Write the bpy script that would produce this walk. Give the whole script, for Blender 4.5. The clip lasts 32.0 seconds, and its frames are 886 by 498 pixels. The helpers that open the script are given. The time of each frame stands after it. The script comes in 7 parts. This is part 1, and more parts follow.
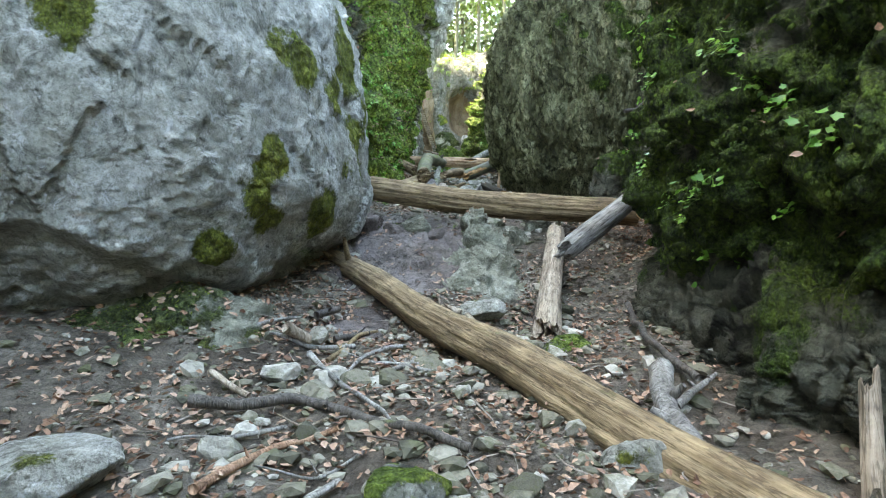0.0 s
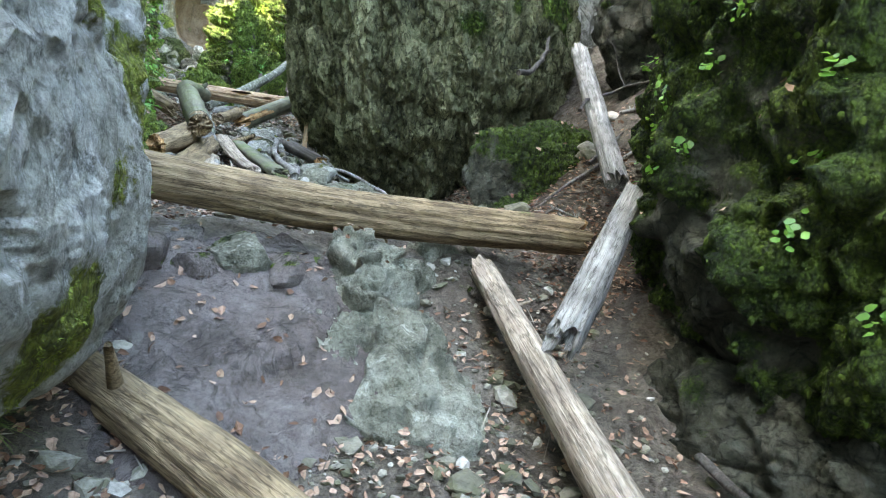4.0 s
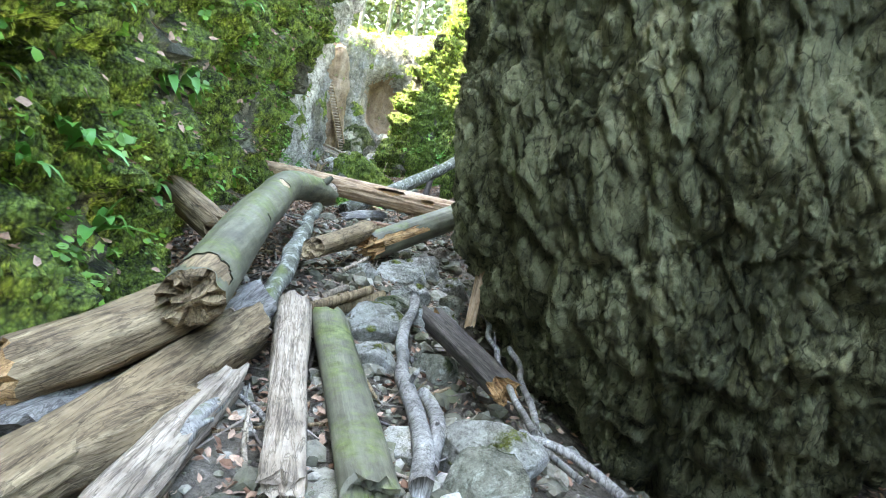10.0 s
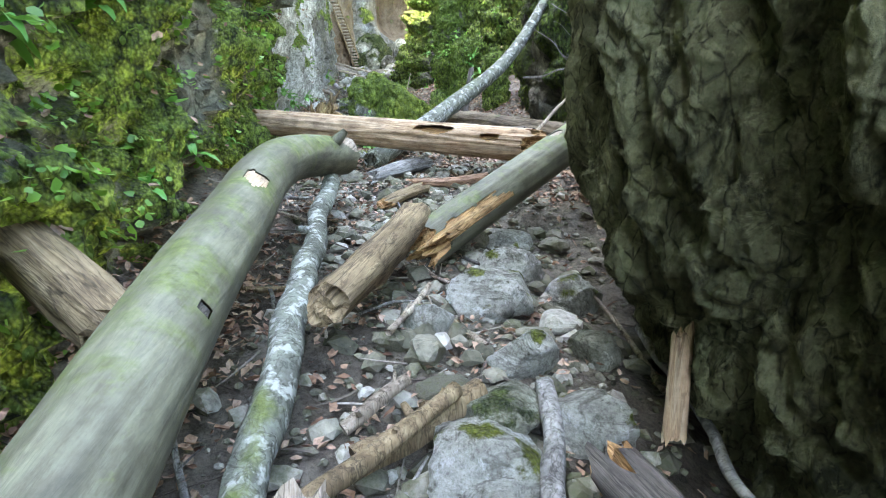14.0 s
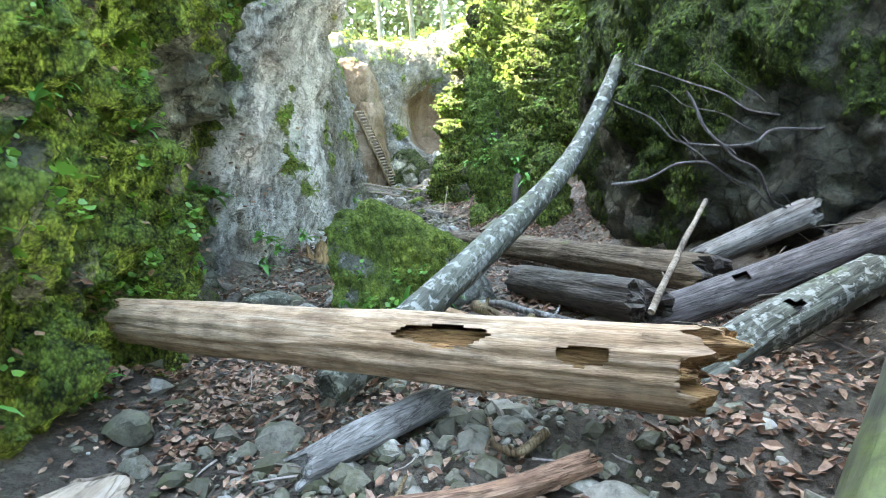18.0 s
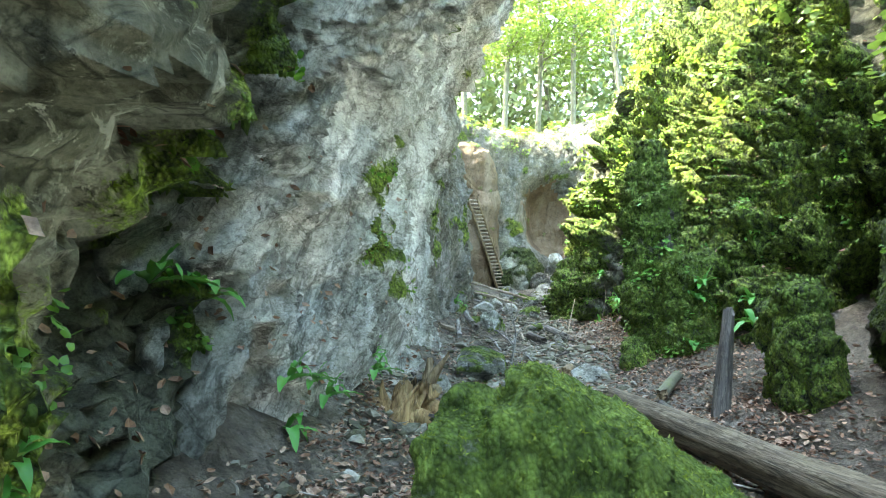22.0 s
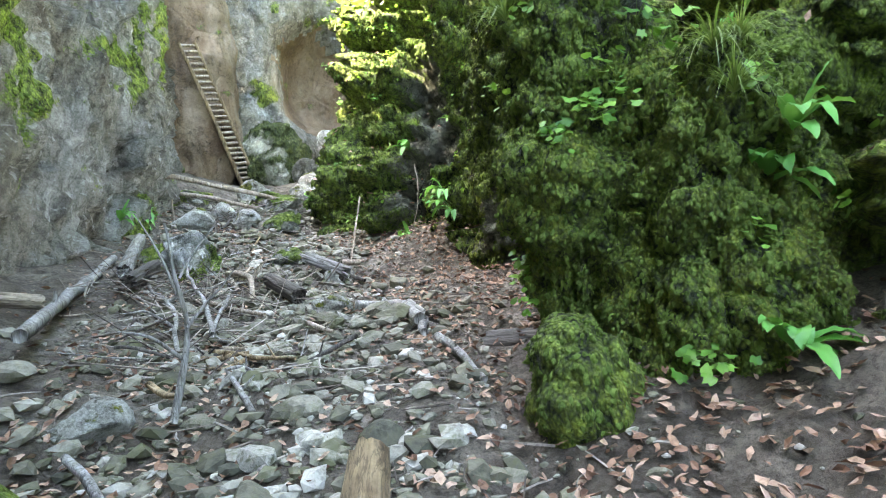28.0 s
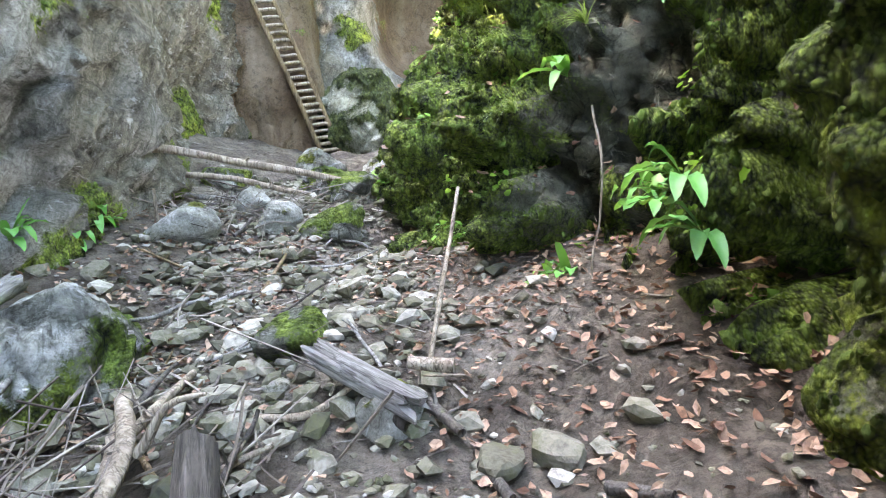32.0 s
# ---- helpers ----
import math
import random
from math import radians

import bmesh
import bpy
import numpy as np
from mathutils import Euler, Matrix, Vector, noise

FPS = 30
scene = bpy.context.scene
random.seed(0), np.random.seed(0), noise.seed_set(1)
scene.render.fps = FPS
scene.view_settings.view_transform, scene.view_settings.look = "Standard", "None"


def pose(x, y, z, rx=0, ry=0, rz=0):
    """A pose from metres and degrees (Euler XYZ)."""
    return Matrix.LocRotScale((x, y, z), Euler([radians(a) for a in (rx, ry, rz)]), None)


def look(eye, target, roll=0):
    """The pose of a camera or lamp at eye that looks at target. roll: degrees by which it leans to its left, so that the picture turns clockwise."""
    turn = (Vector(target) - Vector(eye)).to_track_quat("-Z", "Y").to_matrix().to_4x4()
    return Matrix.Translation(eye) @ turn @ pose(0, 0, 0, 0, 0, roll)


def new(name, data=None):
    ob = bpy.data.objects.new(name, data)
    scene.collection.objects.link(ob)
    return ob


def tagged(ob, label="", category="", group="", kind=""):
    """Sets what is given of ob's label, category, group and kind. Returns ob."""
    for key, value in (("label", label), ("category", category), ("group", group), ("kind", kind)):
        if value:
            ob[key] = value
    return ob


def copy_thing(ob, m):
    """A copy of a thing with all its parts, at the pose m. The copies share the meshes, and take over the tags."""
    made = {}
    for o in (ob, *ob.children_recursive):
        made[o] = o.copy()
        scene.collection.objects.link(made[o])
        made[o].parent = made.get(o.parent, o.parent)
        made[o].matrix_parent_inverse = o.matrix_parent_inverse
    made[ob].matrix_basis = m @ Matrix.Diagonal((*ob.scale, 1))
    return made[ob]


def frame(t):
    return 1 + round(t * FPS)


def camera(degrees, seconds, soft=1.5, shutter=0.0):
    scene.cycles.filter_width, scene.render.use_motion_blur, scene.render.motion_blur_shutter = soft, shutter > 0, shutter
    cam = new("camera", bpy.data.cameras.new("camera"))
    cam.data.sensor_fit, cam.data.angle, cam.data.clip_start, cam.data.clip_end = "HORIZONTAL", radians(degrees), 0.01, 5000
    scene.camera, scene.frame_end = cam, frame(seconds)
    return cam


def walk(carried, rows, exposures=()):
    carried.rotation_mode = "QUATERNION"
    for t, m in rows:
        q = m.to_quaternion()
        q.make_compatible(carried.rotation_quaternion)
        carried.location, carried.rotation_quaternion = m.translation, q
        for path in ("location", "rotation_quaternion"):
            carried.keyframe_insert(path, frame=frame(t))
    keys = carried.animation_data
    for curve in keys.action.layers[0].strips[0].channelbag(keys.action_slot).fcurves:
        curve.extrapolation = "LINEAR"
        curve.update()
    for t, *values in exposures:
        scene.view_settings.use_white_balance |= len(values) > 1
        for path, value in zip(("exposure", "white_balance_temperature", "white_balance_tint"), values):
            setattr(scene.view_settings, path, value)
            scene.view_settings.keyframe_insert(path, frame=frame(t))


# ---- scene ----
cam = camera(75.0, 32.0, soft=1.0)
# seconds, place, turn about x, y, z
PATH = [
    (0, 0.177, 0.000, 1.500, 86.64, -0.31, -1.45),
    (0.5, 0.005, 0.521, 1.618, 86.77, -0.94, -2.24),
    (1, -0.208, 0.966, 1.800, 85.72, -1.11, -5.11),
    (1.5, -0.336, 1.560, 1.809, 85.89, -1.04, -9.80),
    (2, -0.518, 2.025, 1.907, 84.29, -2.24, -14.02),
    (2.5, -0.615, 2.424, 2.073, 82.96, -1.32, -17.30),
    (3, -0.604, 2.766, 1.946, 83.92, -1.89, -20.02),
    (3.5, -0.760, 3.254, 2.184, 80.10, -2.71, -26.07),
    (5.5, -0.028, 4.585, 2.084, 84.18, -7.77, -29.42),
    (6, 0.123, 5.086, 2.038, 88.29, -9.83, -24.77),
    (6.5, 0.424, 5.760, 2.194, 88.71, -9.57, -19.58),
    (7, 0.646, 6.347, 2.179, 91.09, -6.49, -17.18),
    (7.5, 0.665, 6.866, 2.450, 90.99, -5.13, -17.16),
    (8, 0.732, 7.203, 2.453, 92.66, -2.83, -16.47),
    (8.5, 0.878, 7.684, 2.491, 89.87, -0.51, -14.96),
    (9, 0.826, 7.982, 2.510, 90.92, -1.57, -13.41),
    (9.5, 0.698, 8.652, 2.611, 89.80, -4.73, -11.77),
    (10, 0.623, 8.706, 2.783, 87.45, -9.26, -10.91),
    (10.5, 0.621, 8.765, 2.806, 89.06, -10.01, -10.84),
    (11, 0.945, 9.071, 2.723, 88.84, -7.79, -7.41),
    (11.5, 1.116, 9.316, 2.968, 85.90, -4.14, -2.57),
    (12, 0.992, 9.552, 2.923, 85.36, -1.49, 0.87),
    (12.5, 0.775, 9.854, 2.936, 85.02, -1.59, -0.86),
    (13, 0.786, 10.203, 2.882, 81.79, 0.67, -2.99),
    (13.5, 0.811, 10.699, 3.014, 77.45, 1.38, -4.91),
    (14, 0.679, 11.063, 3.159, 77.52, 0.20, -7.97),
    (14.5, 0.682, 11.215, 3.246, 79.05, -0.60, -9.15),
    (15, 0.939, 11.622, 3.289, 81.09, 0.73, -8.06),
    (15.5, 1.000, 12.050, 3.310, 81.99, 3.43, -7.06),
    (17.5, 1.327, 13.830, 3.459, 85.04, 1.07, -5.51),
    (18, 1.308, 14.350, 3.499, 88.08, 6.07, -2.84),
    (18.5, 1.291, 14.982, 3.568, 91.73, 6.63, -2.99),
    (19, 1.130, 15.313, 3.660, 89.29, 4.64, -5.04),
    (19.5, 0.972, 15.471, 3.944, 86.59, 0.22, -8.63),
    (20, 1.107, 15.765, 3.917, 86.47, 0.70, -9.98),
    (20.5, 1.086, 16.200, 3.974, 90.04, -0.97, -5.85),
    (21, 0.970, 16.879, 4.075, 92.50, -1.99, -0.50),
    (21.5, 0.911, 17.009, 4.072, 94.19, 0.25, 3.65),
    (22, 0.797, 17.675, 3.982, 97.83, -2.09, 5.95),
    (22.5, 0.569, 18.106, 4.183, 97.13, -2.74, 13.86),
    (23, 0.387, 18.350, 4.293, 92.98, -0.60, 9.64),
    (23.5, 0.412, 18.843, 4.242, 90.77, 1.67, 6.92),
    (24, 0.366, 19.211, 4.198, 88.72, 2.45, 0.67),
    (24.5, 0.262, 19.764, 4.217, 86.17, 0.47, -7.70),
    (25, 0.328, 20.365, 4.207, 84.25, 0.42, -10.58),
    (25.5, 0.400, 20.901, 4.239, 86.09, -1.93, -13.17),
    (27.5, 1.356, 23.744, 4.273, 87.16, 2.38, -15.97),
    (28, 1.521, 24.211, 4.397, 87.31, 2.65, -15.20),
    (28.5, 1.596, 24.795, 4.494, 89.69, -0.29, -14.55),
    (29, 1.937, 25.249, 4.445, 89.16, -0.34, -12.39),
    (29.5, 2.026, 25.743, 4.466, 88.60, -0.69, -9.27),
    (30, 2.097, 26.352, 4.505, 89.25, -0.36, -7.21),
    (30.5, 2.072, 26.832, 4.644, 88.99, 1.31, -5.07),
    (31, 2.007, 27.241, 4.722, 86.96, 1.67, -5.13),
    (31.5, 2.076, 27.710, 4.703, 85.53, 3.67, -3.88),
    (32, 2.158, 28.192, 4.761, 83.88, 3.47, -3.23),
]
walk(cam, [(t, pose(x, y, z, rx, ry, rz)) for t, x, y, z, rx, ry, rz in PATH], exposures=[(0.0, 4.55, 8300, 3), (3.0, 4.95, 8000, 3), (7.0, 4.9, 7900, 5), (12.0, 5.35, 8000, 8), (15.0, 5.3, 8000, 10), (18.0, 5.05, 7500, 5), (20.0, 5.1, 7500, 3), (23.0, 4.78, 7600, -6), (25.0, 4.65, 8000, 6), (28.0, 5.25, 7900, 8), (32.0, 5.35, 7800, 15)])

# ---- light ----
SUN_EL, SUN_AZ = 49.5, -80.0          # degrees; azimuth from +y towards +x
world = bpy.data.worlds.new("sky")
scene.world = world
world.use_nodes = True
_t = world.node_tree
_sky = _t.nodes.new("ShaderNodeTexSky")
_sky.sky_type, _sky.sun_disc = "NISHITA", False
_sky.sun_elevation, _sky.sun_rotation = radians(SUN_EL), radians(SUN_AZ)
_sky.air_density, _sky.dust_density = 1.0, 2.0
_t.links.new(_sky.outputs[0], _t.nodes["Background"].inputs[0])
_t.nodes["Background"].inputs[1].default_value = 0.15
sun = new("sun", bpy.data.lights.new("sun", "SUN"))
sun.data.energy, sun.data.angle, sun.data.color = 2.6, radians(0.6), (1.0, 0.94, 0.84)
_d = Vector((math.sin(radians(SUN_AZ)) * math.cos(radians(SUN_EL)), math.cos(radians(SUN_AZ)) * math.cos(radians(SUN_EL)), math.sin(radians(SUN_EL))))
sun.matrix_world = look(_d * 60, (0, 0, 0))


# ---- numbers for shapes ----
def _hash(i, j, k, s):
    h = (i.astype(np.int64) * 374761393 + j.astype(np.int64) * 668265263 + k.astype(np.int64) * 2147483647 + s * 974711) & 0xFFFFFFFF
    h = ((h ^ (h >> 13)) * 1274126177) & 0xFFFFFFFF
    h = ((h ^ (h >> 16)) * 2246822519) & 0xFFFFFFFF
    return (h ^ (h >> 15)) / 4294967295.0


def vnoise(p, seed=0):
    """Smooth value noise, -1 to 1, at the rows of p."""
    p = np.asarray(p, float)
    i = np.floor(p).astype(np.int64)
    f = p - i
    f = f * f * (3 - 2 * f)
    out = 0
    for a in (0, 1):
        wa = f[:, 0] if a else 1 - f[:, 0]
        for b in (0, 1):
            wb = f[:, 1] if b else 1 - f[:, 1]
            for c in (0, 1):
                wc = f[:, 2] if c else 1 - f[:, 2]
                out = out + wa * wb * wc * _hash(i[:, 0] + a, i[:, 1] + b, i[:, 2] + c, seed)
    return out * 2 - 1


def fbm(p, octaves=4, seed=0, gain=0.5):
    total, amp, p = 0, 1.0, np.asarray(p, float)
    for o in range(octaves):
        total = total + amp * vnoise(p, seed + 17 * o)
        p, amp = p * 2.03 + 11.7, amp * gain
    return total


def facets(v, seed, n=14, lo=0.62, hi=1.0):
    """Radial factor that cuts a ball into a stone with flat broken faces."""
    r = np.random.default_rng(seed)
    k = r.normal(0, 1, (n, 3))
    k /= np.linalg.norm(k, axis=1)[:, None]
    u = v / np.linalg.norm(v, axis=1)[:, None]
    return np.minimum(1.0, (r.uniform(lo, hi, n) / np.maximum(u @ k.T, 0.05)).min(1))


def pillows(p, seed=0):
    """Rounded cells with sharp grooves between them, 0 in the groove to 1."""
    p = np.asarray(p, float)
    i = np.floor(p).astype(np.int64)
    one, two = np.full(len(p), 9.0), np.full(len(p), 9.0)
    for a in (-1, 0, 1):
        for b in (-1, 0, 1):
            for c in (-1, 0, 1):
                q = i + (a, b, c)
                h = np.stack([_hash(q[:, 0], q[:, 1], q[:, 2], seed + n) for n in range(3)], 1)
                r = np.sqrt(((p - q - h) ** 2).sum(1))
                two = np.where(r < one, one, np.minimum(two, r))
                one = np.minimum(one, r)
    return np.clip((two - one) * 2.2, 0, 1) ** 0.6


def chips(p, seed=0, tilt=0.8, lap=0.0):
    """Broken facets: each cell has a height and a slope of its own; lap makes the low edges jut. About -1 to 1."""
    p = np.asarray(p, float)
    i = np.floor(p).astype(np.int64)
    best, val = np.full(len(p), 9.0), np.zeros(len(p))
    for a in (-1, 0, 1):
        for b in (-1, 0, 1):
            for c in (-1, 0, 1):
                q = i + (a, b, c)
                h = [_hash(q[:, 0], q[:, 1], q[:, 2], seed + n) for n in range(3)]
                d = p - q - np.stack(h, 1)
                r = (d * d).sum(1)
                g = 2 * np.stack(h, 1)[:, ::-1] - 1
                v = (h[0] + h[1] - 1) + tilt * (d * g).sum(1) - lap * d[:, 2]
                near = r < best
                best, val = np.where(near, r, best), np.where(near, v, val)
    return val


def spline(t, knots):
    """A smooth line through rows of (t, values...)."""
    k = np.array(knots, float)
    t = np.asarray(t, float)
    n = np.clip(np.searchsorted(k[:, 0], t) - 1, 0, len(k) - 2)
    u = np.clip((t - k[n, 0]) / (k[n + 1, 0] - k[n, 0]), 0, 1)[..., None]
    a, b = k[n, 1:], k[n + 1, 1:]
    m = np.gradient(k[:, 1:], k[:, 0], axis=0)
    h = (k[n + 1, 0] - k[n, 0])[..., None]
    return (2 * u**3 - 3 * u**2 + 1) * a + (u**3 - 2 * u**2 + u) * h * m[n] + (3 * u**2 - 2 * u**3) * b + (u**3 - u**2) * h * m[n + 1]


def raw_mesh(name, verts, faces, material, smooth=True, moss=None):
    """A mesh from arrays; faces is (n, 3) or (n, 4)."""
    verts, faces = np.asarray(verts, np.float32), np.asarray(faces, np.int32)
    me = bpy.data.meshes.new(name)
    n, k = faces.shape
    me.vertices.add(len(verts)), me.loops.add(n * k), me.polygons.add(n)
    me.vertices.foreach_set("co", verts.ravel())
    me.loops.foreach_set("vertex_index", faces.ravel())
    me.polygons.foreach_set("loop_start", np.arange(0, n * k, k, dtype=np.int32))
    me.polygons.foreach_set("use_smooth", np.full(n, smooth))
    me.update(calc_edges=True)
    if moss is not None:
        me.attributes.new("moss", "FLOAT", "POINT").data.foreach_set("value", np.asarray(moss, np.float32))
    me.materials.append(material)
    return me


def grid_faces(nu, nv, wrap=False):
    u, v = np.meshgrid(np.arange(nu if wrap else nu - 1), np.arange(nv - 1), indexing="ij")
    a, b = u * nv + v, ((u + 1) % nu) * nv + v
    return np.stack([a, b, b + 1, a + 1], -1).reshape(-1, 4)


_ICO = {}


def ico(level):
    """Unit sphere: vertices and triangles."""
    if level not in _ICO:
        bm = bmesh.new()
        bmesh.ops.create_icosphere(bm, subdivisions=level, radius=1.0)
        _ICO[level] = (np.array([v.co[:] for v in bm.verts]), np.array([[v.index for v in f.verts] for f in bm.faces]))
        bm.free()
    return _ICO[level]


def turn_z(p, degrees):
    c, s = math.cos(radians(degrees)), math.sin(radians(degrees))
    return np.stack([p[:, 0] * c - p[:, 1] * s, p[:, 0] * s + p[:, 1] * c, p[:, 2]], 1)


def part(name, mesh, parent=None, label=""):
    """One mesh object under a thing or a part."""
    ob = new(name, mesh)
    if parent is not None:
        ob.parent = parent
    return tagged(ob, label)


def thing(name, place, label, category, group="", kind=""):
    ob = new(name)
    ob.location = place
    ob.empty_display_size = 0.1
    return tagged(ob, label, category, group, kind)


# ---- materials ----
def material(name):
    m = bpy.data.materials.new(name)
    m.use_nodes = True
    return m, m.node_tree, m.node_tree.nodes["Principled BSDF"]


def ramp(t, fac, stops):
    n = t.nodes.new("ShaderNodeValToRGB")
    e = n.color_ramp.elements
    while len(e) < len(stops):
        e.new(0.5)
    for el, (pos, col) in zip(e, stops):
        el.position, el.color = pos, (*col, 1)
    t.links.new(fac, n.inputs[0])
    return n.outputs[0]


def tex(t, scale, detail=6, rough=0.6, stretch=None, kind="ShaderNodeTexNoise", warp=0.0):
    co = t.nodes.new("ShaderNodeTexCoord").outputs["Object"]
    if stretch:
        mp = t.nodes.new("ShaderNodeMapping")
        mp.inputs["Scale"].default_value = stretch
        t.links.new(co, mp.inputs[0])
        co = mp.outputs[0]
    n = t.nodes.new(kind)
    n.inputs["Scale"].default_value = scale
    if kind == "ShaderNodeTexNoise":
        n.inputs["Detail"].default_value, n.inputs["Roughness"].default_value, n.inputs["Distortion"].default_value = detail, rough, warp
    t.links.new(co, n.inputs["Vector"])
    return n.outputs[0]


def mix(t, fac, a, b, blend="MIX"):
    n = t.nodes.new("ShaderNodeMix")
    n.data_type, n.blend_type = "RGBA", blend
    for sock, val in ((n.inputs[0], fac), (n.inputs[6], a), (n.inputs[7], b)):
        if isinstance(val, bpy.types.NodeSocket):
            t.links.new(val, sock)
        else:
            sock.default_value = val if not isinstance(val, tuple) else (*val, 1)
    return n.outputs[2]


def maths(t, op, a, b=0.0, c=0.0):
    n = t.nodes.new("ShaderNodeMath")
    n.operation = op
    for sock, val in zip(n.inputs, (a, b, c)):
        if isinstance(val, bpy.types.NodeSocket):
            t.links.new(val, sock)
        else:
            sock.default_value = val
    return n.outputs[0]


def bump(t, height, strength, distance=0.02, onto=None):
    n = t.nodes.new("ShaderNodeBump")
    n.inputs["Strength"].default_value, n.inputs["Distance"].default_value = strength, distance
    t.links.new(height, n.inputs["Height"])
    if onto is not None:
        t.links.new(onto, n.inputs["Normal"])
    return n.outputs[0]


def upness(t):
    g = t.nodes.new("ShaderNodeNewGeometry")
    s = t.nodes.new("ShaderNodeSeparateXYZ")
    t.links.new(g.outputs["Normal"], s.inputs[0])
    return s.outputs[2]


def vmath(t, op, a, b):
    n = t.nodes.new("ShaderNodeVectorMath")
    n.operation = op
    for sock, val in zip(n.inputs, (a, b)):
        if isinstance(val, bpy.types.NodeSocket):
            t.links.new(val, sock)
        else:
            sock.default_value = val
    return n


def crag(t, scale, tilt=0.9, lap=0.0, turn=0.0, stretch=(1, 1, 1), warp=0.25):
    """Broken flakes: height of the tilted faces, nearness to the joints, a shade for each flake."""
    co = t.nodes.new("ShaderNodeTexCoord").outputs["Object"]
    nz = t.nodes.new("ShaderNodeTexNoise")
    nz.inputs["Scale"].default_value, nz.inputs["Detail"].default_value = scale * 0.6, 3
    t.links.new(co, nz.inputs["Vector"])
    off = vmath(t, "MULTIPLY", vmath(t, "SUBTRACT", nz.outputs["Color"], (0.5, 0.5, 0.5)).outputs[0], (warp * 2 / scale,) * 3).outputs[0]
    co = vmath(t, "ADD", co, off).outputs[0]
    for rot, size in (((radians(-turn), 0, 0), (1, 1, 1)), ((0, 0, 0), stretch)):
        mp = t.nodes.new("ShaderNodeMapping")
        mp.inputs["Rotation"].default_value, mp.inputs["Scale"].default_value = rot, size
        t.links.new(co, mp.inputs[0])
        co = mp.outputs[0]
    v, e = t.nodes.new("ShaderNodeTexVoronoi"), t.nodes.new("ShaderNodeTexVoronoi")
    e.feature = "DISTANCE_TO_EDGE"
    for n in (v, e):
        n.inputs["Scale"].default_value = scale
        t.links.new(co, n.inputs["Vector"])
    lean = vmath(t, "ADD", vmath(t, "MULTIPLY", vmath(t, "SUBTRACT", v.outputs["Color"], (0.5, 0.5, 0.5)).outputs[0], (2 * tilt,) * 3).outputs[0], (0, 0, -lap)).outputs[0]
    high = vmath(t, "DOT_PRODUCT", vmath(t, "SUBTRACT", co, v.outputs["Position"]).outputs[0], lean).outputs["Value"]
    return high, e.outputs["Distance"], maths(t, "FRACT", maths(t, "MULTIPLY", vmath(t, "DOT_PRODUCT", v.outputs["Color"], (1, 1, 1)).outputs["Value"], 1.7))


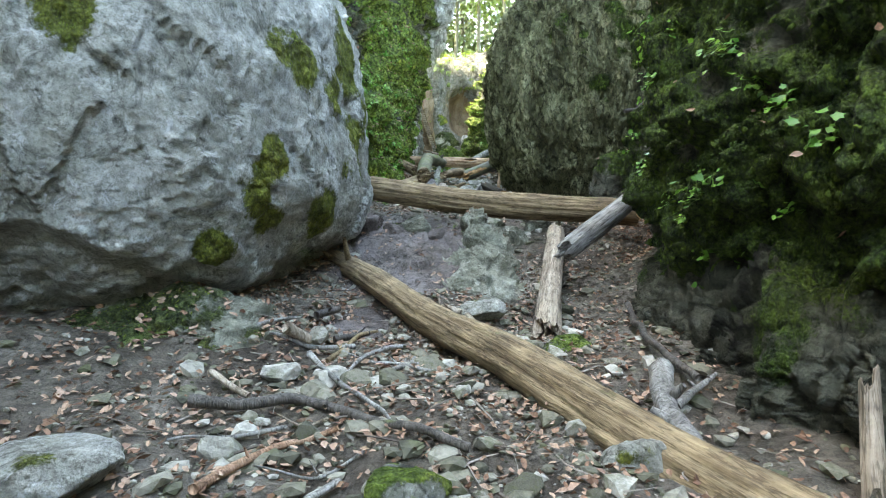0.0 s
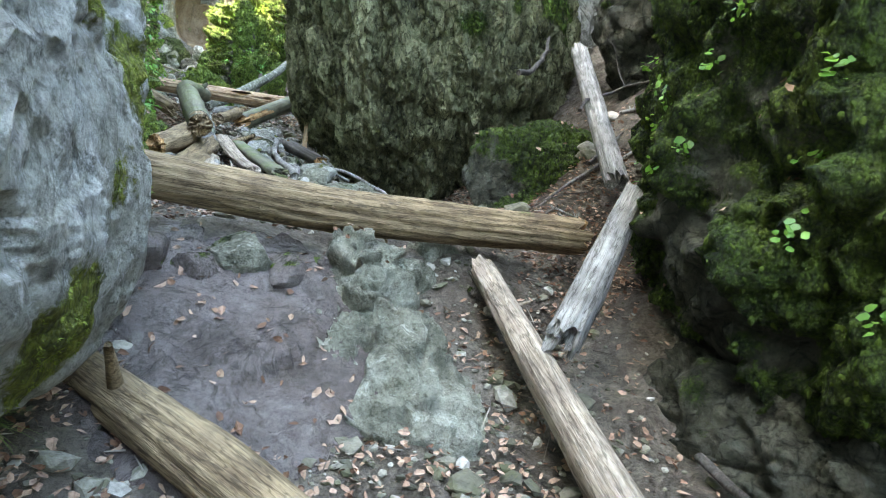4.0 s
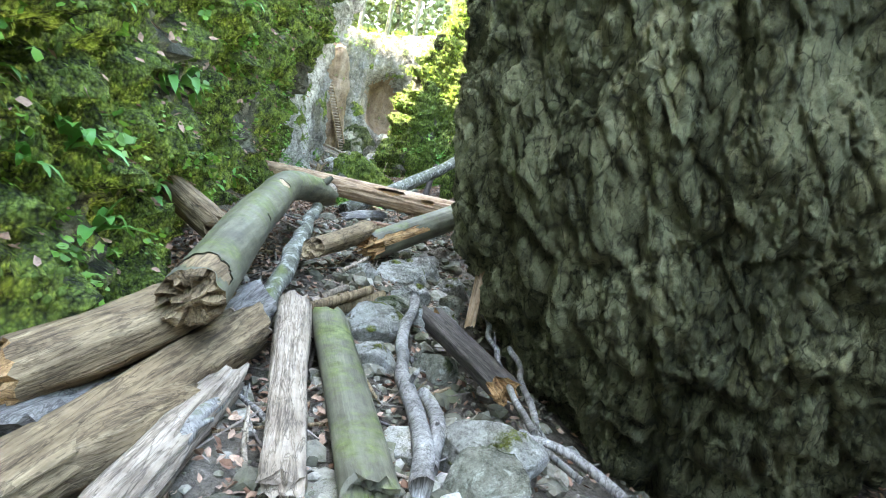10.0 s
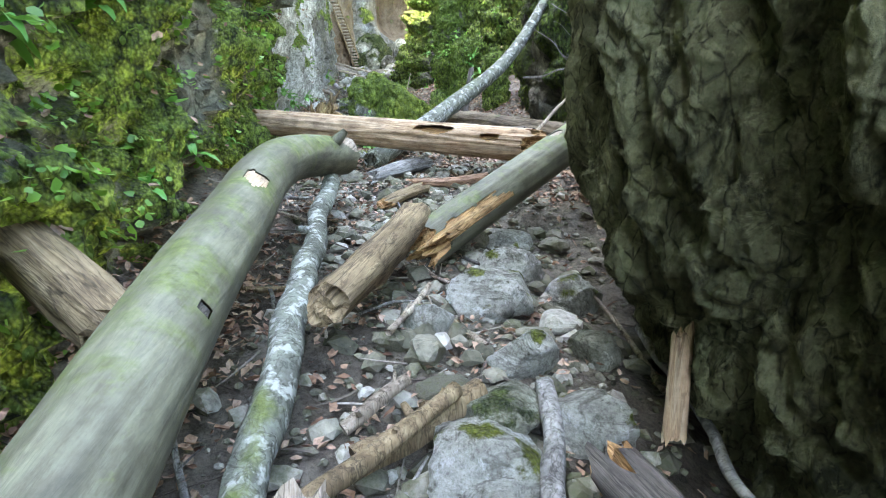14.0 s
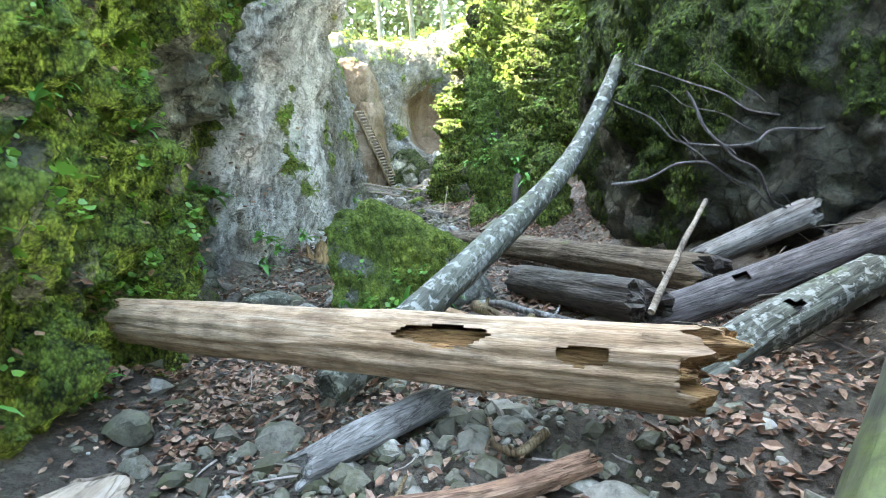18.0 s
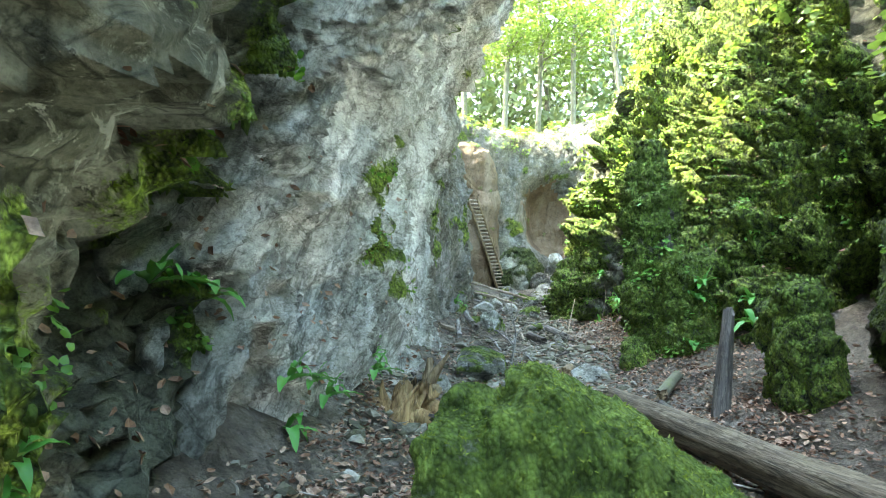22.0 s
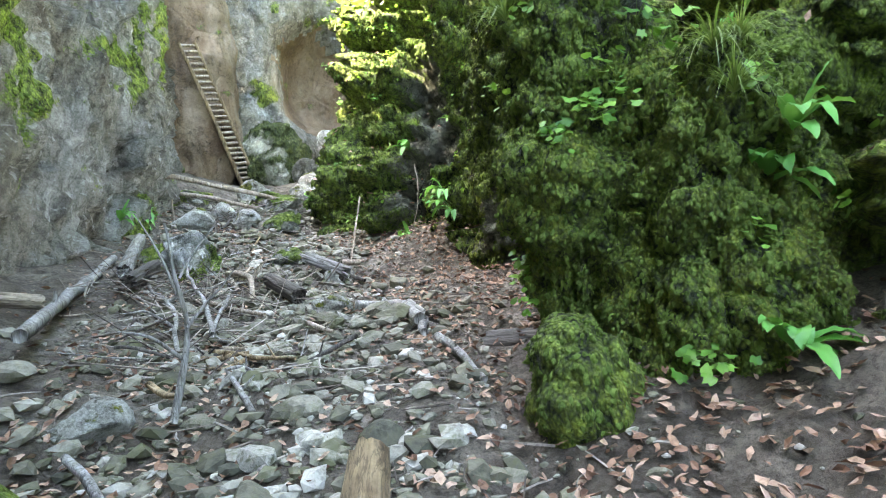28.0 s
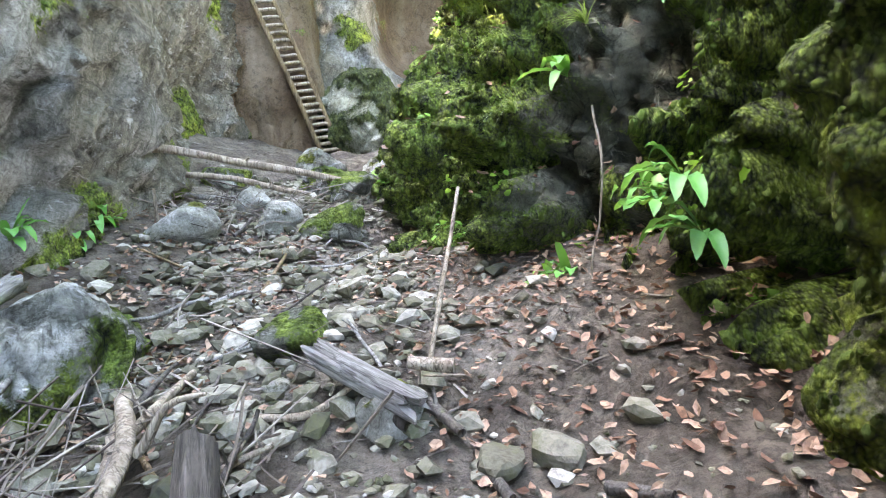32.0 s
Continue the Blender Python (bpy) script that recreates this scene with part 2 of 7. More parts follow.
def rock_material(name, dark, mid, light, moss=0.5, rough=0.85, streak=(1, 1, 0.35), moss_gap_shade=(0.012, 0.021, 0.005), moss_light=(0.22, 0.31, 0.058), crags=((2.4, 0.9), (7.0, 0.8)), lap=0.0, turn=0.0, stretch=(1, 1, 1), joint_shade=0.75, patch=0.5, pits=0.6, lichen=0.4, grit=1.0, gloss=0.3, strata=0.0):
    """Limestone with flakes, joints, cracks, pits, stains, lichen and a share of moss."""
    m, t, b = material(name)
    big, fine = tex(t, 1.1, 6, 0.62, streak, warp=0.6), tex(t, 11, 12, 0.82)
    col = ramp(t, big, [(0.3, dark), (0.5, mid), (0.72, light)])
    g0, g1 = 1 - 0.68 * grit, 1 + 0.4 * grit
    col = mix(t, 1.0, col, ramp(t, fine, [(0.3, (g0, g0, g0 * 0.95)), (0.47, (0.92, 0.92, 0.9)), (0.66, (g1, g1, g1))]), "MULTIPLY")
    n = bump(t, tex(t, 6, 8, 0.75, streak, warp=0.8), 0.8, 0.06)
    for sc, tilt in crags:
        high, edge, shade = crag(t, sc, tilt, lap, turn, stretch)
        edge = maths(t, "ADD", edge, maths(t, "MULTIPLY", maths(t, "MAXIMUM", maths(t, "SUBTRACT", tex(t, sc * 0.9, 3, 0.6), 0.45), 0.0), 0.7))
        n = bump(t, high, 1.0, 1.0, n)
        n = bump(t, ramp(t, edge, [(0.0, (0, 0, 0)), (0.09, (1, 1, 1))]), 0.8, 0.05 / sc, n)
        col = mix(t, patch, col, ramp(t, shade, [(0.0, (0.5, 0.5, 0.48)), (0.6, (1, 1, 1))]), "MULTIPLY")
        # occlusion between flakes painted dark along the joints, since bumps cast none
        col = mix(t, joint_shade, col, ramp(t, edge, [(0.0, (0.12, 0.12, 0.1)), (0.035, (0.5, 0.5, 0.48)), (0.08, (1, 1, 1))]), "MULTIPLY")
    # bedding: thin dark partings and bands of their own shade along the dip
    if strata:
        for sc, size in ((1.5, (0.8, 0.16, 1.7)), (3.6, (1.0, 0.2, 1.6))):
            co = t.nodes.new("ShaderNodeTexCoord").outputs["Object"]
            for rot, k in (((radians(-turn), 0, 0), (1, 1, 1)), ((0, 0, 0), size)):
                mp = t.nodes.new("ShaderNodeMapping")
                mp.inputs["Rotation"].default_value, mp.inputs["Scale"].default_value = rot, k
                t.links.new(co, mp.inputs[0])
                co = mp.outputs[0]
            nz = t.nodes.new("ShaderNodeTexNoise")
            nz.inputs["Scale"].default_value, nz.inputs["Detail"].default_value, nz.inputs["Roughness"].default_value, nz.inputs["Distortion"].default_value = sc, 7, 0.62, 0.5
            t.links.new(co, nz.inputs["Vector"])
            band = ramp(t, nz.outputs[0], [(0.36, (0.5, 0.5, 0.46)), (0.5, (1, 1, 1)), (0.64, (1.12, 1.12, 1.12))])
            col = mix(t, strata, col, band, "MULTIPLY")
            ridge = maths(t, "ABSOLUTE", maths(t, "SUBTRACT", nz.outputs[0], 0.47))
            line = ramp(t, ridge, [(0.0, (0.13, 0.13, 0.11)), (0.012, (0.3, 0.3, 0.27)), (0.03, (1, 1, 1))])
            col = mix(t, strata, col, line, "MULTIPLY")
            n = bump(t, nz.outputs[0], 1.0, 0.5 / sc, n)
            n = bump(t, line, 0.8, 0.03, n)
    # hairline cracks that come and go
    for sc in (1.7, 5.0):
        ridge = maths(t, "ABSOLUTE", maths(t, "SUBTRACT", tex(t, sc, 6, 0.62, stretch, warp=0.9), 0.5))
        ridge = maths(t, "ADD", ridge, maths(t, "MULTIPLY", maths(t, "MAXIMUM", maths(t, "SUBTRACT", tex(t, sc * 0.8, 2, 0.5), 0.48), 0.0), 0.5))
        line = ramp(t, ridge, [(0.0, (0.16, 0.15, 0.13)), (0.008, (0.4, 0.39, 0.36)), (0.02, (1, 1, 1))])
        col = mix(t, 0.45, col, line, "MULTIPLY")
        n = bump(t, line, 0.6, 0.02, n)
    # solution pits, some deep and dark
    if pits:
        for sc in (6.0, 17.0):
            v = t.nodes.new("ShaderNodeTexVoronoi")
            v.inputs["Scale"].default_value = sc
            t.links.new(vmath(t, "ADD", t.nodes.new("ShaderNodeTexCoord").outputs["Object"], vmath(t, "MULTIPLY", t.nodes.new("ShaderNodeTexNoise").outputs["Color"], (0.15, 0.15, 0.15)).outputs[0]).outputs[0], v.inputs["Vector"])
            pick = maths(t, "GREATER_THAN", vmath(t, "DOT_PRODUCT", v.outputs["Color"], (1, 0, 0)).outputs["Value"], 0.72)
            hole = maths(t, "MULTIPLY", ramp(t, v.outputs["Distance"], [(0.08, (1, 1, 1)), (0.26, (0, 0, 0))]), pick)
            col = mix(t, maths(t, "MULTIPLY", hole, pits), col, (0.3, 0.29, 0.26), "MULTIPLY")
            n = bump(t, maths(t, "SUBTRACT", 1.0, hole), 1.0, 0.35 / sc, n)
    col = mix(t, 0.5 * grit, col, ramp(t, tex(t, 48, 4, 0.85), [(0.36, (0.22, 0.22, 0.2)), (0.5, (1, 1, 1)), (0.66, (1.25, 1.25, 1.25))]), "MULTIPLY")
    crust = ramp(t, tex(t, 6.5, 8, 0.8, warp=0.8), [(0.56, (0, 0, 0)), (0.62, (1, 1, 1))])
    col = mix(t, maths(t, "MULTIPLY", crust, lichen), col, tuple(min(0.78, c * 1.7) for c in light))
    n = bump(t, fine, 1.0, 0.04, n)
    if moss > 0:
        grown = t.nodes.new("ShaderNodeAttribute")
        grown.attribute_name = "moss"
        mask = maths(t, "ADD", grown.outputs["Fac"], maths(t, "MULTIPLY", maths(t, "SUBTRACT", tex(t, 26, 5, 0.75), 0.5), 1.3))
        mask = ramp(t, mask, [(0.4, (0, 0, 0)), (0.62, (1, 1, 1))])
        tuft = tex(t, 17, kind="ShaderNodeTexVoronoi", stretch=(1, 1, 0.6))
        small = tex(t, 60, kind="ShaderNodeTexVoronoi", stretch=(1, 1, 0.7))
        # shade in the gaps between moss lumps is put into the green itself
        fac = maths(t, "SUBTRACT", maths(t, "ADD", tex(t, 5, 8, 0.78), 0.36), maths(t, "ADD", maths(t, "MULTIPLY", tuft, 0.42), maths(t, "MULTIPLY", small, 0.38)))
        green = ramp(t, fac, [(0.22, moss_gap_shade), (0.46, tuple(0.45 * (a + c) for a, c in zip(moss_gap_shade, moss_light))), (0.66, moss_light)])
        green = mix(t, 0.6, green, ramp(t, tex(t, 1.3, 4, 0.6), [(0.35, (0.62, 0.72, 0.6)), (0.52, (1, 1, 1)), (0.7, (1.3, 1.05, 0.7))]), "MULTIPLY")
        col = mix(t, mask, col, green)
        lump = maths(t, "ADD", maths(t, "MULTIPLY", tuft, 1.0), maths(t, "MULTIPLY", small, 0.35))
        n = bump(t, maths(t, "MULTIPLY", maths(t, "SUBTRACT", 1.2, lump), mask), 1.0, 0.07, n)
    t.links.new(col, b.inputs["Base Color"])
    b.inputs["Roughness"].default_value = rough
    b.inputs["Specular IOR Level"].default_value = gloss
    n = bump(t, tex(t, 55, 4, 0.75), 0.8, 0.01, n)
    t.links.new(n, b.inputs["Normal"])
    return m


def wood_material(name, dark, mid, light, along="Z", rough=0.8, moss=0.0, spots=0.0, spot_colour=(0.5, 0.52, 0.46), grain=1.0, cracks=1.0):
    """Weathered wood or bark with its grain along the log."""
    m, t, b = material(name)
    st = {"Z": (1, 1, 0.06), "X": (0.06, 1, 1)}[along]
    fib = tex(t, 38 * grain, 6, 0.65, st)
    band = tex(t, 5, 4, 0.6, st, warp=0.5)
    col = ramp(t, fib, [(0.28, dark), (0.5, mid), (0.72, light)])
    col = mix(t, 0.4, col, ramp(t, band, [(0.3, dark), (0.5, mid), (0.7, light)]))
    col = mix(t, 0.45, col, ramp(t, tex(t, 30, 8, 0.85, (1, 1, 0.3) if along == "Z" else (0.3, 1, 1)), [(0.34, (0.4, 0.38, 0.36)), (0.5, (1, 1, 1)), (0.68, (1.3, 1.3, 1.28))]), "MULTIPLY")
    stain = ramp(t, tex(t, 3.3, 5, 0.65), [(0.35, (0.42, 0.4, 0.4)), (0.6, (1, 1, 1))])
    col = mix(t, 0.8, col, stain, "MULTIPLY")
    for sc, wide in ((9, 0.02), (24, 0.03)):
        line = ramp(t, tex(t, sc * (0.5 + 0.5 * grain), 4, 0.6, (st[0], st[1], st[2] * 1.8), warp=0.5), [(0.5 - wide, (1, 1, 1)), (0.5 - wide * 0.35, (0.16, 0.15, 0.13)), (0.5 + wide * 0.35, (0.16, 0.15, 0.13)), (0.5 + wide, (1, 1, 1))])
        col = mix(t, 0.5 * min(1, cracks), col, line, "MULTIPLY")
    if spots:
        sp = ramp(t, tex(t, 17, 4, 0.6, warp=0.3), [(0.6 - 0.15 * spots, (0, 0, 0)), (0.68 - 0.15 * spots, (1, 1, 1))])
        col = mix(t, sp, col, spot_colour)
    if moss:
        mk = maths(t, "ADD", tex(t, 2.4, 6, 0.7), maths(t, "MULTIPLY", upness(t), 0.12))
        mk = ramp(t, mk, [(0.74 - 0.3 * moss, (0, 0, 0)), (0.86 - 0.3 * moss, (1, 1, 1))])
        col = mix(t, mk, col, ramp(t, tex(t, 16, 5, 0.7), [(0.35, (0.045, 0.06, 0.015)), (0.7, (0.16, 0.19, 0.06))]))
    t.links.new(col, b.inputs["Base Color"])
    b.inputs["Roughness"].default_value = rough
    b.inputs["Specular IOR Level"].default_value = 0.3
    n = bump(t, tex(t, 9, 5, 0.65, (st[0], st[1], st[2] * 1.8), warp=0.5), 0.9 * cracks, 0.03)
    n = bump(t, fib, 0.8 * cracks, 0.016, n)
    n = bump(t, tex(t, 90, 4, 0.7, st), 0.4, 0.004, n)
    t.links.new(n, b.inputs["Normal"])
    return m


def leaf_material(name, dark, light, gloss=0.45, through_light=0.35, scale=6.0):
    m, t, b = material(name)
    g = t.nodes.new("ShaderNodeNewGeometry")
    fac = maths(t, "ADD", maths(t, "MULTIPLY", g.outputs["Random Per Island"], 0.7), maths(t, "MULTIPLY", tex(t, scale, 3, 0.6), 0.3))
    col = ramp(t, fac, [(0.1, dark), (0.9, light)])
    t.links.new(col, b.inputs["Base Color"])
    b.inputs["Roughness"].default_value = gloss
    tr = t.nodes.new("ShaderNodeBsdfTranslucent")
    t.links.new(mix(t, 0.35, col, (0.35, 0.5, 0.05)), tr.inputs[0])
    ms = t.nodes.new("ShaderNodeMixShader")
    ms.inputs[0].default_value = through_light
    t.links.new(b.outputs[0], ms.inputs[1]), t.links.new(tr.outputs[0], ms.inputs[2])
    t.links.new(ms.outputs[0], t.nodes["Material Output"].inputs[0])
    return m


def cushion_material(name, dark, light):
    """Moss cushions: each a shade of its own, speckled with shoots."""
    m, t, b = material(name)
    g = t.nodes.new("ShaderNodeNewGeometry")
    shoots = tex(t, 75, 6, 0.75, (1, 1, 0.5))
    fac = maths(t, "ADD", maths(t, "MULTIPLY", g.outputs["Random Per Island"], 0.16), maths(t, "ADD", maths(t, "MULTIPLY", shoots, 0.65), maths(t, "MULTIPLY", tex(t, 2.2, 4, 0.6), 0.35)))
    col = ramp(t, fac, [(0.36, dark), (0.58, tuple(0.5 * (a + c) for a, c in zip(dark, light))), (0.8, light)])
    t.links.new(col, b.inputs["Base Color"])
    b.inputs["Roughness"].default_value = 0.85
    b.inputs["Specular IOR Level"].default_value = 0.2
    n = bump(t, tex(t, 45, kind="ShaderNodeTexVoronoi", stretch=(1, 1, 0.5)), 1.0, 0.012)
    t.links.new(bump(t, shoots, 1.0, 0.015, n), b.inputs["Normal"])
    return m


def plain_variant(name, stops, rough=0.9, rel=0.5, scale=30, dirt=0.0):
    """Many small pieces, each with its own shade along the stops."""
    m, t, b = material(name)
    g = t.nodes.new("ShaderNodeNewGeometry")
    o = t.nodes.new("ShaderNodeObjectInfo")
    fac = maths(t, "FRACT", maths(t, "ADD", g.outputs["Random Per Island"], o.outputs["Random"]))
    fine = tex(t, scale, 5, 0.7)
    col = mix(t, 0.85, ramp(t, fac, stops), ramp(t, fine, [(0.3, (0.3, 0.3, 0.3)), (0.5, (0.95, 0.95, 0.95)), (0.7, (1.3, 1.3, 1.3))]), "MULTIPLY")
    if dirt:
        col = mix(t, ramp(t, tex(t, 4.3, 6, 0.75), [(0.5, (0, 0, 0)), (0.6, (dirt, dirt, dirt))]), col, (0.075, 0.08, 0.035))
    t.links.new(col, b.inputs["Base Color"])
    b.inputs["Roughness"].default_value = rough
    b.inputs["Specular IOR Level"].default_value = 0.3
    t.links.new(bump(t, fine, rel, 0.01), b.inputs["Normal"])
    return m


GREY = rock_material("grey_limestone", (0.2, 0.19, 0.15), (0.42, 0.415, 0.37), (0.56, 0.565, 0.54), moss=0.36, crags=((1.3, 0.12), (7.0, 0.3)), joint_shade=0.2, patch=0.12, pits=0.85, moss_gap_shade=(0.05, 0.055, 0.008), moss_light=(0.23, 0.25, 0.045))
WHITE = rock_material("pale_limestone", (0.26, 0.25, 0.2), (0.58, 0.585, 0.54), (0.74, 0.745, 0.71), moss=0.3, crags=((4.0, 0.4),), joint_shade=0.35, patch=0.2, lap=0.8, turn=52, stretch=(1.2, 0.45, 1.3), pits=0.2, grit=0.9, strata=0.5)
DARK = rock_material("dark_damp_limestone", (0.055, 0.058, 0.03), (0.18, 0.182, 0.1), (0.37, 0.37, 0.22), moss=0.28, rough=0.8, gloss=0.12, streak=(1.4, 1.4, 0.3), crags=((5.5, 0.65), (15.0, 0.6)), stretch=(1.2, 1.2, 0.5), patch=0.6, joint_shade=0.8, pits=0.0, lichen=0.2, grit=0.75, moss_light=(0.09, 0.14, 0.025))
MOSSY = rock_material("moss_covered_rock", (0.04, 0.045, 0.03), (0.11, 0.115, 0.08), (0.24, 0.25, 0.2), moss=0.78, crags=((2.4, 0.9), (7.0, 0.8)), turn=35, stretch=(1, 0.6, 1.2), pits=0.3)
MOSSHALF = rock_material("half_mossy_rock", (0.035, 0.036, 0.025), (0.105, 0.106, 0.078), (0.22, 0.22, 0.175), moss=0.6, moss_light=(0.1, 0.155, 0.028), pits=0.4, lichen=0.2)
MOSSFULL = rock_material("bright_moss_rock", (0.1, 0.1, 0.08), (0.25, 0.26, 0.22), (0.5, 0.5, 0.46), moss=0.85, moss_gap_shade=(0.05, 0.08, 0.01), moss_light=(0.22, 0.3, 0.055))
FALLS = rock_material("waterworn_rock", (0.13, 0.115, 0.08), (0.235, 0.225, 0.19), (0.33, 0.345, 0.34), moss=0.3, streak=(1, 1, 0.25), crags=((0.9, 0.5), (3.1, 0.5)), joint_shade=0.35, patch=0.25, pits=0.4, turn=60, strata=0.35)
SLAB = rock_material("wet_slab", (0.1, 0.08, 0.07), (0.19, 0.16, 0.15), (0.29, 0.255, 0.245), moss=0.15, rough=0.16, crags=((1.1, 0.25),), joint_shade=0.25, patch=0.25, pits=0.2, lichen=0.08, grit=0.7)
OCHRE = rock_material("ochre_limestone", (0.1, 0.06, 0.035), (0.2, 0.14, 0.09), (0.3, 0.24, 0.18), moss=0.2, streak=(1, 1, 0.2), crags=((0.8, 0.2),), joint_shade=0.0, patch=0.1, pits=0.2, lichen=0.1, grit=0.6)
SOIL = rock_material("forest_soil", (0.065, 0.05, 0.038), (0.15, 0.125, 0.1), (0.28, 0.25, 0.21), moss=0.0, streak=(1, 1, 1), crags=((14.0, 0.6),), joint_shade=0.2, pits=0.0, lichen=0.1)
GREENISH = rock_material("greenish_limestone", (0.1, 0.1, 0.075), (0.27, 0.27, 0.21), (0.46, 0.46, 0.39), moss=0.4, crags=((5.0, 0.3),), joint_shade=0.2, patch=0.2, moss_light=(0.12, 0.15, 0.05))
STONE = plain_variant("loose_stone", [(0.0, (0.055, 0.055, 0.038)), (0.35, (0.15, 0.14, 0.1)), (0.75, (0.25, 0.235, 0.19)), (1.0, (0.4, 0.38, 0.33))], 0.8, 0.9, 18, 0.7)
DEADLEAF = plain_variant("dead_leaf", [(0.0, (0.1, 0.05, 0.03)), (0.35, (0.24, 0.135, 0.085)), (0.7, (0.38, 0.26, 0.19)), (1.0, (0.37, 0.245, 0.165))], 0.7, 0.2)
TWIG = plain_variant("dry_twig", [(0.0, (0.07, 0.055, 0.045)), (0.5, (0.19, 0.16, 0.13)), (1.0, (0.38, 0.34, 0.29))], 0.8, 0.4)
W_BROWN = wood_material("weathered_brown_wood", (0.085, 0.055, 0.028), (0.27, 0.195, 0.11), (0.47, 0.37, 0.225), moss=0.12)
W_PALE = wood_material("pale_bleached_wood", (0.16, 0.12, 0.085), (0.4, 0.33, 0.25), (0.59, 0.52, 0.43))
W_GREY = wood_material("grey_driftwood", (0.1, 0.095, 0.085), (0.3, 0.29, 0.265), (0.5, 0.49, 0.46), moss=0.08)
W_DARK = wood_material("dark_wet_log", (0.03, 0.027, 0.024), (0.09, 0.078, 0.066), (0.2, 0.18, 0.155), rough=0.6, moss=0.1)
W_BEECH = wood_material("grey_green_beech_bark", (0.06, 0.058, 0.04), (0.145, 0.142, 0.095), (0.245, 0.245, 0.165), rough=0.6, moss=0.6, grain=0.4, cracks=0.3)
W_BIRCH = wood_material("mottled_white_bark", (0.06, 0.065, 0.05), (0.15, 0.16, 0.125), (0.25, 0.26, 0.22), moss=0.25, spots=0.45, spot_colour=(0.3, 0.31, 0.275), grain=0.5)
W_ORANGE = wood_material("freshly_barked_wood", (0.26, 0.14, 0.07), (0.54, 0.37, 0.23), (0.74, 0.61, 0.45), cracks=0.6)
W_BREAK = wood_material("orange_broken_wood", (0.22, 0.1, 0.035), (0.52, 0.3, 0.13), (0.7, 0.5, 0.27), cracks=1.5)
W_PINK = wood_material("reddish_barked_branch", (0.2, 0.1, 0.06), (0.42, 0.25, 0.16), (0.58, 0.4, 0.28))
W_MUD = wood_material("muddy_brown_log", (0.055, 0.04, 0.026), (0.165, 0.128, 0.085), (0.31, 0.255, 0.175), moss=0.1)
W_SLATE = wood_material("slate_grey_log", (0.05, 0.044, 0.043), (0.155, 0.14, 0.135), (0.31, 0.29, 0.285), moss=0.1, rough=0.6)
W_ROT = wood_material("rotten_stump_wood", (0.1, 0.055, 0.02), (0.36, 0.23, 0.105), (0.55, 0.42, 0.22), cracks=0.8, grain=0.45)
LEAF = leaf_material("fresh_leaf", (0.04, 0.15, 0.018), (0.2, 0.42, 0.07))
FERN = leaf_material("glossy_fern_leaf", (0.04, 0.19, 0.03), (0.13, 0.38, 0.08), gloss=0.5, through_light=0.25)
MOSS = leaf_material("moss_tuft", (0.045, 0.08, 0.012), (0.23, 0.33, 0.06), gloss=0.8, through_light=0.2, scale=1.5)
MOSSD = leaf_material("dark_moss_tuft", (0.018, 0.036, 0.007), (0.11, 0.165, 0.03), gloss=0.8, through_light=0.2, scale=1.5)
MOSSB = leaf_material("bright_moss_tuft", (0.07, 0.11, 0.012), (0.27, 0.32, 0.05), gloss=0.8, through_light=0.2, scale=1.5)
CUSHION = cushion_material("moss_cushion", (0.035, 0.062, 0.012), (0.175, 0.265, 0.056))
CUSHIOND = cushion_material("dark_moss_cushion", (0.02, 0.036, 0.007), (0.125, 0.185, 0.032))
GRASS = leaf_material("grass_blade", (0.05, 0.11, 0.02), (0.2, 0.27, 0.09), gloss=0.5)
# haze painted in: tree leaves slightly desaturated, far leaves greyer still
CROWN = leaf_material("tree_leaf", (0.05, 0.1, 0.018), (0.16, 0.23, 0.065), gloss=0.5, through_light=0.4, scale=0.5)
HAZELEAF = leaf_material("hazed_far_leaf", (0.08, 0.11, 0.05), (0.2, 0.25, 0.13), gloss=0.6, through_light=0.2, scale=0.3)


# ---- ground ----
BED = [(-12, -0.5), (0, 0.0), (3.8, 0.36), (5.9, 0.6), (7.0, 0.85), (8.4, 1.4), (10.8, 1.62), (12.6, 1.95), (16.0, 2.5), (19.4, 2.8), (23.1, 3.2), (27.8, 3.48), (31.0, 3.9), (33.0, 4.3), (36.0, 5.0), (41.0, 5.7), (60.0, 7.0)]
MIDDLE = [(-12, 0.2), (0, 0.2), (6, 0.3), (12, 0.6), (18, 0.9), (22, 0.9), (28, 1.6), (33, 1.4), (41, 1.4), (60, 1.4)]


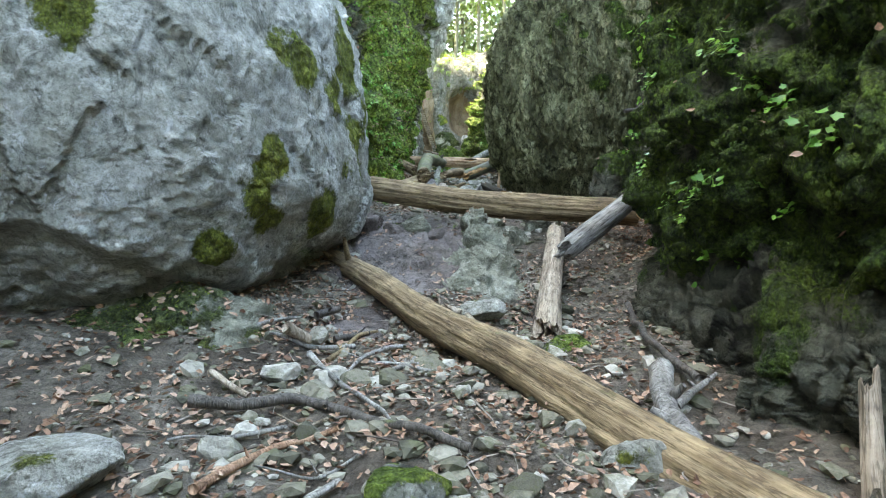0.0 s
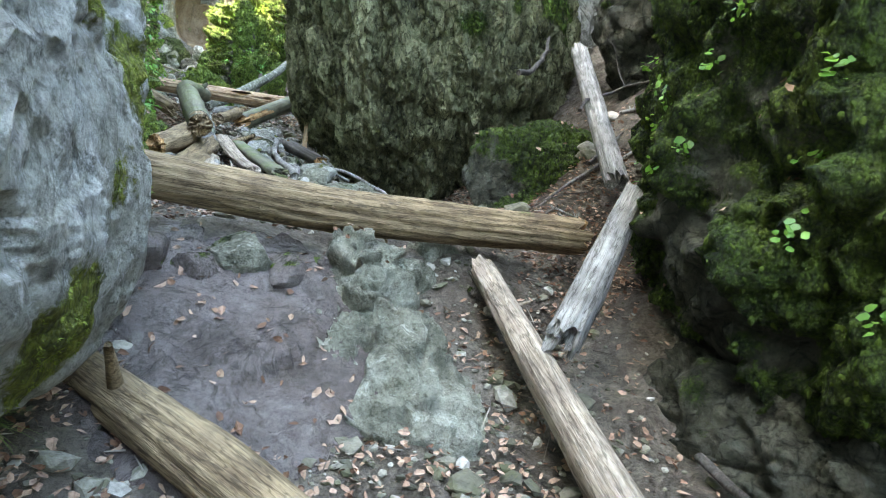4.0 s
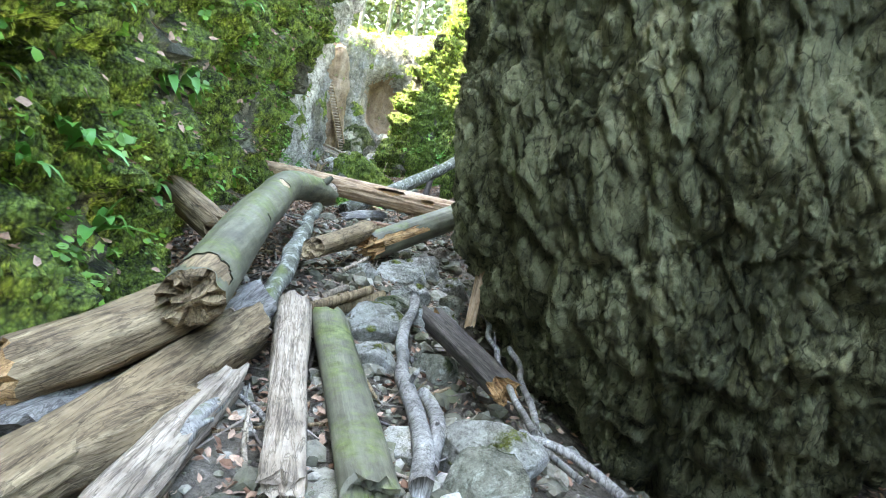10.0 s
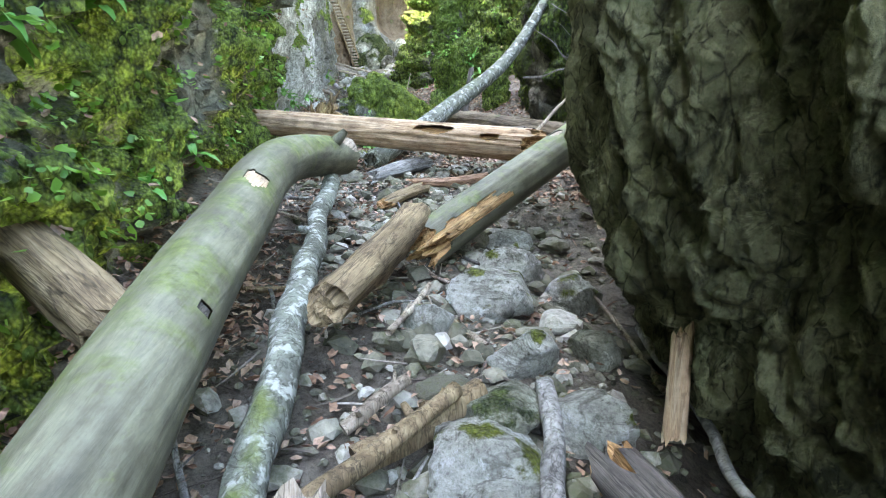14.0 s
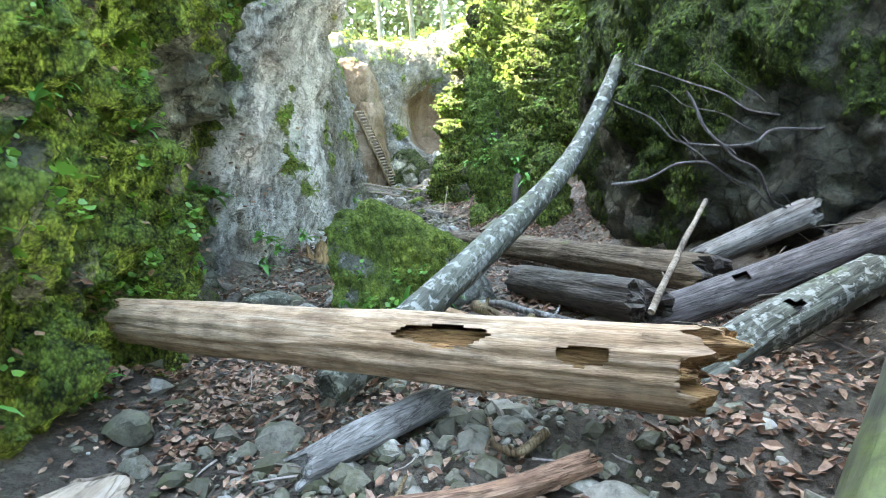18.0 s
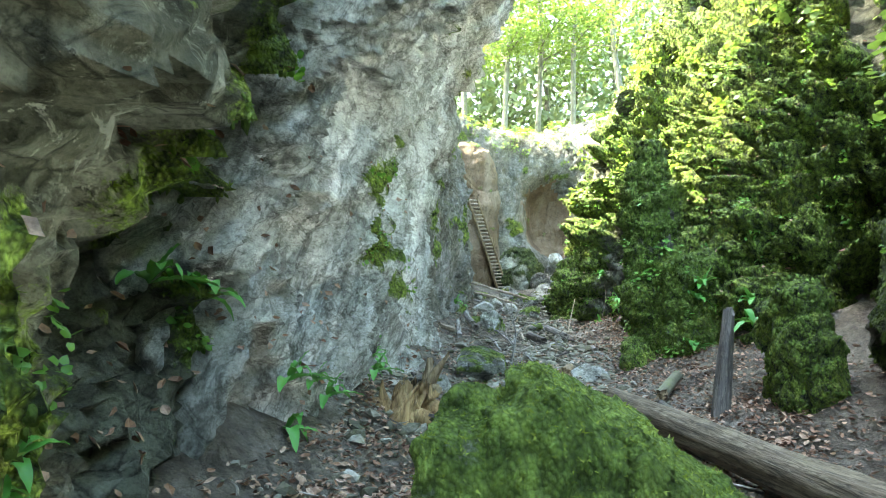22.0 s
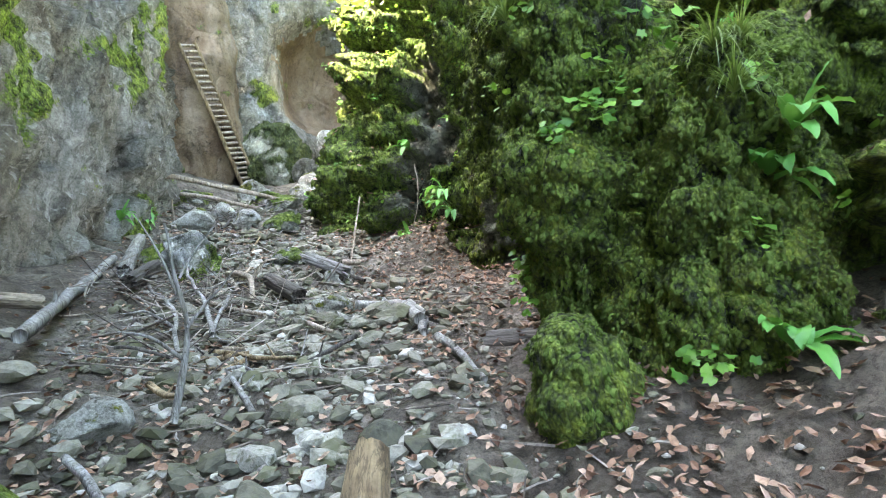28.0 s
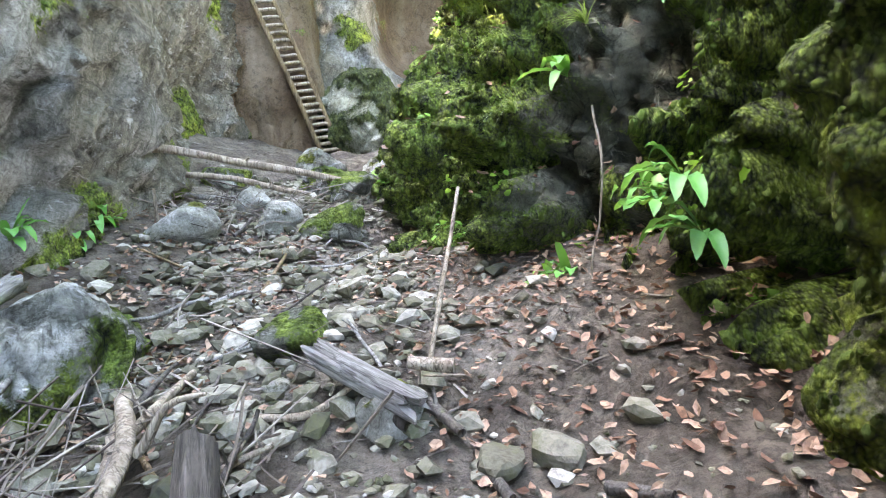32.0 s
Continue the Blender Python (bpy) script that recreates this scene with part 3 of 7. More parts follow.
def ground_z(x, y, rough=True):
    """Height of the gorge's floor."""
    x, y = np.asarray(x, float), np.asarray(y, float)
    x, y = np.broadcast_arrays(x, y)
    off = x - spline(y, MIDDLE)[..., 0]
    z = spline(y, BED)[..., 0]
    start = np.interp(y, [0, 6, 7.5, 10, 12, 17, 22, 25, 28], [1.0, 1.2, 2.7, 2.9, 2.6, 2.5, 2.3, 1.2, 0.9])
    rise = np.maximum(off - start, 0) * np.interp(y, [0, 6, 8, 12, 18, 25, 28, 34], [0.05, 0.1, 1.0, 0.7, 0.5, 0.5, 0.35, 0.3])
    rise = rise + np.where(off < -0.9, (-off - 0.9) * np.interp(y, [0, 6, 10, 18, 22, 28, 32], [0.1, 0.15, 0.35, 0.4, 0.35, 0.3, 0.3]), 0)
    z = z + np.minimum(rise, 3.0) - 0.75 * np.exp(-(((x - 3.3) / 1.3) ** 2) - ((y - 12.4) / 1.5) ** 2)
    if rough:
        p = np.stack([x.ravel(), y.ravel(), np.zeros(x.size)], 1)
        z = z + (0.09 * fbm(p * 0.9, 3, 5) + 0.05 * fbm(p * 3.1, 3, 6)).reshape(x.shape)
    return z


def make_ground():
    xs = np.concatenate([np.linspace(-60, -6, 14), np.arange(-5.9, 8.0, 0.1), np.linspace(8.2, 60, 14)])
    ys = np.concatenate([np.linspace(-60, -8, 14), np.arange(-7.9, 44.0, 0.1), np.linspace(44.5, 110, 14)])
    gx, gy = np.meshgrid(xs, ys, indexing="ij")
    gz = ground_z(gx, gy)
    me = raw_mesh("ground", np.stack([gx, gy, gz], -1).reshape(-1, 3), grid_faces(len(xs), len(ys)), SOIL)
    return tagged(new("ground", me), "brown gorge floor of soil, grit and leaf litter", "ground", kind="structure")


ground = make_ground()


# ---- rock ----
SURFACES = {}


def shaped(p, nrm, seed, big, chip, fine, scale, stretch=(1, 1, 1), moss=0.3, place=(0, 0, 0), dip=0.0, lap=0.0, lumps=0.0, flute=0.0, beds=0.0, scales=0.0):
    """Displaces points along their normals as broken limestone, and grows moss on a share of them."""
    w = p + np.array(place)
    if isinstance(moss, list):
        moss = np.interp(w[:, 1], *np.array(moss).T)
    if dip:
        c, s = math.cos(radians(dip)), math.sin(radians(dip))
        q = np.stack([p[:, 0] * 1.3, (p[:, 1] * c + p[:, 2] * s) * 0.6, (p[:, 2] * c - p[:, 1] * s) * 1.3], 1) + seed * 3.7
    else:
        q = p * stretch + seed * 3.7
    q = q + 0.22 * np.stack([vnoise(w * 1.3, seed + 31), vnoise(w * 1.3, seed + 32), vnoise(w * 1.3, seed + 33)], 1)
    d = big * fbm(q * 0.55 * scale, 3, seed) + chip * chips(q * 1.6 * scale, seed + 50, lap=lap) + 0.55 * chip * chips(q * 3.9 * scale, seed + 70, lap=lap) + 0.24 * chip * chips(q * 9.0 * scale, seed + 80) + fine * fbm(q * 7.0 * scale, 3, seed + 90)
    if flute:
        f = np.stack([w[:, 0] * 2.6, w[:, 1] * 2.6, w[:, 2] * 0.7 + 0.5 * w[:, 0]], 1) + 0.5 * np.stack([vnoise(w * 0.9, 1), vnoise(w * 0.9, 2), vnoise(w * 0.9, 3)], 1)
        d = d + flute * pillows(f, seed) + 0.25 * flute * pillows(f * 2.3, seed + 3)
    if beds:
        c, e = math.cos(radians(dip)), math.sin(radians(dip))
        across = w[:, 2] * c - w[:, 1] * e + 0.35 * w[:, 0] + 0.28 * fbm(w * np.array([0.9, 0.5, 0.5]), 3, seed + 20)
        for k, part_of in ((1.1, 0.5), (3.0, 0.36), (6.5, 0.13)):
            saw = -across * k + 0.3 * vnoise(w * np.array([1.7, 1.1, 1.1]), seed + 21) + 0.12 * vnoise(w * 5, seed + 23)
            cut = np.floor(saw)
            deep = 0.6 + 0.6 * _hash(cut.astype(np.int64), np.floor(w[:, 1] * 0.7 + cut * 0.37).astype(np.int64), (cut * 0).astype(np.int64), seed + 22)
            up = saw - cut
            d = d + beds * part_of * deep * (np.minimum(up / 0.9, (1 - up) / 0.1) - 0.75)
    if scales:
        f = np.stack([w[:, 0] * 7.5, w[:, 1] * 7.5, w[:, 2] * 4.2 + 2.2 * (w[:, 0] - w[:, 1])], 1) + 0.6 * np.stack([vnoise(w * 2.1, 11), vnoise(w * 2.1, 12), vnoise(w * 2.1, 13)], 1)
        d = d + scales * (chips(f, seed + 41, 0.7) + 0.9 * pillows(f, seed + 41)) + 0.4 * scales * chips(f * 2.2, seed + 43, 0.7)
    grown = 0.62 * fbm(w * 0.85, 4, seed + 5, 0.6) + 0.3 * nrm[:, 2] + 0.25 * vnoise(w * 7, seed + 6)
    grown = np.clip((grown - (0.75 - 1.5 * moss)) * 2.2 + 0.5, 0, 1)
    d = d * (1 - 0.35 * grown) + grown * (0.02 + 0.035 * np.abs(fbm(w * np.array([9, 9, 5]), 2, seed + 8)))
    if lumps:
        m = w + 0.25 * np.stack([vnoise(w * 1.7, 4), vnoise(w * 1.7, 5), vnoise(w * 1.7, 6)], 1)
        d = d + lumps * grown * (pillows(m * np.array([1.9, 1.9, 1.2]), seed + 9) - 0.4 + 0.45 * pillows(m * np.array([5.2, 5.2, 3.2]), seed + 10))
    return p + nrm * d[:, None], grown


def boulder(name, place, radii, mat, label, seed=1, level=6, low=None, turn=0.0, lean=(0, 0), big=0.12, chip=0.05, fine=0.02, scale=1.0, stretch=(1, 1, 1), power=2.4, moss=0.3, category="boulder", kind="", lumps=0.0, flute=0.0, cuts=(), planes=(), taper=0.0, smooth=True, face=None, undercut=(), patches=(), scales=0.0, tilt=0.0):
    """A rock; low is its reach below its middle, lean moves its top sideways."""
    v, f = ico(level)
    if face is not None:
        v = v + np.array(face)
        v = v / np.linalg.norm(v, axis=1)[:, None]
    n = v
    k = (np.abs(n) ** power).sum(1) ** (1 / power)
    p = n / k[:, None]
    if cuts:
        p = p * facets(v, *cuts)[:, None]
    rz = np.where(p[:, 2] > 0, radii[2], low or radii[2])
    p = np.stack([p[:, 0] * radii[0], p[:, 1] * radii[1], p[:, 2] * rz], 1)
    under = 1 - taper * (np.clip(-p[:, 2] / rz, 0, 1) ** 2)
    p[:, :2] *= under[:, None]
    p[:, 0] += lean[0] * p[:, 2]
    p[:, 1] += lean[1] * p[:, 2]
    p = turn_z(p, turn)
    for a, b, c, far in planes:
        p = p * np.minimum(1.0, far / np.maximum(p @ np.array([a, b, c]), 1e-3))[:, None]
    nn = turn_z(v / np.array(radii), turn)
    if tilt:
        c, e = math.cos(radians(tilt)), math.sin(radians(tilt))
        p, nn = (np.stack([q[:, 0], q[:, 1] * c - q[:, 2] * e, q[:, 1] * e + q[:, 2] * c], 1) for q in (p, nn))
    nn /= np.linalg.norm(nn, axis=1)[:, None]
    p, grown = shaped(p, nn, seed, big, chip, fine, scale, stretch, moss, place, lumps=lumps, flute=flute, scales=scales)
    if undercut:
        xs, zs, deep, wide = undercut
        w = p + np.array(place)
        e = np.interp(w[:, 0], xs, zs) + 0.16 * vnoise(w * 1.3, seed + 60) + 0.06 * vnoise(w * 5, seed + 61)
        k = np.clip((e - w[:, 2]) / wide, 0, 1)
        p[:, :2] *= (1 - deep * (1 - (1 - k) ** 2) - 0.3 * deep * np.clip((e - w[:, 2] - wide) / 0.8, 0, 1))[:, None]
    if patches:
        w = p + np.array(place)
        grown = np.zeros(len(p))
        for x, y, z, r in patches:
            far = np.linalg.norm((w - (x, y, z)) * (1, 1, 0.8), axis=1) / r
            grown = np.maximum(grown, np.clip(1.25 - far + 0.75 * fbm(w * 2.6, 3, seed + 62), 0, 1))
    ob = new(name, raw_mesh(name, p, f, mat, smooth, moss=grown))
    SURFACES[name] = (p + np.array(place), f, grown)
    ob.location = place
    return tagged(ob, label, category, kind=kind)


def cliff(name, plan, profile, mat, label, side, seed=1, step=0.09, big=0.25, chip=0.09, fine=0.03, scale=0.8, stretch=(1, 1, 0.5), carve=None, moss=0.3, dip=0.0, lap=0.0, lumps=0.0, smooth=True, beds=0.0, smooth_mat=None, sun_crest=None, lean=None):
    """A rock face along plan (rows of y or distance, x, y); profile: rows of height above the foot, set-back. side: +1 faces +x, -1 faces -x."""
    k = np.array(plan, float)
    dist = np.concatenate([[0], np.cumsum(np.linalg.norm(np.diff(k[:, :2], axis=0), axis=1))])
    nu = max(8, int(dist[-1] / step))
    s = np.linspace(0, dist[-1], nu)
    line = spline(s, np.column_stack([dist, k]))
    tang = np.gradient(line[:, :2], s, axis=0)
    tang /= np.linalg.norm(tang, axis=1)[:, None]
    out = np.stack([tang[:, 1], -tang[:, 0]], 1) * side
    pr = np.array(profile, float)
    ln = np.concatenate([[0], np.cumsum(np.linalg.norm(np.diff(pr, axis=0), axis=1))])
    w = np.concatenate([np.arange(0, 6, step), np.arange(6, 11, step * 2.5), np.arange(11, ln[-1], 0.5), [ln[-1]]])
    prof = spline(w, np.column_stack([ln, pr]))
    nv = len(w)
    base = line[:, 2] if line.shape[1] > 2 else ground_z(line[:, 0], line[:, 1], False)
    pos = np.empty((nu, nv, 3))
    pos[..., 0] = line[:, None, 0] - out[:, None, 0] * prof[None, :, 1]
    pos[..., 1] = line[:, None, 1] - out[:, None, 1] * prof[None, :, 1]
    # heights scaled along y to block the sun or let it in
    pos[..., 2] = base[:, None] + prof[None, :, 0] * (1 if sun_crest is None else np.interp(line[:, 1], *np.array(sun_crest).T)[:, None])
    if lean is not None:
        over = np.interp(line[:, 1], *np.array(lean).T)[:, None] * np.clip(prof[None, :, 0] - 1.0, 0, 5)
        pos[..., :2] += out[:, None, :] * over[..., None]
    du, dv = np.gradient(pos, axis=0), np.gradient(pos, axis=1)
    nn = np.cross(du, dv)
    nn /= np.linalg.norm(nn, axis=-1, keepdims=True) + 1e-9
    nn *= np.sign((nn[..., :2] * out[:, None, :]).sum(-1).mean())
    p, grown = shaped(pos.reshape(-1, 3), nn.reshape(-1, 3), seed, big, chip, fine, scale, stretch, moss, dip=dip, lap=lap, lumps=lumps, beds=beds)
    worn = np.zeros(len(p))
    if carve:
        for c, r, d in carve:
            q = p - np.array(c)
            k = np.exp(-((q / np.array(r)) ** 2).sum(1) ** 1.5)
            p = p - nn.reshape(-1, 3) * (d * k)[:, None]
            worn = np.maximum(worn, k * (d > 0.8))
    f = grid_faces(nu, nv)
    SURFACES[name] = (p, np.concatenate([f[:, :3], f[:, [0, 2, 3]]]), grown)
    ob = new(name, raw_mesh(name, p, f, mat, smooth, moss=grown))
    if smooth_mat:
        ob.data.materials.append(smooth_mat)
        ob.data.polygons.foreach_set("material_index", (worn[f].mean(1) + 0.3 * fbm(p[f[:, 0]] * 1.3, 4, seed) > 0.42).astype(np.int32))
    return tagged(ob, label, "rock face", kind="structure")


STEEP = [(-0.6, -0.1), (1.0, 0.0), (3.0, 0.1), (5.5, 0.5), (8.0, 1.2), (9.5, 2.6), (11, 6), (13, 14), (15, 26)]
rock_left = boulder("grey_boulder", (-3.75, 7.35, 2.0), (3.0, 3.5, 3.9), GREY, "huge pale grey limestone boulder with yellow-green moss patches", seed=3, level=7, low=1.95, big=0.16, chip=0.05, fine=0.024, smooth=False, power=2.6, cuts=(5, 16, 0.88, 1.0), taper=0.1, face=(0.4, -0.42, -0.1), undercut=((-3.2, -2.6, -1.6, -0.9), (1.5, 1.4, 0.95, 1.2), 0.05, 0.14), patches=((-1.11, 4.97, 1.95, 0.14), (-1.22, 4.83, 1.66, 0.17), (-1.54, 4.62, 1.29, 0.16), (-1.23, 5.12, 1.45, 0.16), (-0.91, 5.8, 1.44, 0.24), (-1.19, 5.13, 3.01, 0.2), (-0.96, 5.45, 2.9, 0.22), (-0.82, 6.17, 2.74, 0.3), (-0.66, 6.71, 2.4, 0.45), (-0.7, 6.9, 3.2, 0.5), (-2.3, 4.1, 2.9, 0.2)))
rock_right = boulder("mossy_boulder", (4.75, 4.4, 2.3), (2.35, 3.0, 5.0), MOSSHALF, "tall dark boulder overgrown with moss and small plants", seed=8, level=7, low=2.0, big=0.22, chip=0.11, fine=0.03, power=2.8, moss=0.72, lumps=0.3, face=(-0.45, -0.3, -0.15))
rock_mid = boulder("round_boulder", (3.7, 12.7, 3.9), (2.15, 2.15, 2.75), DARK, "huge rounded dark green boulder with fluted sides", seed=12, level=8, low=3.15, big=0.09, chip=0.05, fine=0.02, scale=1.9, stretch=(1, 1, 0.38), power=2.3, moss=0.2, flute=0.12, taper=0.42, face=(-0.4, -0.35, -0.05), scales=0.034, smooth=False)
rock_low = boulder("low_mossy_boulder", (4.05, 9.65, 1.75), (1.2, 0.75, 0.9), MOSSHALF, "low boulder with a moss cap beside the logs", seed=15, level=7, moss=0.5, big=0.14, chip=0.1, fine=0.03, cuts=(6, 12, 0.66, 1.0), lumps=0.06, face=(-0.3, -0.4, 0.1), smooth=False)
rock_moss = boulder("moss_boulder", (1.14, 20.0, 3.1), (0.85, 0.6, 0.95), MOSSFULL, "angular boulder covered in bright green moss", seed=19, level=6, big=0.04, chip=0.06, fine=0.015, moss=0.5, scale=1.6, power=3.6, lumps=0.05, planes=((-0.86, 0.5, -0.12, 0.26), (0.1, -0.95, 0.3, 0.42), (0.5, -0.05, 0.86, 0.47), (0.9, 0, 0.43, 0.62), (-0.2, -0.3, 0.93, 0.66), (-0.45, 0.7, 0.55, 0.42)))
pillar = boulder("mossy_pillar", (3.08, 27.04, 4.75), (0.28, 0.34, 2.3), MOSSY, "pillar of rock thickly hung with moss", seed=23, level=7, low=1.5, big=0.06, chip=0.07, fine=0.03, scale=1.5, moss=0.8, lumps=0.15, power=3.0, face=(-0.3, -0.4, -0.3), undercut=((2.0, 4.0), (4.32, 4.32), 0.3, 0.25))
boulder("mossy_column", (3.48, 26.5, 4.15), (0.31, 0.27, 1.0), MOSSY, "short rock column covered with hanging moss cushions", seed=24, level=7, low=1.0, big=0.06, chip=0.07, fine=0.03, scale=1.6, moss=0.9, lumps=0.15, power=3.0, face=(-0.3, -0.45, 0))
boulder("mossy_stone", (2.72, 26.45, 3.62), (0.15, 0.15, 0.3), MOSSY, "small upright stone wrapped in moss", seed=25, level=5, big=0.04, chip=0.04, moss=0.9, lumps=0.08)
boulder("mossy_buttress", (3.86, 29.45, 4.8), (0.4, 0.42, 2.2), MOSSY, "buttress of rock under thick dark moss", seed=28, level=7, low=1.6, big=0.08, chip=0.1, fine=0.04, scale=1.5, moss=0.74, lumps=0.18, power=3.0, face=(-0.3, -0.4, 0))
boulder("wet_pale_rock", (4.2, 26.4, 3.8), (0.22, 0.3, 0.35), SLAB, "wet pale rock in the dark slot behind the moss", seed=26, level=5, chip=0.06, moss=-0.5)
boulder("damp_boulder", (3.7, 4.6, 0.3), (1.6, 2.5, 1.05), MOSSHALF, "dark damp rock at the foot of the mossy boulder", seed=78, level=7, big=0.16, chip=0.14, moss=0.02, flute=0.12, face=(-0.4, -0.4, 0.1))
shelf_left = boulder("low_ledge", (-1.9, 4.65, 0.38), (0.92, 0.46, 0.46), GREENISH, "low pale rock with moss and grass below the boulder", seed=27, level=6, turn=-10, chip=0.1, moss=0.36, cuts=(9, 10, 0.75, 1.0))
outcrop = boulder("bedrock_outcrop", (0.85, 7.75, 0.95), (0.42, 0.5, 0.5), GREENISH, "broken grey bedrock hump in the stream bed", seed=31, level=6, chip=0.14, turn=20, moss=-0.3, cuts=(7, 12, 0.65, 1.0))
boulder("bedrock_step", (0.72, 6.85, 0.62), (0.5, 1.1, 0.32), GREENISH, "broken pale bedrock sloping down the stream bed", seed=34, level=6, chip=0.12, big=0.08, tilt=24, moss=-0.3, cuts=(17, 14, 0.7, 1.0))
block = boulder("square_block", (1.7, 8.1, 1.25), (0.22, 0.2, 0.2), GREENISH, "square grey stone wedged under the log", seed=32, level=5, power=5, big=0.03, chip=0.03, moss=0.1, cuts=(8, 9, 0.8, 1.0))
slab = boulder("wet_slab", (-0.2, 6.85, 0.72), (1.05, 1.75, 0.22), SLAB, "smooth wet purple-brown bedrock slab", seed=33, level=6, big=0.05, chip=0.05, fine=0.008, tilt=23, power=3, moss=-0.6)
boulder("wet_ledge", (-0.75, 5.45, 0.42), (0.6, 0.5, 0.14), SLAB, "low wet brown ledge with a skin of water", seed=35, level=6, big=0.03, chip=0.03, fine=0.006, tilt=8, power=3, moss=-0.6)

MOSS_LEFT = [(9, 0.66), (17.0, 0.66), (18.8, 0.5), (20.0, 0.4), (21.0, 0.3)]
# the upper half is unseen, raised only to block the sun
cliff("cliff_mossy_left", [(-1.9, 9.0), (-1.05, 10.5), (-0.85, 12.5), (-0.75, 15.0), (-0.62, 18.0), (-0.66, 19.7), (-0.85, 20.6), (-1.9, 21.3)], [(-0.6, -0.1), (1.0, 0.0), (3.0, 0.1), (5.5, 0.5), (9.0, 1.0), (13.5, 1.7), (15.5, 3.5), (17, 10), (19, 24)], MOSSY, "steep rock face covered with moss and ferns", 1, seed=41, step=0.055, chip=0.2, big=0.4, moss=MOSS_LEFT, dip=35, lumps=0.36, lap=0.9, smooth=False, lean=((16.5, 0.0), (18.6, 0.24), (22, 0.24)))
# unseen tops of the next two faces are scaled to steer the sun
cliff("cliff_white_left", [(-1.7, 19.9), (-0.85, 20.5), (-0.52, 21.3), (-0.4, 22.2), (-0.3, 23.5), (-0.35, 25.5), (-0.5, 27.5), (-1.2, 28.5)], [(-0.6, 0.1), (0.6, 0.05), (1.5, 0.15), (2.6, 0.02), (4.0, -0.38), (6.2, -1.1), (8.0, -1.35), (8.9, -0.6), (9.8, 4), (12, 16)], WHITE, "pale overhanging limestone face with cracks", 1, seed=44, step=0.04, big=0.3, chip=0.12, moss=0.17, dip=52, lap=1.2, fine=0.01, smooth=False, beds=0.46, sun_crest=((20, 0.72), (22.5, 0.82), (24.5, 1.0), (29, 1.0)))
cliff("cliff_grey_left", [(-1.4, 27.5), (-0.9, 29.5), (-0.75, 31.5), (-0.35, 33.0), (-0.5, 34.5), (-1.2, 36.0), (-1.2, 38.0), (-0.8, 40.2)], [(-0.6, -0.1), (1.0, 0.0), (3.0, 0.1), (5.0, 0.4), (6.3, 1.0), (7.2, 2.6), (8.5, 8), (10, 20)], FALLS, "tall grey and ochre limestone face", 1, seed=47, step=0.07, chip=0.16, moss=0.36, lap=0.8, smooth=False, dip=60, beds=0.16, sun_crest=((27, 1.5), (31.9, 1.5), (32.8, 1.0), (41, 1.0)))
cliff("cliff_end", [(-1.6, 39.3), (0.3, 40.2), (2.0, 40.9), (3.3, 41.2), (5.2, 40.6)], [(-0.8, -0.2), (1.5, 0.3), (3.0, 0.8), (5.0, 0.9), (6.2, 1.2), (7.0, 2.0), (8.0, 6.0), (11, 20)], FALLS, "waterworn end wall of the gorge with a smooth hollow", 1, seed=50, chip=0.1, carve=[((2.75, 41.5, 8.9), (1.0, 4.0, 1.7), 1.5), ((3.25, 41.3, 8.0), (0.5, 3.0, 0.55), 0.7), ((2.95, 41.2, 7.0), (0.35, 3.0, 0.5), 0.6), ((-0.9, 40.2, 7.2), (0.5, 3.0, 2.0), 0.6)], moss=0.18, lap=0.6, smooth_mat=OCHRE)
boulder("dark_shoulder", (6.3, 9.2, 5.0), (1.45, 1.3, 3.2), MOSSHALF, "dark mossy rock leaning over the gap", seed=76, level=6, low=2.2, big=0.2, chip=0.12, lumps=0.1, moss=0.5)
boulder("pale_scalloped_rock", (6.6, 12.9, 5.7), (1.1, 0.8, 1.6), WHITE, "pale scalloped rock seen through the gap", seed=77, level=6, low=2.5, big=0.1, chip=0.02, flute=0.12, moss=-0.4)
boulder("ochre_buttress", (-0.7, 40.15, 7.2), (1.2, 0.6, 4.2), OCHRE, "smooth ochre buttress beside the ladder", seed=74, level=6, low=2.2, big=0.22, chip=0.05, fine=0.006, moss=0.0, category="rock face", power=3.0)
# no sun gets here: the chute's sunlight is put into its white rock
boulder("sun_pale_chute", (2.72, 40.55, 6.55), (0.34, 0.6, 0.42), WHITE, "waterworn chute below the hollow, pale for the sun on it", seed=75, level=5, big=0.05, chip=0.04, fine=0.006, tilt=-35, moss=-0.6, category="rock face")
boulder("rounded_stone", (3.65, 40.6, 7.45), (0.36, 0.4, 0.34), OCHRE, "rounded brown stone jammed below the hollow", seed=82, level=5, big=0.03, chip=0.03, moss=-0.4)
boulder("worn_column", (3.42, 40.2, 6.3), (0.24, 0.3, 0.85), OCHRE, "waterworn brown column beside the chute", seed=83, level=5, big=0.06, chip=0.05, moss=-0.2, category="rock face")
boulder("mossy_hummock", (1.35, 40.1, 5.9), (0.85, 0.6, 1.35), GREENISH, "greenish hummock of rock with moss below the wall", seed=84, level=6, low=0.9, big=0.2, chip=0.12, moss=0.42, category="rock face")
boulder("foot_boulder", (2.35, 39.5, 5.65), (0.6, 0.5, 0.62), FALLS, "smooth brown boulder at the foot of the end wall", seed=85, level=6, big=0.08, chip=0.06, moss=-0.1, cuts=(29, 12, 0.75, 1.0))
boulder("sunlit_stone", (2.75, 37.2, 5.2), (0.42, 0.4, 0.45), MOSSFULL, "yellow-green mossy stone at the foot of the face", seed=86, level=5, chip=0.06, moss=0.6, cuts=(31, 12, 0.75, 1.0))
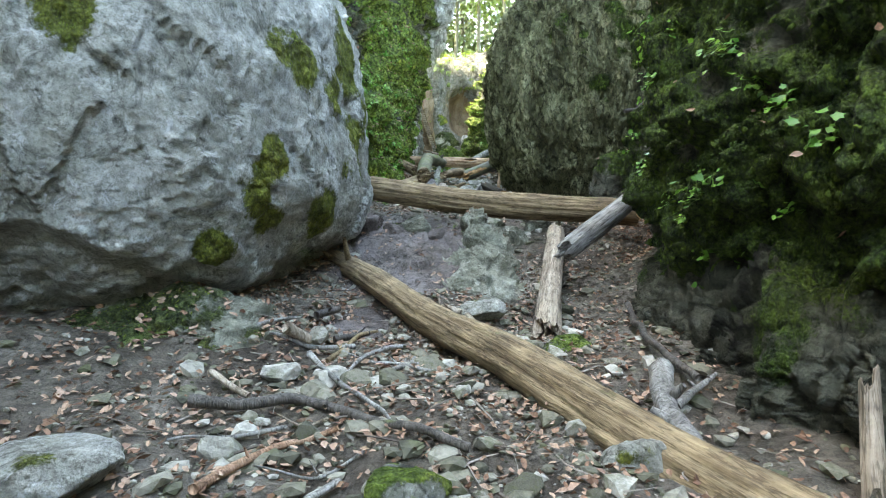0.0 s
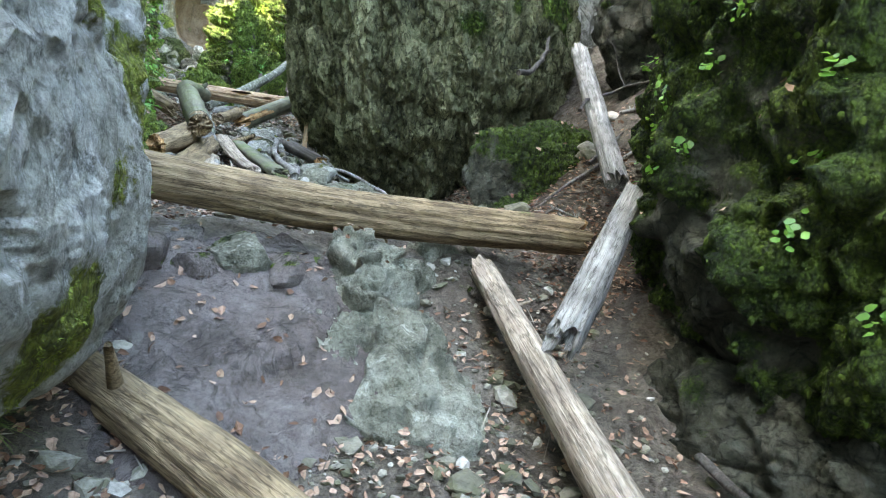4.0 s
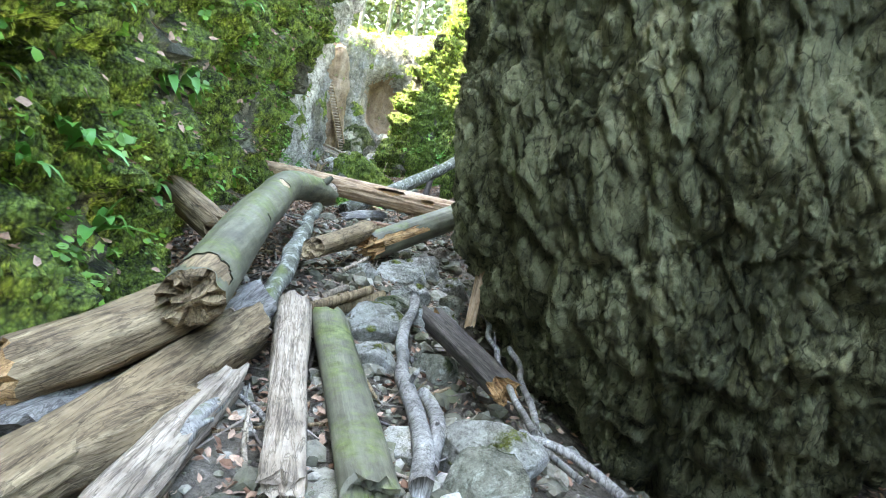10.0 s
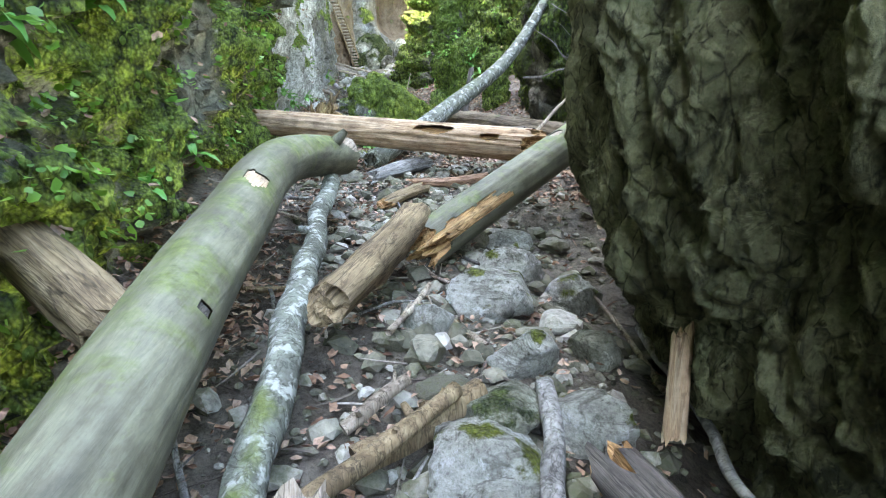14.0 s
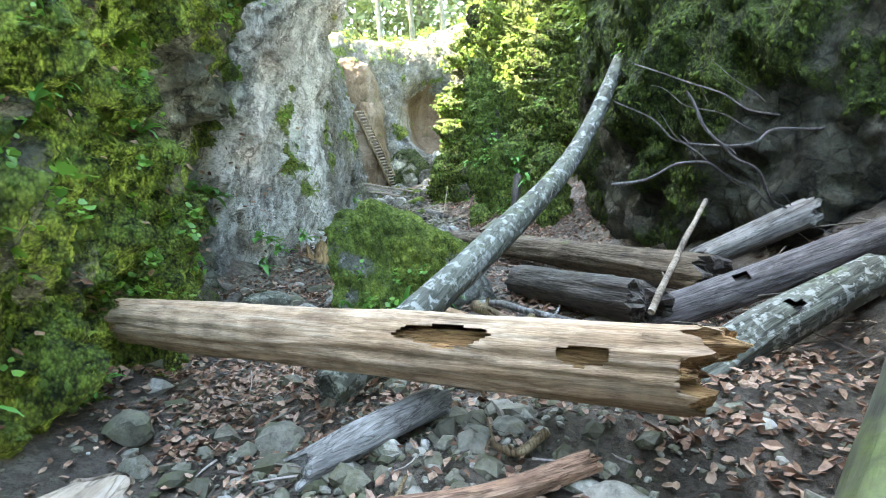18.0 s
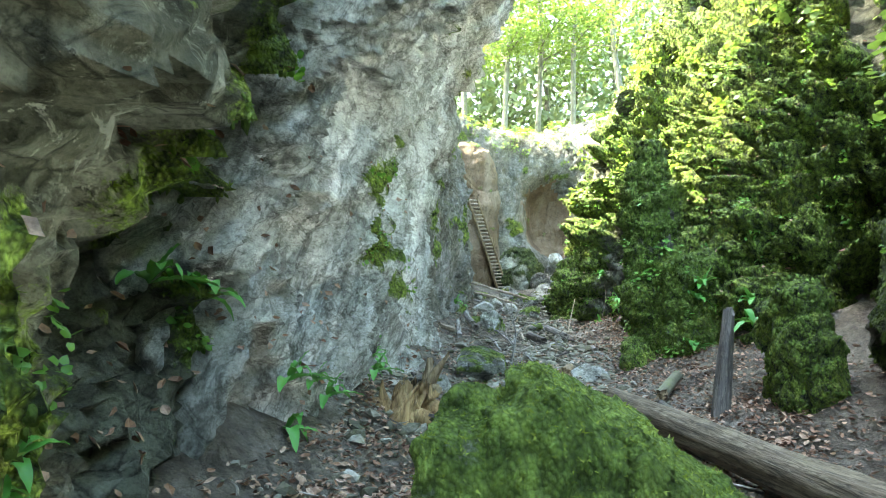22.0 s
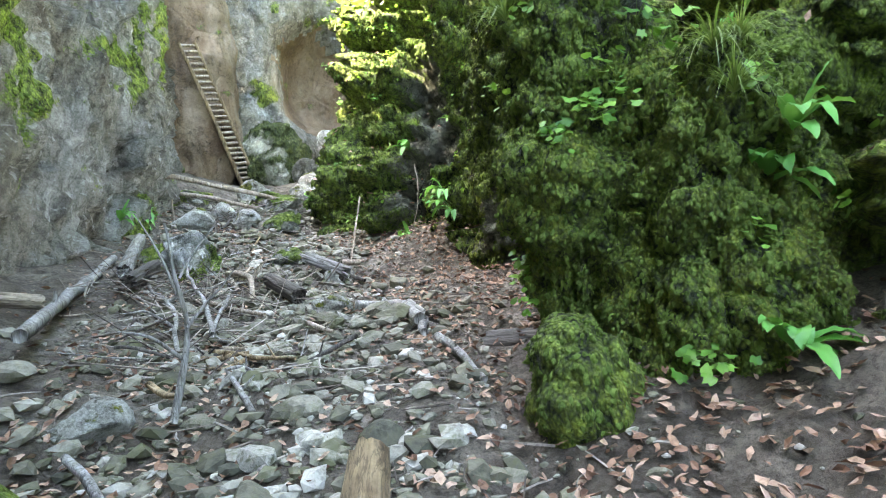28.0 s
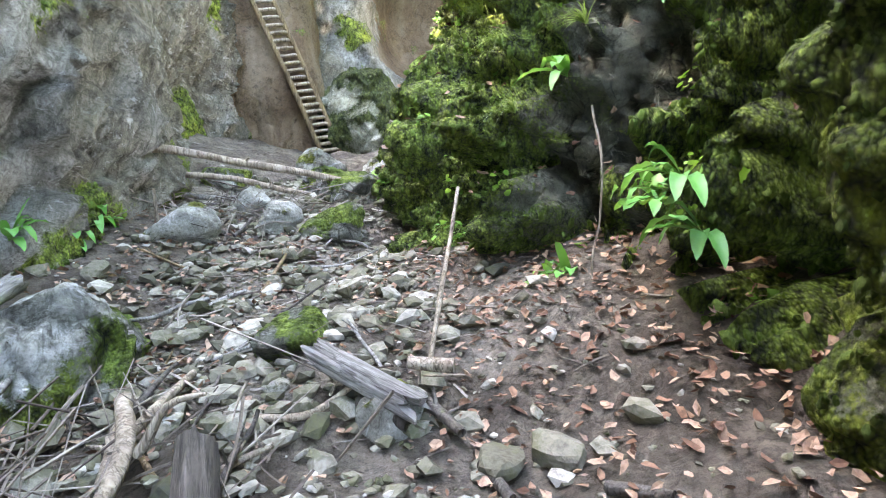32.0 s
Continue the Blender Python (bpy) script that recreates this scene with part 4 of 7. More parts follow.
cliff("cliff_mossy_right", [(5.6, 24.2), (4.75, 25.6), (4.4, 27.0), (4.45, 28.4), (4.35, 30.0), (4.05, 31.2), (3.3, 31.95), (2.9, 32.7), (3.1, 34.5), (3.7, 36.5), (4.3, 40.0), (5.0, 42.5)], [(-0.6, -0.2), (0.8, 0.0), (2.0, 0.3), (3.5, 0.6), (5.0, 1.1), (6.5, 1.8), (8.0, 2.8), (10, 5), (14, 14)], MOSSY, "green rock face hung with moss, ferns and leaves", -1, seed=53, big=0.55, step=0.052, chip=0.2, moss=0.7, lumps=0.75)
rock_dark = boulder("dark_rock", (6.0, 20.8, 4.2), (2.4, 3.1, 3.2), MOSSHALF, "dark overhanging rock with moss", seed=57, level=6, low=2.0, big=0.3, chip=0.13, moss=0.62, lumps=0.15)
boulder("mossy_rib", (3.52, 23.4, 3.4), (0.13, 0.4, 1.0), MOSSY, "narrow rib of rock thick with moss", seed=71, level=6, chip=0.08, moss=0.85, lumps=0.12)
cliff("cliff_far_right", [(5.2, -9), (6.8, 2.0), (7.6, 7.0), (7.2, 9.5), (7.4, 13.0), (7.2, 18.0), (7.0, 23.0), (5.0, 25.0)], STEEP, MOSSHALF, "dark mossy rock wall behind the boulders", -1, seed=60, step=0.14, moss=0.4)
# hidden wall, built this high to keep sun off the right-hand boulders
cliff("cliff_near_left", [(-6.5, -9), (-5.8, 0.0), (-5.2, 4.0), (-4.6, 8.0), (-2.6, 9.6)], [(-0.6, -0.1), (1.0, 0.0), (4.0, 0.1), (8, 0.5), (13.0, 1.0), (17.0, 1.8), (18.5, 4), (20, 10), (22, 26)], GREY, "unseen rock wall behind the grey boulder, tall to block sun", 1, seed=63, step=0.14)
cliff("cliff_behind", [(6.0, -9.5), (2.0, -10.5), (-2.0, -10.5), (-7.0, -9.0)], STEEP, MOSSHALF, "plain rock closing the gorge behind", 1, seed=66, step=0.2)


# ---- logs ----
def log(name, points, radii, mat, label, end_mat=None, bend=0.0, seed=0, rings=40, furrow=0.075, jag=0.08, stubs=(), flat=1.0, hollow=(), scars=(), far_end=None, step=0.045, category="log", group=""):
    """A fallen trunk along points, with broken ends; stubs: rows of share of length, angle, length, radius."""
    rs = random.Random(seed)
    k = np.array(points, float)
    d = np.concatenate([[0], np.cumsum(np.linalg.norm(np.diff(k, axis=0), axis=1))])
    n = max(10, int(d[-1] / step))
    s = np.linspace(0, d[-1], n)
    c = spline(s, np.column_stack([d, k])) if len(k) > 2 else k[0] + (k[1] - k[0]) * (s / d[-1])[:, None]
    c = c + bend * np.stack([vnoise(np.stack([s * 0.8 + seed, s * 0, s * 0 + a], 1), seed) for a in (0, 9, 5)], 1)
    rad = np.interp(s / d[-1], np.linspace(0, 1, len(radii)), radii)
    origin = c[0].copy()
    tg = np.gradient(c, axis=0)
    tg /= np.linalg.norm(tg, axis=1)[:, None]
    side = np.cross(tg, (0, 0, 1.0))
    side /= np.linalg.norm(side, axis=1)[:, None] + 1e-9
    up = np.cross(side, tg)
    a = np.linspace(0, 2 * np.pi, rings, endpoint=False)
    ca, sa = np.cos(a)[:, None], np.sin(a)[:, None]
    # grain runs along the length
    q = np.stack([(ca * 3.2 + 0 * s).ravel() + seed, (sa * 3.2 + 0 * s).ravel(), (0 * ca + s * 0.9).ravel()], 1)
    rel = 1 + furrow * (fbm(q * 1.7, 3, seed + 1) + 0.9 * chips(q * np.array([1.6, 1.6, 1.1]), seed + 2, 0.4) + 0.6 * chips(q * np.array([3.6, 3.6, 2.2]), seed + 4, 0.5)).reshape(rings, n) + 0.06 * vnoise(q * 0.5, seed + 3).reshape(rings, n)
    shift = np.zeros((rings, n))
    e = jag * (chips(np.stack([a * 1.3, a * 0 + seed, a * 0], 1), seed + 7, 0.3) + 0.5 * vnoise(np.stack([np.cos(a) * 4, np.sin(a) * 4, a * 0], 1), seed))
    shift[:, 0], shift[:, 1], shift[:, -1], shift[:, -2] = e, e * 0.5, -np.roll(e, 5), -np.roll(e, 5) * 0.5
    rr = rel * rad[None, :]
    pos = c[None] + side[None] * (rr * ca)[..., None] + up[None] * (rr * sa * flat)[..., None] + tg[None] * shift[..., None]
    top = thing(name, tuple(origin), label, category, group)
    # meshes lie in the log's own frame, z along it
    zax = (c[-1] - c[0]) / np.linalg.norm(c[-1] - c[0])
    xax = np.cross((0, 0, 1.0), zax)
    xax /= np.linalg.norm(xax) + 1e-9
    rot = np.stack([xax, np.cross(zax, xax), zax], 1)
    top.rotation_mode = "QUATERNION"
    top.rotation_quaternion = Matrix(rot.tolist()).to_quaternion()
    loc = lambda w: (w - origin) @ rot
    verts, faces = loc(pos.reshape(-1, 3)), grid_faces(rings, n, True)
    cu, cn = faces[:, 0] // n, faces[:, 0] % n
    ang, sh = a[cu], cn / n
    wob = vnoise(np.stack([ang * 4, sh * 40, ang * 0], 1), seed + 13)
    inside = lambda u0, u1, a0, a1: ((sh - (u0 + u1) / 2) / ((u1 - u0) / 2)) ** 2 + ((ang - (a0 + a1) / 2) / ((a1 - a0) / 2)) ** 2 + 0.5 * wob < 1
    gone = np.zeros(len(faces), bool)
    for h in hollow:
        gone |= inside(*h)
    for u0, u1, a0, a1, wood in scars:
        bare = inside(u0, u1, a0, a1) & ~gone
        gone |= bare
        flesh = c[None] + side[None] * (rr * ca * 0.95)[..., None] + up[None] * (rr * sa * flat * 0.95)[..., None] + tg[None] * shift[..., None]
        used, back = np.unique(faces[bare], return_inverse=True)
        part("bark_scar", raw_mesh("bark_scar", loc(flesh.reshape(-1, 3)[used]), back.reshape(-1, 4)[:, ::-1], wood), top, "bare wood where the bark is gone")
    faces = faces[~gone]
    part("trunk", raw_mesh("trunk", verts, faces[:, ::-1], mat), top)
    for j, nm in ((0, "broken_end"), (n - 1, "broken_end")):
        m = 7
        f = np.linspace(1, 0, m)[:, None]
        ring = pos[:, j]
        mid = ring.mean(0)
        pts = mid + (ring - mid)[:, None] * f[None]
        deep = jag * 0.7 * chips(pts.reshape(-1, 3) * 14, seed + 11 + j).reshape(rings, m) * (f[:, 0] < 0.99)
        pts = pts + tg[j] * deep[..., None]
        fc = grid_faces(rings, m, True)
        part(nm, raw_mesh(nm, loc(pts.reshape(-1, 3)), fc if j else fc[:, ::-1], (far_end if j and far_end else end_mat) or mat, False), top, "splintered end")
    if hollow:
        inner = c[None] + side[None] * (rr * ca * 0.6)[..., None] + up[None] * (rr * sa * 0.6)[..., None]
        part("rotten_core", raw_mesh("rotten_core", loc(inner.reshape(-1, 3)), grid_faces(rings, n, True)[:, ::-1], end_mat or mat), top, "brown rotten core")
    for sh, an, le, ra in stubs:
        j = int(sh * (n - 1))
        dirn = side[j] * math.cos(an) + up[j] * math.sin(an) + tg[j] * rs.uniform(-0.5, 0.5)
        dirn /= np.linalg.norm(dirn)
        b0 = c[j] + dirn * rad[j] * 0.7
        part("branch_stub", tube_mesh("branch_stub", loc(np.array([b0, b0 + dirn * (rad[j] * 0.3 + le * 0.5), b0 + dirn * (rad[j] * 0.3 + le)])), (ra, ra * 0.8, ra * 0.45), mat, seed + j), top)
    return top


def tube_mesh(name, points, radii, mat, seed=0, sides=9, step=0.04, crook=0.0):
    k = np.array(points, float)
    d = np.concatenate([[0], np.cumsum(np.linalg.norm(np.diff(k, axis=0), axis=1))])
    n = max(5, int(d[-1] / step))
    s = np.linspace(0, d[-1], n)
    c = spline(s, np.column_stack([d, k]))
    if crook:
        c = c + crook * np.stack([vnoise(np.stack([s * 4 + seed * 7, s * 0 + a, s * 0], 1), seed) for a in (0, 7, 3)], 1)
    rad = np.interp(s / d[-1], np.linspace(0, 1, len(radii)), radii)
    tg = np.gradient(c, axis=0)
    tg /= np.linalg.norm(tg, axis=1)[:, None] + 1e-9
    side = np.cross(tg, (0.13, 0.21, 0.97))
    side /= np.linalg.norm(side, axis=1)[:, None] + 1e-9
    up = np.cross(side, tg)
    a = np.linspace(0, 2 * np.pi, sides, endpoint=False)
    q = np.stack([(np.cos(a)[:, None] * 2 + 0 * s).ravel(), (np.sin(a)[:, None] * 2 + 0 * s).ravel(), (s * 6 + 0 * a[:, None]).ravel() + seed], 1)
    rr = rad[None] * (1 + 0.16 * fbm(q, 2, seed)).reshape(sides, n)
    pos = c[None] + side[None] * (rr * np.cos(a)[:, None])[..., None] + up[None] * (rr * np.sin(a)[:, None])[..., None]
    verts = np.concatenate([pos.reshape(-1, 3), c[:1], c[-1:]])
    f = [grid_faces(sides, n, True)[:, ::-1]]
    i = np.arange(sides)
    o, z = sides * n, sides * n + 1
    j = (i + 1) % sides
    caps = np.concatenate([np.stack([j * n, i * n, i * 0 + o, i * 0 + o], 1), np.stack([i * n + n - 1, j * n + n - 1, i * 0 + z, i * 0 + z], 1)])
    tri = np.concatenate([np.concatenate([f[0][:, :3], f[0][:, [0, 2, 3]]]), caps[:, :3]])
    return raw_mesh(name, verts, tri, mat)


def stick(name, points, radii, mat, label, seed=0, crook=0.02, forks=(), category="branch"):
    """A loose branch; forks: rows of share of length and the fork's tip."""
    k = np.array(points, float)
    o = k[0]
    top = thing(name, tuple(o), label, category)
    part("stem", tube_mesh("stem", k - o, radii, mat, seed, crook=crook), top)
    d = np.concatenate([[0], np.cumsum(np.linalg.norm(np.diff(k, axis=0), axis=1))])
    rs = random.Random(seed)
    if not forks and d[-1] > 0.25:
        for i in range(2):
            sh = rs.uniform(0.2, 0.85)
            b = np.array([np.interp(sh * d[-1], d, k[:, a]) for a in range(3)])
            v = np.array([rs.uniform(-1, 1), rs.uniform(-1, 1), rs.uniform(0.2, 1.0)])
            r = np.interp(sh, np.linspace(0, 1, len(radii)), radii)
            v = v / np.linalg.norm(v) * (r + rs.uniform(0.02, 0.09))
            part("twig_stub", tube_mesh("twig_stub", np.array([b, b + v * 0.6, b + v]) - o, (r * 0.5, r * 0.4, r * 0.25), mat, seed + 50 + i, sides=6, step=0.03), top)
    for n, (sh, tip) in enumerate(forks):
        b = np.array([np.interp(sh * d[-1], d, k[:, a]) for a in range(3)])
        tip = np.array(tip, float)
        r = np.interp(sh, np.linspace(0, 1, len(radii)), radii) * 0.7
        part("side_branch", tube_mesh("side_branch", np.array([b, (b + tip) / 2 + (0, 0, 0.03), tip]) - o, (r, r * 0.7, r * 0.3), mat, seed + n + 1, crook=crook), top)
    return top


log("fallen_log", [(-1.04, 7.18, 0.96), (0.03, 5.3, 0.66), (1.9, 1.95, 0.16)], (0.125, 0.15, 0.19), W_BROWN, "long barkless brown log lying down the stream bed", W_BREAK, seed=1, rings=64, step=0.025, furrow=0.06, bend=0.03, stubs=((0.05, 0.6, 0.35, 0.03), (0.1, 1.2, 0.3, 0.04)))
log("cross_log", [(-1.1, 8.3, 1.95), (0.77, 8.05, 1.68), (2.95, 7.7, 1.55)], (0.16, 0.17, 0.165), W_BROWN, "barkless brown log lying across the gorge", W_BREAK, seed=2, furrow=0.07, step=0.03, rings=56, stubs=((0.55, 4.9, 0.06, 0.02), (0.8, 5.0, 0.05, 0.015), (0.47, 0.2, 0.05, 0.016)))
log("pale_log", [(1.84, 7.5, 1.28), (1.2, 4.9, 0.52)], (0.1, 0.12), W_PALE, "pale bleached log with splintered end", W_PALE, seed=3, jag=0.15, stubs=((0.2, 3.0, 0.12, 0.02),))
log("grey_log", [(3.09, 7.2, 2.0), (1.7, 6.3, 1.12)], (0.1, 0.12), W_GREY, "smooth grey driftwood log propped on the rock", W_GREY, seed=4, jag=0.15)
log("upper_log", [(3.24, 7.6, 2.1), (4.27, 9.55, 3.6)], (0.11, 0.1), W_GREY, "grey broken log standing between the boulders", W_GREY, seed=5, jag=0.12)
log("fallen_beech", [(0.08, 11.4, 2.28), (0.12, 13.4, 2.7), (0.26, 15.0, 2.93), (0.55, 15.65, 2.9)], (0.145, 0.15, 0.15, 0.14), W_BEECH, "grey-green beech trunk with a broken butt", W_BROWN, seed=6, furrow=0.015, jag=0.07, stubs=((0.16, 5.6, 0.02, 0.03), (0.93, 0.9, 0.1, 0.05)), scars=((0.0, 0.05, 0.4, 2.4, W_BROWN), (0.54, 0.585, 0.5, 1.5, W_ORANGE), (0.93, 1.02, 0.4, 2.5, W_PALE), (0.3, 0.315, 0.2, 0.6, W_DARK)), far_end=W_PALE, rings=56, step=0.025)
log("leaning_beech", [(1.06, 14.42, 2.45), (2.43, 15.5, 3.07), (4.5, 17.12, 3.98)], (0.135, 0.14, 0.14), W_BEECH, "grey-green beech trunk leaning on the boulder", W_BREAK, seed=7, furrow=0.015, jag=0.16, scars=((-0.03, 0.15, -0.5, 0.75, W_BREAK), (0.3, 0.325, 1.3, 1.9, W_PALE), (0.26, 0.275, 1.9, 2.3, W_PALE), (0.4, 0.47, 0.1, 0.35, W_PALE)), rings=56, step=0.025)
log("barked_log", [(-0.42, 17.85, 3.16), (0.9, 17.03, 3.05), (2.2, 16.22, 2.94)], (0.13, 0.15, 0.15), W_ORANGE, "yellow-orange barkless log with rotten holes", W_BREAK, seed=8, jag=0.13, furrow=0.06, hollow=((0.63, 0.76, 0.3, 0.9), (0.85, 0.91, 0.1, 0.55)), stubs=((0.2, 4.9, 0.05, 0.015), (0.72, 4.8, 0.05, 0.015)), rings=72, step=0.02)
log("leaning_birch", [(0.78, 17.33, 2.73), (1.75, 18.26, 3.31), (2.92, 19.67, 4.14), (4.0, 20.65, 5.6)], (0.11, 0.1, 0.085, 0.055), W_BIRCH, "slender leaning trunk with mottled white bark", W_BIRCH, seed=9, furrow=0.02, jag=0.04)
log("brown_log", [(1.88, 23.6, 3.34), (2.7, 20.8, 3.15), (3.38, 18.35, 2.97)], (0.12, 0.14, 0.14), W_MUD, "long brown log lying beside the bed", W_DARK, seed=10)
log("dark_log", [(2.24, 19.8, 2.95), (2.6, 17.6, 2.95)], (0.13, 0.14), W_DARK, "dark damp log under a longer one", W_DARK, seed=11)
log("bleached_log", [(2.3, 18.08, 2.7), (3.0, 17.95, 2.85), (4.0, 17.75, 3.14), (4.9, 17.6, 3.4)], (0.1, 0.115, 0.11, 0.1), W_SLATE, "grey trunk with a knot hole", W_DARK, seed=12, furrow=0.03, hollow=((0.36, 0.4, 0.5, 1.1),))
log("propped_log", [(3.6, 19.2, 2.9), (4.3, 18.98, 3.18), (5.1, 18.75, 3.55)], (0.11, 0.12, 0.12), W_SLATE, "grey-purple log propped against dark rock", W_DARK, seed=13, furrow=0.03)
log("lichen_log", [(2.35, 16.9, 2.62), (2.9, 17.15, 2.78), (3.9, 17.5, 3.0)], (0.11, 0.12, 0.11), W_BIRCH, "dark mottled log under the leaning trunk", W_DARK, seed=14, furrow=0.05, hollow=((0.5, 0.54, 0.4, 1.2),))


# ---- scattering ----
def joined(base_v, base_f, place, size, turn_to, tilt=None, squash=None):
    """Copies of a small shape as one set of arrays. turn_to: angle about z; tilt: rows of a unit vector to which z is turned."""
    n, k = len(place), len(base_v)
    v = np.repeat(base_v[None], n, 0) if base_v.ndim == 2 else base_v
    v = v * np.asarray(size).reshape(n, 1, -1)
    c, s = np.cos(turn_to)[:, None], np.sin(turn_to)[:, None]
    v = np.stack([v[..., 0] * c - v[..., 1] * s, v[..., 0] * s + v[..., 1] * c, v[..., 2]], -1)
    if tilt is not None:
        z = tilt / (np.linalg.norm(tilt, axis=1)[:, None] + 1e-9)
        x = np.cross(np.tile([0.31, 0.95, 0.05], (n, 1)), z)
        x /= np.linalg.norm(x, axis=1)[:, None] + 1e-9
        y = np.cross(z, x)
        v = v[..., :1] * x[:, None] + v[..., 1:2] * y[:, None] + v[..., 2:3] * z[:, None]
    v = v + place[:, None]
    f = np.asarray(base_f)[None] + (np.arange(n) * (v.shape[1]))[:, None, None]
    return v.reshape(-1, 3), f.reshape(-1, np.asarray(base_f).shape[1])


def stuff(name, pieces, mat, label, category, smooth=False):
    vs, fs, o = [], [], 0
    for v, f in pieces:
        vs.append(v), fs.append(f + o)
        o += len(v)
    ob = new(name, raw_mesh(name, np.concatenate(vs), np.concatenate(fs), mat, smooth))
    return tagged(ob, label, category, kind="stuff")


rng = np.random.default_rng(7)


def rock_shape(seed, level, flat=0.7):
    v, f = ico(level)
    st = np.random.default_rng(seed).uniform(0.75, 1.2, 3) * (1, 1, flat)
    d = facets(v, seed, 9, 0.45, 0.85) * (1 + 0.05 * chips(v * 2.3 + seed, seed + 4))
    return v * d[:, None] * st, f


def rock_piece(place, size, mat, seed):
    """One stone that can be told apart in the bed."""
    lvl = 4 if size > 0.15 else 3
    v, f = ico(lvl)
    st = np.random.default_rng(seed).uniform(0.8, 1.2, 3) * (1.0, 1.0, 0.72)
    p = v * st * size
    p = p * (facets(v, seed, 9, 0.5, 0.85) * (1 + 0.05 * chips(v * 2.4 + seed, seed + 4) + 0.025 * fbm(v * 6 + seed, 2, seed)))[:, None]
    lift = {True: 0.8, False: 0.12}[mat is MOSSFULL]
    grown = np.clip(0.9 * vnoise(v * 2 + seed, seed) + v[:, 2] * 0.5 + (lift - 0.35), 0, 1)
    ob = new("stone", raw_mesh("stone", p, f, mat, False, moss=grown))
    ob.location = place
    ob.location.z = float(ground_z(place[0], place[1])) + 0.28 * size if mat is not MOSSFULL else min(place[2], float(ground_z(place[0], place[1])) + 0.4 * size)
    ob.rotation_euler.z = seed * 1.7
    word = {True: "stone half covered with green moss", False: "angular grey limestone in the stream bed"}[mat is MOSSFULL]
    return tagged(ob, word, "stone", "stones of the bed")


def bed_points(n, y0, y1, spread, seed, bias=0.0):
    """Random places on the floor, thicker towards the middle."""
    r = np.random.default_rng(seed)
    y = r.uniform(y0, y1, n)
    x = spline(y, MIDDLE)[:, 0] + bias + r.normal(0, 0.5, n) * spread + r.uniform(-1, 1, n) * spread
    return np.stack([x, y, ground_z(x, y)], 1)


def inside_rock(p, gap=0.0):
    """Which places lie inside a boulder or behind a rock face."""
    bad = np.zeros(len(p), bool)
    for (cx, cy), (rx, ry) in (((-3.75, 7.35), (2.2, 2.6)), ((4.75, 4.4), (2.0, 2.6)), ((3.7, 12.7), (1.35, 1.35)), ((1.15, 20.35), (0.55, 0.5)), ((3.86, 29.45), (0.36, 0.38)), ((3.06, 27.0), (0.42, 0.4)), ((3.5, 26.5), (0.36, 0.33)), ((6.0, 20.8), (2.0, 2.7))):
        bad |= ((p[:, 0] - cx) / (rx + gap)) ** 2 + ((p[:, 1] - cy) / (ry + gap)) ** 2 < 1
    left = np.interp(p[:, 1], [8, 10.5, 12.5, 20, 22, 28, 33, 36], [-5, -1.1, -0.9, -0.75, -0.5, -0.7, -0.45, -1.3])
    right = np.interp(p[:, 1], [7, 24, 25.6, 27, 30.0, 31.2, 31.9, 32.7, 34.5, 40], [7, 6.0, 4.8, 4.4, 4.2, 3.9, 3.2, 2.8, 3.0, 4.0])
    return bad | (p[:, 0] < left) | (p[:, 0] > right)



# ---- the log jam and loose wood ----
log("fallen_log", [(0.27, 10.04, 1.67), (0.74, 9.34, 1.67), (1.04, 8.75, 1.67)], (0.1, 0.105), W_BROWN, "half-buried brown log among stones", W_BROWN, seed=21, rings=28, furrow=0.09, jag=0.09)
log("fallen_log", [(-0.42, 10.95, 2), (-0.2, 11.3, 2.08), (0.05, 11.9, 2.22)], (0.13, 0.1365), W_BROWN, "thick brown mossy log beside the trunk", W_BREAK, seed=22, rings=28, furrow=0.09, jag=0.117)
log("fallen_log", [(-0.35, 10.85, 1.78), (-0.21, 11.59, 1.85), (0.26, 12.36, 2.11)], (0.15, 0.16), W_GREY, "long fibrous grey log", W_GREY, seed=23, rings=18, furrow=0.12, jag=0.099)
log("fallen_log", [(-0.28, 10.74, 1.71), (-0.08, 10.9, 1.8), (0.11, 11.31, 1.83)], (0.13, 0.12), W_BROWN, "splintered brown log in the jam", W_BROWN, seed=24, rings=18, furrow=0.12, jag=0.081)
log("fallen_log", [(0.6, 10.66, 1.81), (0.55, 11.43, 1.9), (0.48, 12.5, 2.15)], (0.085, 0.08925), W_PALE, "pale split plank of wood", W_PALE, seed=25, rings=18, furrow=0.12, jag=0.0765, flat=0.55)
log("fallen_log", [(0.9, 10.69, 1.8), (0.84, 11.35, 1.88), (0.7, 12.47, 2.07)], (0.11, 0.1155), W_BEECH, "grey-green half trunk lying downstream", W_BEECH, seed=26, rings=18, furrow=0.02, jag=0.099, flat=0.55)
log("fallen_log", [(1.4, 12.52, 2.13), (1.7, 11.74, 1.92)], (0.085, 0.08925), W_DARK, "dark log with an orange broken end", W_BREAK, seed=27, rings=28, furrow=0.09, jag=0.0765)
log("fallen_log", [(-0.55, 13.3, 2.72), (-0.15, 13, 2.5)], (0.11, 0.1155), W_BROWN, "short brown log against the rock", W_BROWN, seed=28, rings=28, furrow=0.09, jag=0.099)
log("fallen_log", [(0.52, 13.4, 2.42), (0.75, 13.9, 2.5), (0.98, 14.5, 2.6)], (0.09, 0.0945), W_BROWN, "brown split log beside a beech trunk", W_BROWN, seed=29, rings=18, furrow=0.12, jag=0.081)
